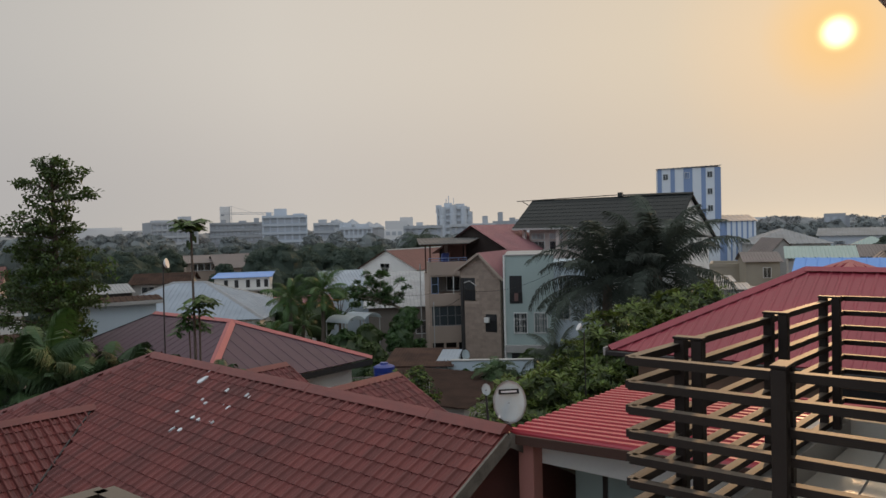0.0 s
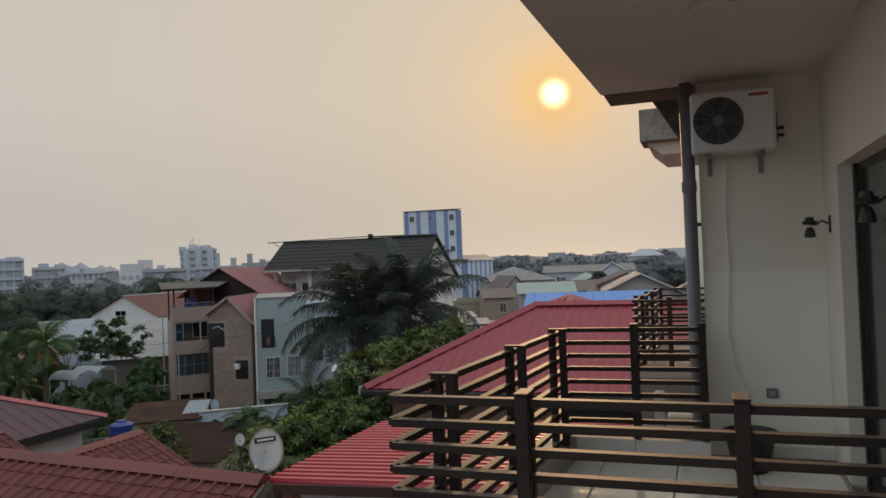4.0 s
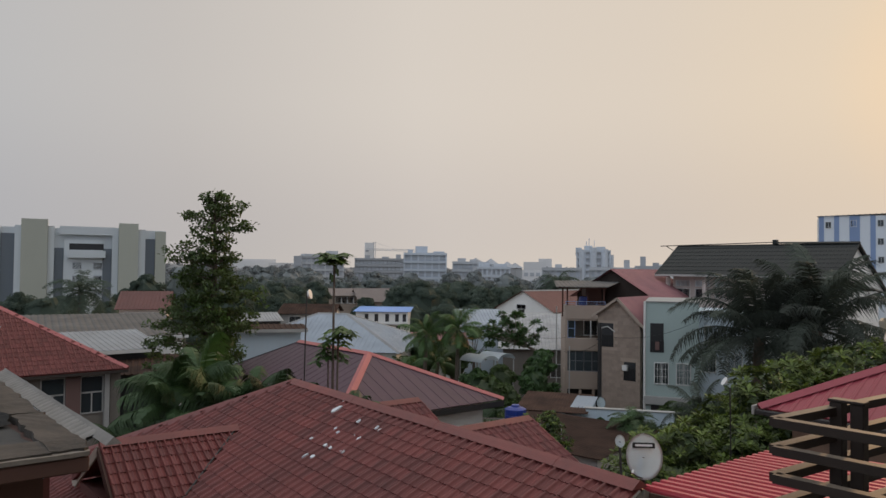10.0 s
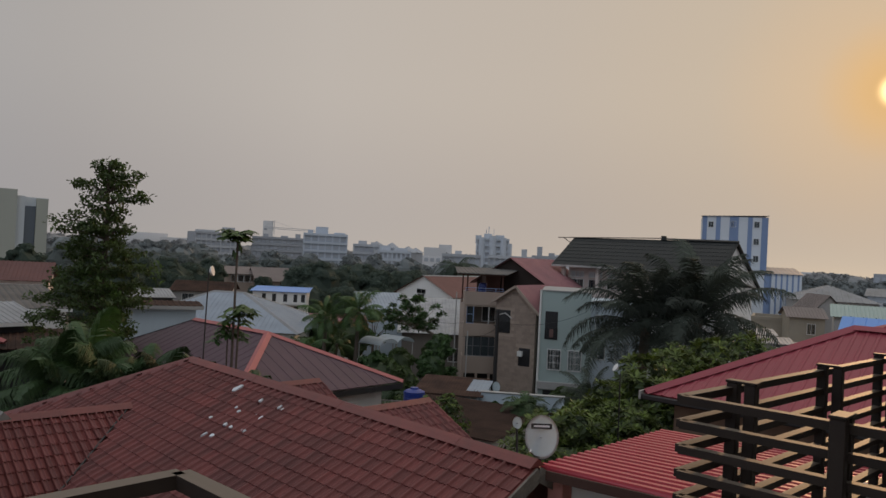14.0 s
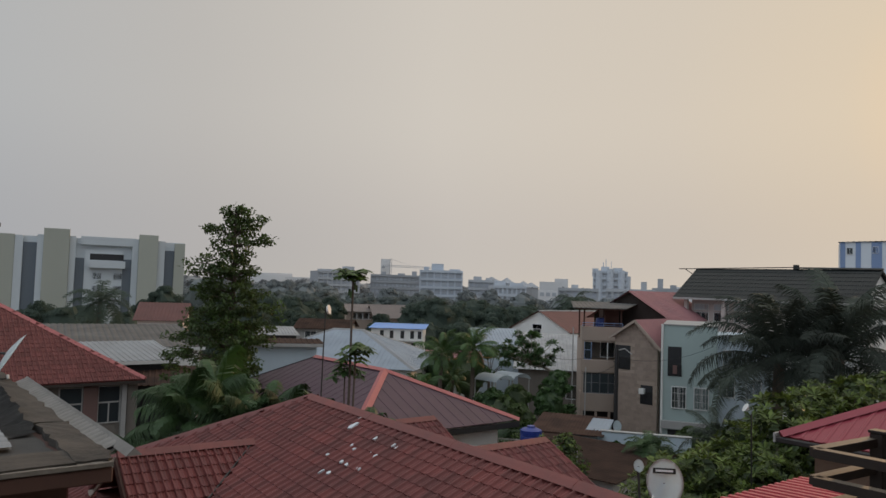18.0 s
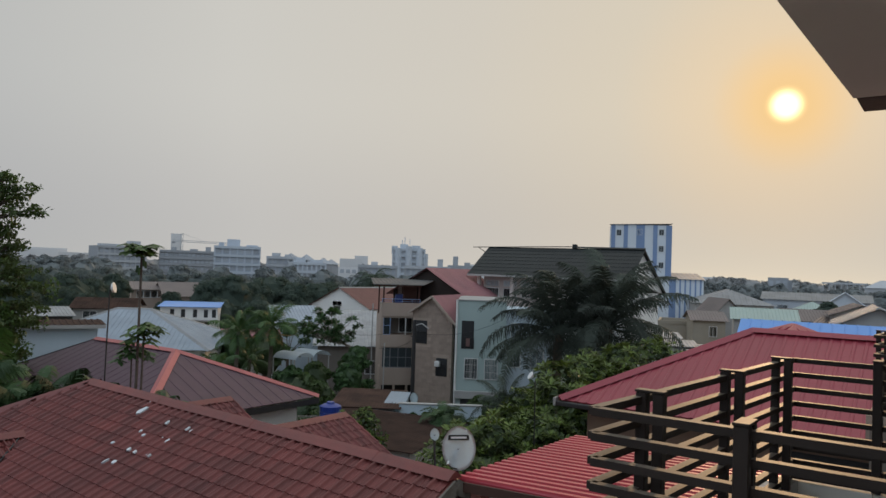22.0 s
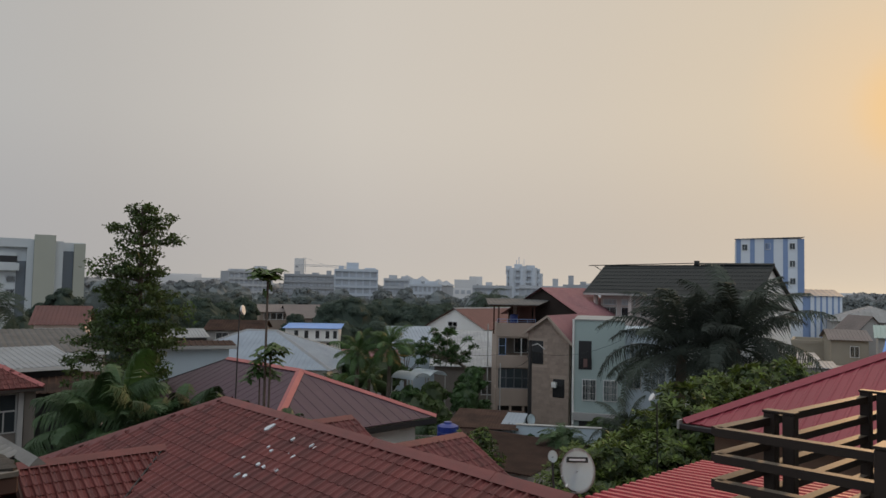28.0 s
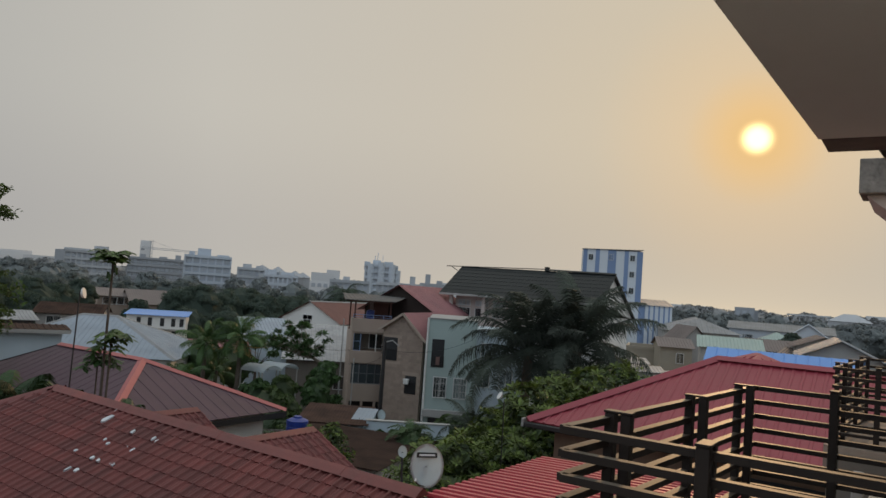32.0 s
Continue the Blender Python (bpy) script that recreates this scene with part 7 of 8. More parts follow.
def open_tree(place, facing, label):
    """Pale crooked limbs leaning to one side, each ending in a rosette of large leaves, with gaps between."""
    r = random.Random(77)
    t = thing("open_tree", Matrix.Translation(place) @ pose(0, 0, 0, 0, 0, facing), label, "tree", "trees between the houses")
    bm = bmesh.new()
    verts, faces = [], []
    fork = Vector((-1.5, 0.2, 6.6))
    tube(bm, [(0.35, 0, 0), (0.3, 0, 4.6), (0.0, 0, 5.9), (-0.7, 0.1, 6.25), fork], [0.16, 0.14, 0.11, 0.09, 0.075], 8)
    for k in range(46):
        a, q = r.uniform(0, math.tau), math.sqrt(r.random())
        e = Vector((-1.55 + math.cos(a) * q * 2.25, math.sin(a) * q * 1.6, 6.2 + 2.4 * r.random() * (1 - 0.55 * q * q) + 0.1))
        s_ = fork if k % 3 else Vector((-0.7, 0.1, 6.25))
        tube(bm, [s_, s_.lerp(e, 0.5) + Vector((0, 0, -0.12)), e], [0.045, 0.03, 0.014], 5, False)
        tufts(verts, faces, e, (0.18, 0.18, 0.14), 4, 0.42, r)
    part("trunk", bm, mat("pale_bark", (0.30, 0.26, 0.21), (0.17, 0.14, 0.11), rough=0.95, scale=3, mix=0.8, bump=0.3, rnd=0), t, "pale leaning trunk")
    ob = new("crown", raw_mesh("crown", verts, faces, LEAF))
    ob.parent = t


open_tree(polar(42.6, 50), 44.5, "open garden tree with pale leaning limbs and leaf rosettes")

# ---- broad trees between and behind the houses ----
for i, (az, d, top, rad) in enumerate(((53.4, 98, 9.5, 3.6), (52.0, 96, 10.3, 3.6), (50.4, 100, 9.8, 4.0), (48.8, 104, 10.6, 4.0), (47.2, 100, 9.6, 3.8), (45.6, 102, 9.8, 3.6), (44.6, 106, 9.4, 3.2), (49.8, 90, 7.8, 3.0), (52.8, 90, 7.6, 3.0), (47.9, 88, 7.4, 3.0), (46.4, 90, 7.4, 2.6),
        (64.7, 92, 10.5, 3.8), (63.0, 96, 9.8, 3.6), (61.5, 100, 9.3, 3.4), (66.4, 88, 9.6, 3.6), (60.0, 106, 9.6, 2.6), (68.2, 92, 9.2, 3.2), (62.3, 88, 8.2, 2.6), (56.2, 98, 7.7, 1.9), (55.2, 101, 6.6, 1.6), (65.6, 78, 7.2, 2.4), (68.0, 76, 7.6, 2.6),
        (80.4, 88, 8.7, 2.8), (78.7, 86, 8.7, 3.0), (77.6, 90, 8.3, 2.4), (72.3, 92, 10.6, 2.4), (73.6, 92, 9.0, 1.8), (74.8, 86, 7.8, 1.8), (84, 84, 8.6, 4.0), (41.9, 104, 9.6, 3.0), (40.2, 108, 9.2, 3.0))):
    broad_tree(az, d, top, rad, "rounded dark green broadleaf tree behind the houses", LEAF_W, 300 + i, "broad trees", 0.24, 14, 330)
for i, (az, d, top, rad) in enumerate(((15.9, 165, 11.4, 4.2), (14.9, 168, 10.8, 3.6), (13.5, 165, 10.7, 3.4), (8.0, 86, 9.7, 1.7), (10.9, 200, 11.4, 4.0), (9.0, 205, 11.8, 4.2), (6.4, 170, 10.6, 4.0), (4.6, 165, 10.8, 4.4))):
    broad_tree(az, d, top, rad, "tree among the far roofs with haze in its colour", LEAF_W if d < 100 else LEAF_F, 340 + i, "broad trees", 0.26 if d < 100 else 0.5, 12, 200)


def woods(name, rows, label, seed, material):
    """rows: bearing from, to, distance, tree height, count, leaf size"""
    r = random.Random(seed)
    verts, faces = [], []
    for a0_, a1_, d, h, n, size in rows:
        for i in range(n):
            az = a0_ + (a1_ - a0_) * (i + r.random()) / n
            top = h * r.uniform(0.8, 1.06)
            rad = d * 0.02 * r.uniform(0.7, 1.25) + 1.0
            c = polar(az, d * r.uniform(0.92, 1.08))
            crown_into(verts, faces, (c.x, c.y, top), rad, min(top, rad * 2.2), 9, 130, size * 0.5, r)
    return tagged(new(name, raw_mesh(name, verts, faces, material)), label, "trees", "", "stuff")


# each belt's haze is in its leaf colour
woods("near_woods", [(53, 62, 150, 9.8, 12, 0.9), (43, 54, 135, 9.2, 16, 0.9), (62, 71, 140, 10.6, 14, 0.9), (70, 86, 128, 8.6, 14, 0.9), (36, 43, 140, 9.4, 9, 0.9)], "belt of trees behind the houses, greyed for haze", 1, LEAF_M)
woods("far_woods", [(36, 75, 195, 10.8, 40, 1.3), (-8, 12, 225, 11.0, 22, 1.4), (12, 19, 235, 10.6, 8, 1.4), (-6, 8, 185, 10.4, 12, 1.2), (19, 36, 165, 9.0, 16, 1.2), (60, 70, 250, 12.6, 14, 1.5), (76, 100, 190, 10, 14, 1.3)], "belt of distant trees with haze in their colour", 2, LEAF_F)
woods("horizon_woods", [(-14, 20, 420, 13.0, 44, 2.6), (20, 104, 560, 14.0, 84, 3.0)], "woods along the horizon, paled for haze", 4, LEAF_H)

# ---- things on the balcony ----
def disc(bm, c, ax, r, n=24, t=0.01):
    c, ax = Vector(c), Vector(ax).normalized()
    a = [bm.verts.new(p) for p in ring(c, ax, r, n)]
    b = [bm.verts.new(p) for p in ring(c + ax * t, ax, r, n)]
    bm.faces.new(a[::-1])
    bm.faces.new(b)
    for k in range(n):
        bm.faces.new((a[k], a[(k + 1) % n], b[(k + 1) % n], b[k]))
    return bm


# floor tiles
bm = bmesh.new()
box(bm, -0.294, 0.294, -0.294, 0.294, -0.010, 0.0, 0.003)
me = finish(bm, "tile", TILE_FLOOR)
floor_ob = bpy.data.objects["balcony_floor"]
for i in range(4):
    for j in range(18):
        x, y = -1.16 + i * 0.6, -3.6 + j * 0.6
        if x + 0.3 > FACE_X + 0.1 or y > 6.3:
            continue
        ob = new("tile", me)
        ob.parent = floor_ob
        ob.location = (x, y, FLOOR)
solid("baseboard", boxes(*[(-1.2 + k * 0.602, min(-0.602 + k * 0.602, 0.0), 6.24, 6.36, FLOOR + 0.001, KERB - 0.012) for k in range(2)], (0.004, FACE_X - 0.004, 6.60, 6.65, FLOOR + 0.001, FLOOR + 0.1), bevel=0.004), TILE_KERB, "pale tiled upstand along the balcony end", "baseboard")
bm = bmesh.new()
bar(bm, (A[0], A[1] - 0.06, (FLOOR + KERB) / 2), (B_[0], B_[1] - 0.04, (FLOOR + KERB) / 2), 0.13, KERB - FLOOR - 0.004)
box(bm, -1.36, FACE_X - 0.01, 3.03, 3.15, FLOOR + 0.001, KERB - 0.004)
box(bm, -1.78, FACE_X - 0.01, 0.77, 0.89, FLOOR + 0.001, KERB - 0.004)
box(bm, -1.78, -1.66, -3.9, 0.765, FLOOR - 0.2, KERB - 0.004)
solid("kerb", bm, CONC_PALE, "pale concrete upstand under the balcony railings", "kerb")

ac = thing("air_conditioner", Vector((0.28, 6.5, 12.35)), "cream outdoor air conditioner unit on wall brackets, weathered", "air conditioner")
part("case", boxes((-0.33, 0.33, -0.15, 0.13, 0, 0.51), bevel=0.02), WHITE, ac)
bm = bmesh.new()
disc(bm, (-0.11, -0.152, 0.26), (0, -1, 0), 0.195, 40, 0.004)
part("fan_opening", bm, FAN_GREY, ac)
bm = bmesh.new()
for k in range(8):
    r_ = 0.03 + 0.024 * k
    pts = [p for p in ring(Vector((-0.11, -0.162, 0.26)), Vector((0, -1, 0)), r_, 28)]
    tube(bm, pts + [pts[0]], 0.0022, 4, False)
for k in range(14):
    a = k * math.tau / 14
    tube(bm, [(-0.11 + 0.03 * math.cos(a), -0.164, 0.26 + 0.03 * math.sin(a)), (-0.11 + 0.2 * math.cos(a + 0.25), -0.164, 0.26 + 0.2 * math.sin(a + 0.25))], 0.0022, 4, False)
part("grille", bm, PVC, ac)
bm = bmesh.new()
disc(bm, (-0.11, -0.163, 0.26), (0, -1, 0), 0.042, 24, 0.008)
part("hub", bm, PVC, ac)
for k in range(5):
    bm = bmesh.new()
    a = k * math.tau / 5
    c, s = math.cos(a), math.sin(a)
    quad(bm, (-0.11 + 0.04 * c, -0.158, 0.26 + 0.04 * s), (-0.11 + 0.18 * math.cos(a + 0.15), -0.158, 0.26 + 0.18 * math.sin(a + 0.15)), (-0.11 + 0.17 * math.cos(a + 0.8), -0.157, 0.26 + 0.17 * math.sin(a + 0.8)), (-0.11 + 0.04 * math.cos(a + 0.9), -0.157, 0.26 + 0.04 * math.sin(a + 0.9)))
    part("fan_blade", bm, BLACK, ac)
part("maker_mark", boxes((0.13, 0.28, -0.153, -0.150, 0.44, 0.465)), RED_MARK, ac, "small red mark")
part("valve_cover", boxes((0.331, 0.345, -0.06, 0.06, 0.06, 0.3), bevel=0.004), BLACK, ac)
for z in (0.12, 0.18):
    part("valve", tube(bmesh.new(), [(0.345, 0.0, z), (0.40, 0.0, z)], 0.014, 8), BLACK, ac)
for x in (-0.19, 0.22):
    part("bracket", boxes((x - 0.018, x + 0.018, -0.14, 0.159, -0.05, -0.002), (x - 0.018, x + 0.018, 0.125, 0.159, -0.17, -0.051), bevel=0.003), PLANK, ac, "galvanised steel wall bracket")
hose = thing("drain_hose", Vector((0.2, 6.65, 10.3)), "cream drain hose hanging down the cream wall", "hose")
part("hose_body", tube(bmesh.new(), [(0.02, -0.02, 2.0), (0.0, -0.018, 1.6), (0.01, -0.018, 1.1), (-0.01, -0.018, 0.75), (-0.02, -0.02, 0.5), (0.03, -0.018, 0.2), (0.08, -0.018, 0.08), (0.13, -0.02, 0.03)], 0.009, 8), CREAM_LOW, hose)
pipe = thing("downpipe", Vector((-0.085, 6.58, 6)), "grey plastic rainwater downpipe beside the balcony end wall", "pipe")
part("pipe_body", tube(bmesh.new(), [(0, 0, 0), (0, 0, 7.0)], 0.056, 18), PVC, pipe, "", True)
for z in (6.05, 4.2):
    part("pipe_collar", tube(bmesh.new(), [(0, 0, z), (0, 0, z + 0.09)], 0.063, 18), PVC, pipe)
    part("pipe_clip", boxes((-0.01, 0.085, 0.02, 0.075, z - 0.3, z - 0.27)), BLACK, pipe)
sock = thing("wall_socket", Vector((0.51, 6.655, 10.30)), "grey outdoor wall socket", "socket")
part("socket_plate", boxes((-0.045, 0.045, -0.03, 0.004, -0.04, 0.04), bevel=0.006), PVC, sock)
part("socket_face", boxes((-0.026, 0.026, -0.035, -0.03, -0.024, 0.024), bevel=0.003), CONC_PALE, sock)
pot = thing("plant_pot", Vector((0.30, 6.2, FLOOR)), "empty black plastic plant pot on the tiled floor", "pot")
bm = bmesh.new()
prof = [(0.0, 0.0), (0.13, 0.0), (0.19, 0.27), (0.215, 0.275), (0.215, 0.315), (0.195, 0.315), (0.175, 0.27), (0.12, 0.03), (0, 0.03)]
rings = []
for r_, z in prof:
    rings.append([bm.verts.new((math.cos(k * math.tau / 20) * r_, math.sin(k * math.tau / 20) * r_, z)) for k in range(20)] if r_ else None)
for a, b in zip(rings[1:], rings[2:-1]):
    for k in range(20):
        bm.faces.new((a[k], a[(k + 1) % 20], b[(k + 1) % 20], b[k]))
bm.faces.new(rings[1][::-1])
bm.faces.new(rings[-2])
part("pot_body", bm, BLACK, pot)
drain = thing("floor_drain", Vector((-0.2, 6.238, FLOOR + 0.03)), "small dark drain opening in the tiled upstand", "drain")
part("drain_hole", boxes((-0.025, 0.025, -0.012, 0.0, 0.0, 0.05)), DARK, drain)


def wall_lamp(m, label):
    l = thing("wall_lamp", m, label, "lamp", "wall lamps")
    part("back_plate", boxes((-0.012, 0.0, -0.03, 0.03, -0.07, 0.07), bevel=0.004), FRAME_B, l)
    part("arm", tube(bmesh.new(), [(-0.01, 0, 0), (-0.06, 0, 0.03), (-0.10, 0, 0.0), (-0.15, 0, 0.0)], 0.008, 8), FRAME_B, l)
    bm = bmesh.new()
    tube(bm, [(-0.15, 0, 0.06), (-0.15, 0, 0.03), (-0.15, 0, 0.028), (-0.15, 0, 0.0)], [0.03, 0.036, 0.058, 0.05], 12)
    part("cap", bm, BLACK, l)
    bm = bmesh.new()
    tube(bm, [(-0.15, 0, -0.02), (-0.15, 0, -0.05), (-0.15, 0, -0.10), (-0.15, 0, -0.105)], [0.02, 0.035, 0.045, 0.02], 12)
    part("shade", bm, BLACK, l)
    return l


wall_lamp(Matrix.Translation((FACE_X, 6.36, 11.71)), "black wrought wall lantern on a short arm")
wall_lamp(Matrix.Translation((FACE_X, 4.15, 11.75)), "black wall lantern on the facade beside the door")
door = thing("sliding_door", Vector((1.12, 4.9, FLOOR)), "dark bronze sliding glass balcony door", "door")
for y0 in (-1.0, -0.02):
    leaf = new("door_leaf")
    leaf.parent = door
    leaf.location = (0.03 if y0 < -0.5 else 0.0, y0, 0)
    part("leaf_frame", boxes((-0.02, 0.02, 0, 0.07, 0, 2.4), (-0.02, 0.02, 0.95, 1.02, 0, 2.4), (-0.02, 0.02, 0.07, 0.95, 0, 0.08), (-0.02, 0.02, 0.07, 0.95, 2.32, 2.4)), FRAME_B, leaf)
    part("pane", boxes((-0.005, 0.005, 0.07, 0.95, 0.08, 2.32)), GLASS_D, leaf)
part("door_track", boxes((-0.05, 0.07, -1.0, 1.05, -0.01, 0.015), (-0.05, 0.07, -1.0, 1.05, 2.4, 2.45)), FRAME_B, door)
part("jamb", boxes((-0.05, 0.07, 1.0, 1.06, 0.015, 2.4)), FRAME_B, door)
screen = thing("glazed_screen", Vector((0.90, 3.55, FLOOR)), "dark bronze glazed door frame standing at the balcony edge", "door frame")
part("post", boxes((-0.05, 0.05, -0.07, 0.0, 0, 3.09)), FRAME_B, screen)
part("post", boxes((-0.05, 0.05, -1.2, -1.13, 0, 3.09)), FRAME_B, screen)
part("transom", boxes((-0.055, 0.055, -1.129, -0.071, 2.2, 2.29)), FRAME_B, screen)
part("sill", boxes((-0.05, 0.05, -1.129, -0.071, 0.0, 0.1)), FRAME_B, screen)
part("pane", boxes((-0.006, 0.006, -1.12, -0.08, 0.1, 2.2)), GLASS_D, screen)
cl = thing("ceiling_lamp", Vector((0.13, 4.49, CEIL_Z - 0.001)), "round flush white ceiling lamp, unlit", "lamp")
bm = bmesh.new()
tube(bm, [(0, 0, 0), (0, 0, -0.03), (0, 0, -0.045)], [0.14, 0.135, 0.08], 24)
part("diffuser", bm, WHITE, cl)
# farther balcony
solid("wall_far", boxes((-0.1, 4.0, 13.4, 13.6, 0, 13.4)), CREAM, "cream end wall of the farther balcony", "wall")
solid("balcony_floor_far", boxes((-1.0, 0.97, 9.9, 13.39, FLOOR - 0.3, FLOOR + 0.2)), BEIGE, "slab of the farther balcony", "floor")
solid("wall_far_facade", boxes((0.97, 1.3, 7.01, 13.39, 0, 13.4)), CREAM, "cream facade by the farther balcony", "wall")
solid("wall_recess", boxes((-0.95, 0.96, 7.2, 9.85, 0, 9.35)), STAINED, "stained lower roof between the balconies", "wall")
solid("baseboard_far", boxes((-0.95, 0.96, 9.80, 9.895, 9.36, 9.88)), TAUPE, "dim brown plinth under the farther balcony", "wall")
part("plinth_block", boxes((-0.42, -0.16, 7.85, 8.3, 9.36, 9.83), bevel=0.02), TRIM_CREAM, tagged(new("concrete_plinth"), "low pale flaking concrete plinth", "plinth"))
part("plinth_post", boxes((-0.64, -0.52, 9.1, 9.3, 9.36, 9.82), bevel=0.015), CONC_PALE, tagged(new("concrete_stub"), "short pale concrete stub on the roof", "stub"))
slab = thing("roof_beam", Vector((-0.3, 8.7, 12.8)), "stained concrete gutter box at the building's edge", "beam")
part("beam_body", boxes((-0.35, 0.4, 0.0, 0.6, 0.04, 0.42), bevel=0.01), STAINED, slab)
bm = boxes((-0.28, 0.4, 0.1, 1.5, -0.12, 0.039), bevel=0.01)
for v_ in bm.verts:
    if v_.co.z < -0.05 and v_.co.x < 0:
        v_.co.x += 0.16
part("beam_foot", bm, PLASTER_PINK, slab, "flaking pinkish underside")
bm = bmesh.new()
v = [bm.verts.new(p) for y in (-1.4, -1.28) for p in ((-0.15, y, 0.3), (0.3, y, 0.3), (0.3, y, -0.15), (0.12, y, -0.15))]
for f in ((0, 1, 2, 3), (7, 6, 5, 4), (0, 4, 5, 1), (1, 5, 6, 2), (2, 6, 7, 3), (3, 7, 4, 0)):
    bm.faces.new([v[i] for i in f])
part("bracket", bm, CONCRETE, slab)

# ---- dishes, masts, tank ----
def dish_thing(m, r, label, mark=False, foot=0.6, lens=1.25):
    d = thing("satellite_dish", m, label, "satellite dish", "dishes")
    bm = bmesh.new()
    rows = []
    for i in range(1, 7):
        q = i / 6
        rows.append([bm.verts.new((math.cos(k * math.tau / 32) * r * q, -0.16 * r * q * q * 1.6 + 0.25 * r, math.sin(k * math.tau / 32) * r * q * lens)) for k in range(32)])
    hub = bm.verts.new((0, 0.25 * r, 0))
    for a, b in zip(rows, rows[1:]):
        for k in range(32):
            bm.faces.new((a[k], b[k], b[(k + 1) % 32], a[(k + 1) % 32]))
    for k in range(32):
        bm.faces.new((hub, rows[0][k], rows[0][(k + 1) % 32]))
    bmesh.ops.solidify(bm, geom=list(bm.faces), thickness=-0.012)
    bmesh.ops.recalc_face_normals(bm, faces=bm.faces)
    part("reflector", bm, DISH, d, "", True)
    bm = bmesh.new()
    tube(bm, [(-0.1 * r, 0.08 * r, -0.93 * r * lens), (-0.5 * r, -0.3 * r, -0.85 * r * lens), (-0.75 * r, -0.5 * r, -0.7 * r * lens)], 0.02 * r + 0.004, 6)
    part("feed_arm", bm, BLACK, d)
    bm = bmesh.new()
    tube(bm, [(-0.78 * r, -0.52 * r, -0.70 * r * lens), (-0.72 * r, -0.4 * r, -0.58 * r * lens)], 0.06 * r, 10)
    part("receiver", bm, FRAME_W, d)
    bm = bmesh.new()
    tube(bm, [(0, 0.27 * r, 0), (0, 0.5 * r, -0.1 * r), (0, 0.5 * r, -r * lens - foot)], 0.025, 8)
    part("mast", bm, BLACK, d)
    if mark:
        part("name_plate", boxes((-0.165, 0.165, 0.155 * r - 0.022, 0.155 * r - 0.012, 0.12, 0.20)), INK, d, "black name plate")
        bm = bmesh.new()
        box(bm, -0.125, 0.125, 0.155 * r - 0.027, 0.155 * r - 0.0222, 0.145, 0.175)
        part("plate_bar", bm, FRAME_W, d, "white bar on the plate")
    return d


dish_thing(Matrix.Translation((-6.43, 9.43, 8.73)) @ pose(0, 0, 0, -12, 0, 46), 0.268, "large pale grey satellite dish with a black name plate", True, 0.3)
dish_thing(Matrix.Translation((-8.9, 12.18, 8.1)) @ pose(0, 0, 0, -14, 0, 52), 0.1, "small pale satellite dish among the leaves", False, 2.0)
dish_thing(Matrix.Translation((-24.4, 31.5, 4.45)) @ pose(0, 0, 0, -14, 0, 60), 0.24, "small white satellite dish over the compound wall", False, 1.5)
dish_thing(Matrix.Translation((-12.6, 1.86, 10.24)) @ pose(0, 0, 0, 30, 0, 168), 0.30, "weathered white satellite dish on the concrete roof", False, 0.0)
mast = thing("antenna_mast", Vector((-8.1, 14.95, 6)), "thin mast with a small white dish above the trees", "antenna")
part("pole", tube(bmesh.new(), [(0, 0, -3), (0.02, 0, 1.5), (0.0, 0, 3.0)], 0.016, 6), BLACK, mast)
bm = bmesh.new()
tube(bm, [(-0.04, -0.05, 3.1), (-0.08, -0.10, 3.14)], [0.02, 0.10], 14)
part("reflector", bm, FRAME_W, mast)
lampm = thing("antenna_mast", Vector((-16.42, 9.29, 8.5)), "thin dark mast with a small round white dish on the ridge", "antenna")
part("pole", tube(bmesh.new(), [(0, 0, 0), (0.02, 0.0, 1.2), (0.03, 0.02, 2.36)], 0.017, 7), BLACK, lampm)
bm = bmesh.new()
tube(bm, [(0.035, 0.03, 2.3), (0.065, 0.055, 2.3), (0.10, 0.085, 2.31)], [0.02, 0.11, 0.125], 18)
part("reflector", bm, FRAME_W, lampm)
tank = thing("water_tank", Vector((-20.2, 20.75, 5.5)), "bright blue plastic water tank on a steel stand", "water tank")
bm = bmesh.new()
tube(bm, [(0, 0, 0), (0, 0, 0.04), (0, 0, 0.28), (0, 0, 0.30), (0, 0, 0.33), (0, 0, 0.52), (0, 0, 0.58), (0, 0, 0.62)], [0.40, 0.42, 0.42, 0.405, 0.42, 0.42, 0.3, 0.16], 24)
part("tank_body", bm, PLASTIC_BLUE, tank)
part("lid", tube(bmesh.new(), [(0, 0, 0.62), (0, 0, 0.68)], [0.17, 0.15], 18), PLASTIC_BLUE, tank)
part("platform", boxes((-0.55, 0.55, -0.55, 0.55, -0.1, -0.001)), CONC_PALE, tank)
for x in (-0.5, 0.44):
    for y in (-0.5, 0.44):
        part("stand_leg", boxes((x, x + 0.06, y, y + 0.06, -5.5, -0.1)), BLACK, tank)
for x, y, w_, rz in ((-0.9, 0.0, 1.6, 40), (0.9, 0.6, 1.4, 40)):
    fr = new("stair_rail")
    fr.parent, fr.matrix_basis = tank, pose(x, y, -0.6, 0, 0, rz)
    part("handrail", boxes((-w_ / 2, w_ / 2, -0.02, 0.02, 0.55, 0.6)), CONC_PALE, fr)
    part("bottom_rail", boxes((-w_ / 2, w_ / 2, -0.02, 0.02, -0.1, -0.06)), CONC_PALE, fr)
    for k in range(13):
        part("baluster", boxes((-w_ / 2 + k * w_ / 12, -w_ / 2 + k * w_ / 12 + 0.025, -0.012, 0.012, -0.06, 0.55)), CONC_PALE, fr)
pole = thing("utility_pole", polar(37.9, 45), "dark wooden utility pole with a lamp arm and cables", "utility pole")
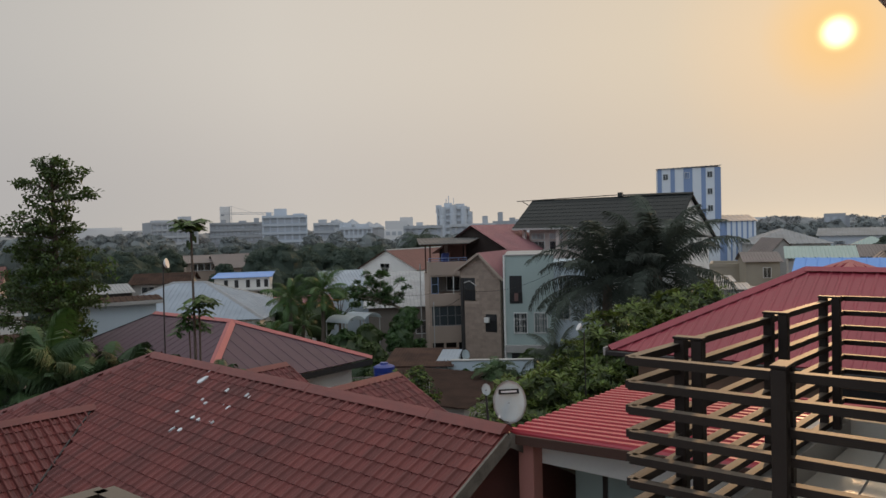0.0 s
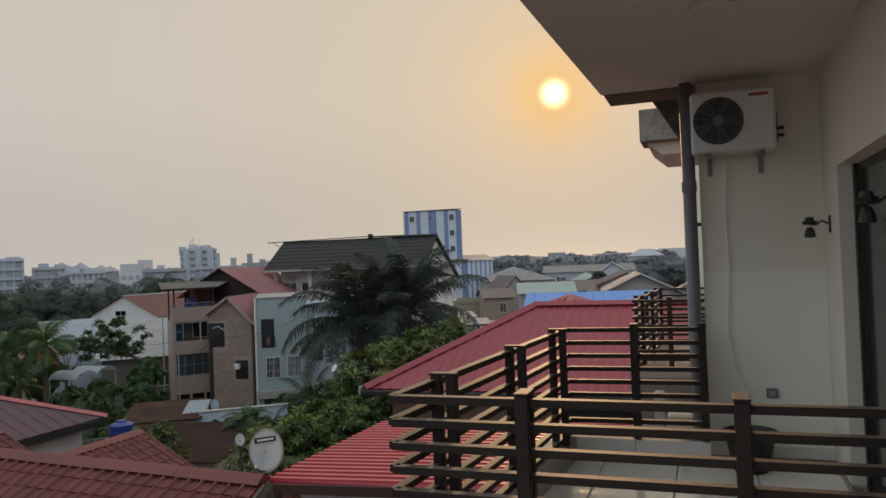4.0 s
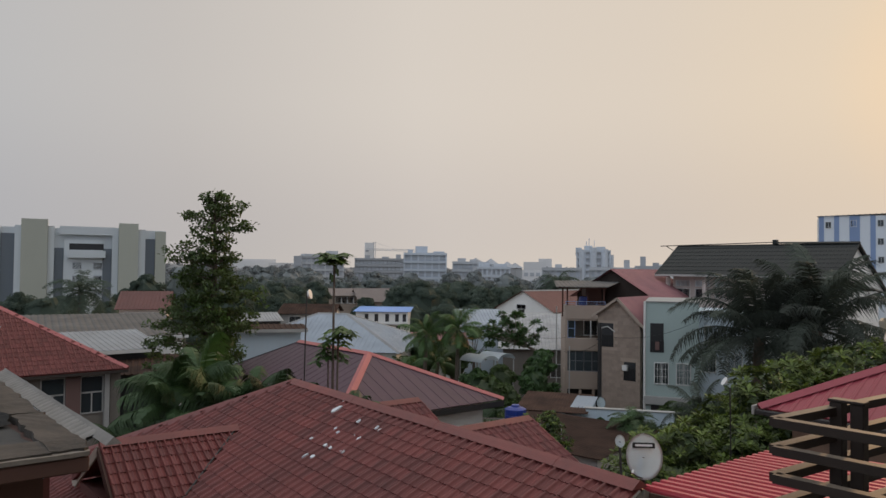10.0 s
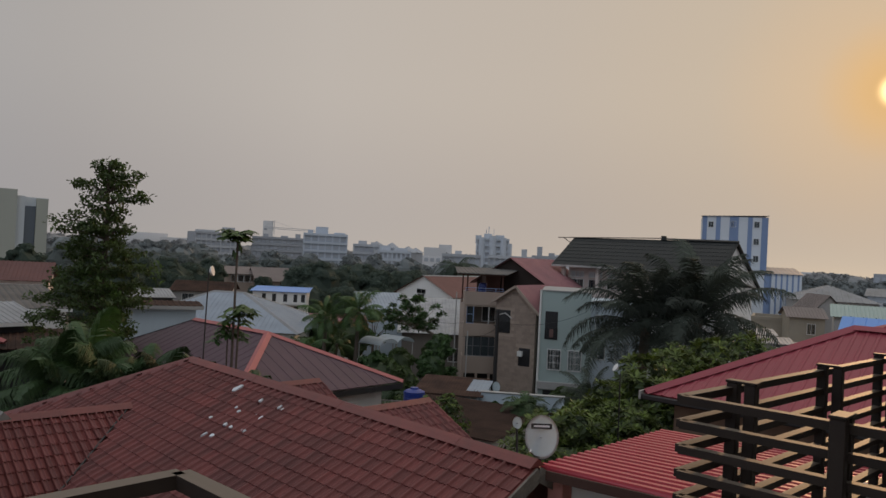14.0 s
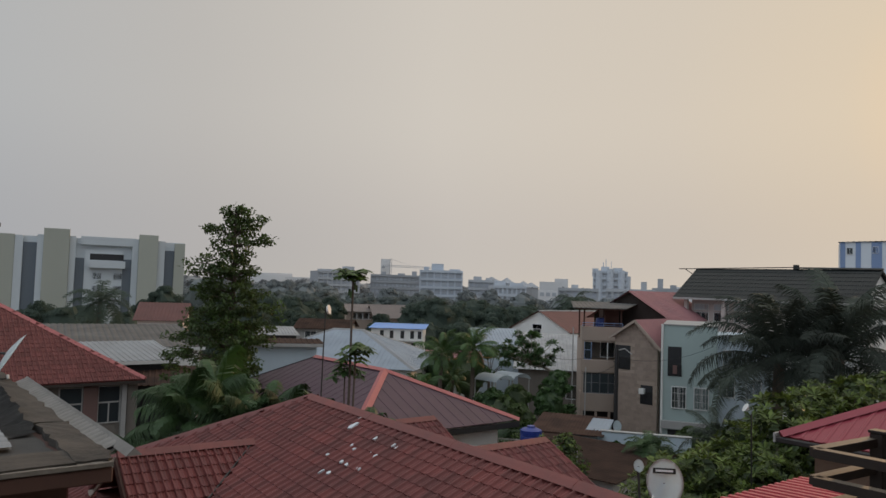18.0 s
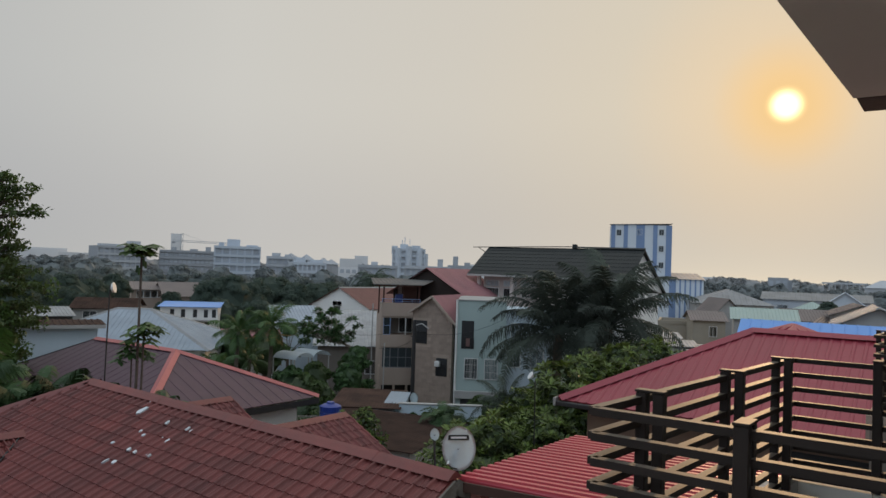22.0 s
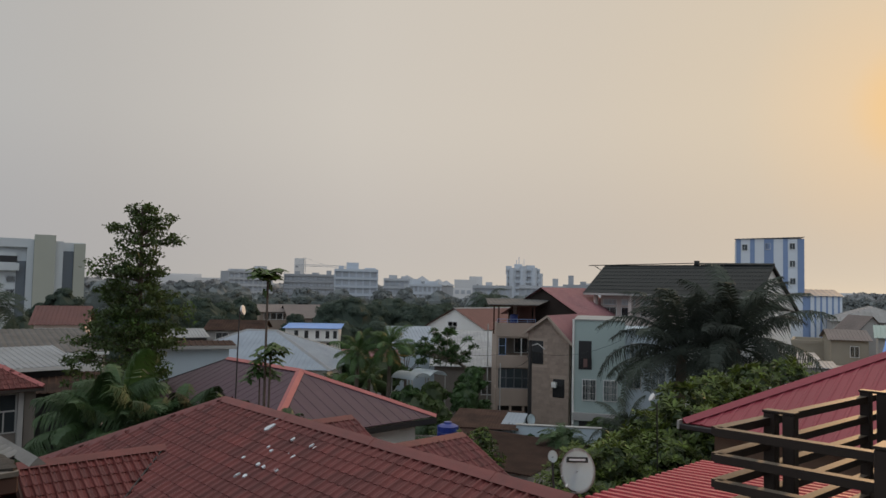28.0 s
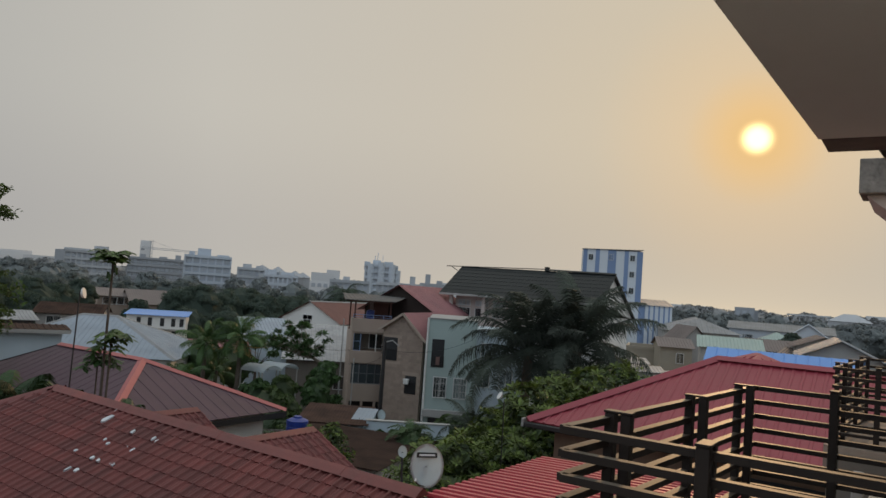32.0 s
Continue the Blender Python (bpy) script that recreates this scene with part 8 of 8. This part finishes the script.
part("pole_body", tube(bmesh.new(), [(0, 0, 0), (0, 0, 8.35)], [0.14, 0.11], 8), BLACK, pole)
part("lamp_arm", tube(bmesh.new(), [(0, 0, 8.0), (0.5, 0.1, 8.15), (0.95, 0.2, 7.85)], 0.035, 6), CONC_PALE, pole)
for dx in (-0.3, 1.0):
    part("cross_arm", tube(bmesh.new(), [(-0.25, 0, 7.4 + dx * 0.3), (0.25, 0, 7.45 + dx * 0.3)], 0.03, 5), BLACK, pole)


def cable(a, b, sag, label, r=0.012):
    c = thing("cable", Vector(a), label, "cable", "overhead cables")
    a, b = Vector(a), Vector(b)
    pts = [a.lerp(b, t / 14) - a - Vector((0, 0, 4 * sag * (t / 14) * (1 - t / 14))) for t in range(15)]
    part("wire", tube(bmesh.new(), pts, r, 4, False), BLACK, c)


P0 = polar(37.9, 45, 7.6)
cable(P0, polar(31, 47, 8.4), 0.5, "thin dark overhead cable to the mint house")
cable(P0 + Vector((0, 0, 0.3)), polar(46, 60, 7.0), 0.8, "thin dark overhead cable between the houses")
cable(P0 - Vector((0, 0, 0.4)), polar(40.6, 50, 6.0), 0.3, "thin dark cable to the flats")
for az, d, h in ((41.2, 50.5, 9.0), (40.2, 49.8, 6.4)):
    p_ = thing("steel_pole", polar(az, d), "thin grey steel pole before the flats", "pole", "steel poles")
    part("pole_body", tube(bmesh.new(), [(0, 0, 0), (0, 0, h)], 0.04, 6), CONC_PALE, p_)
# arched canopies
for az, d in ((46.3, 46), (45.0, 47.4)):
    c = thing("arched_canopy", frame_at(az, d, 48), "white arched carport canopy", "canopy", "arched canopies")
    bm = bmesh.new()
    rows = []
    for k in range(11):
        a = math.pi * (0.08 + 0.84 * k / 10)
        rows.append([bm.verts.new((-math.cos(a) * 0.85, y, 5.55 + math.sin(a) * 0.5)) for y in (0, 1.9)])
    for p_, q_ in zip(rows, rows[1:]):
        bm.faces.new((p_[0], q_[0], q_[1], p_[1]))
    bmesh.ops.solidify(bm, geom=list(bm.faces), thickness=0.04)
    part("arch", bm, TANK_WHITE, c)
    for x in (-0.78, 0.78):
        for y in (0.1, 1.85):
            part("post", boxes((x - 0.03, x + 0.03, y, y + 0.06, 0, 5.68)), CONC_PALE, c)
drum = thing("plastic_drum", polar(39.15, 53.0, 8.95), "dark blue plastic drum on the roof terrace", "drum")
part("drum_body", tube(bmesh.new(), [(0, 0, 0), (0, 0, 0.3), (0, 0, 0.62), (0, 0, 0.68)], [0.34, 0.36, 0.32, 0.2], 16), PLASTIC_BLUE, drum)
part("stand", boxes((-0.4, 0.4, -0.4, 0.4, -0.8, -0.001)), CONC_PALE, drum)

# sealing patches on the tiled roof
nrm = RE.cross(RD + Vector((0, 0, -FALL))).normalized()
nrm = nrm if nrm.z > 0 else -nrm
sl = (RD + Vector((0, 0, -FALL))).normalized()
SEAL = mat("sealing_foil", (0.62, 0.66, 0.7), (0.5, 0.54, 0.58), rough=0.5, scale=4, mix=0.4, rnd=0.1)
for u_, d_, w_, l_, tw in ((2.88, 0.12, 0.09, 0.30, 6), (2.98, 0.40, 0.20, 0.46, 4), (4.09, 0.49, 0.14, 0.17, 20), (4.79, 0.49, 0.13, 0.15, -10), (4.97, 0.52, 0.10, 0.13, 10), (3.76, 0.82, 0.12, 0.10, 0), (3.97, 0.88, 0.10, 0.12, 30), (4.74, 0.84, 0.13, 0.14, 15), (3.50, 1.22, 0.13, 0.11, -20), (4.12, 1.23, 0.13, 0.12, 10), (4.34, 1.24, 0.13, 0.11, 25), (4.77, 1.22, 0.15, 0.15, 0), (3.98, 1.58, 0.08, 0.20, 8), (4.21, 1.54, 0.14, 0.14, 30), (4.53, 0.80, 0.05, 0.12, 10)):
    bm = bmesh.new()
    s_, c_ = math.sin(radians(tw)), math.cos(radians(tw))
    o_ = R0 + RE * u_ + RD * d_ + Vector((0, 0, -FALL * d_)) + nrm * 0.075 - TO
    e1, e2 = RE * c_ + sl * s_, sl * c_ - RE * s_
    n_ = 5
    top = [o_ + e1 * math.cos(k * math.tau / n_ + 0.4) * w_ * 0.38 * RNG.uniform(0.6, 1.2) + e2 * math.sin(k * math.tau / n_ + 0.4) * l_ * 0.40 * RNG.uniform(0.6, 1.2) for k in range(n_)]
    a_ = [bm.verts.new(p) for p in top]
    b_ = [bm.verts.new(p - nrm * 0.03) for p in top]
    bm.faces.new(a_)
    for k in range(n_):
        bm.faces.new((a_[k], b_[k], b_[(k + 1) % n_], a_[(k + 1) % n_]))
    part("patch", bm, SEAL, tile_house, "white sealing patch")
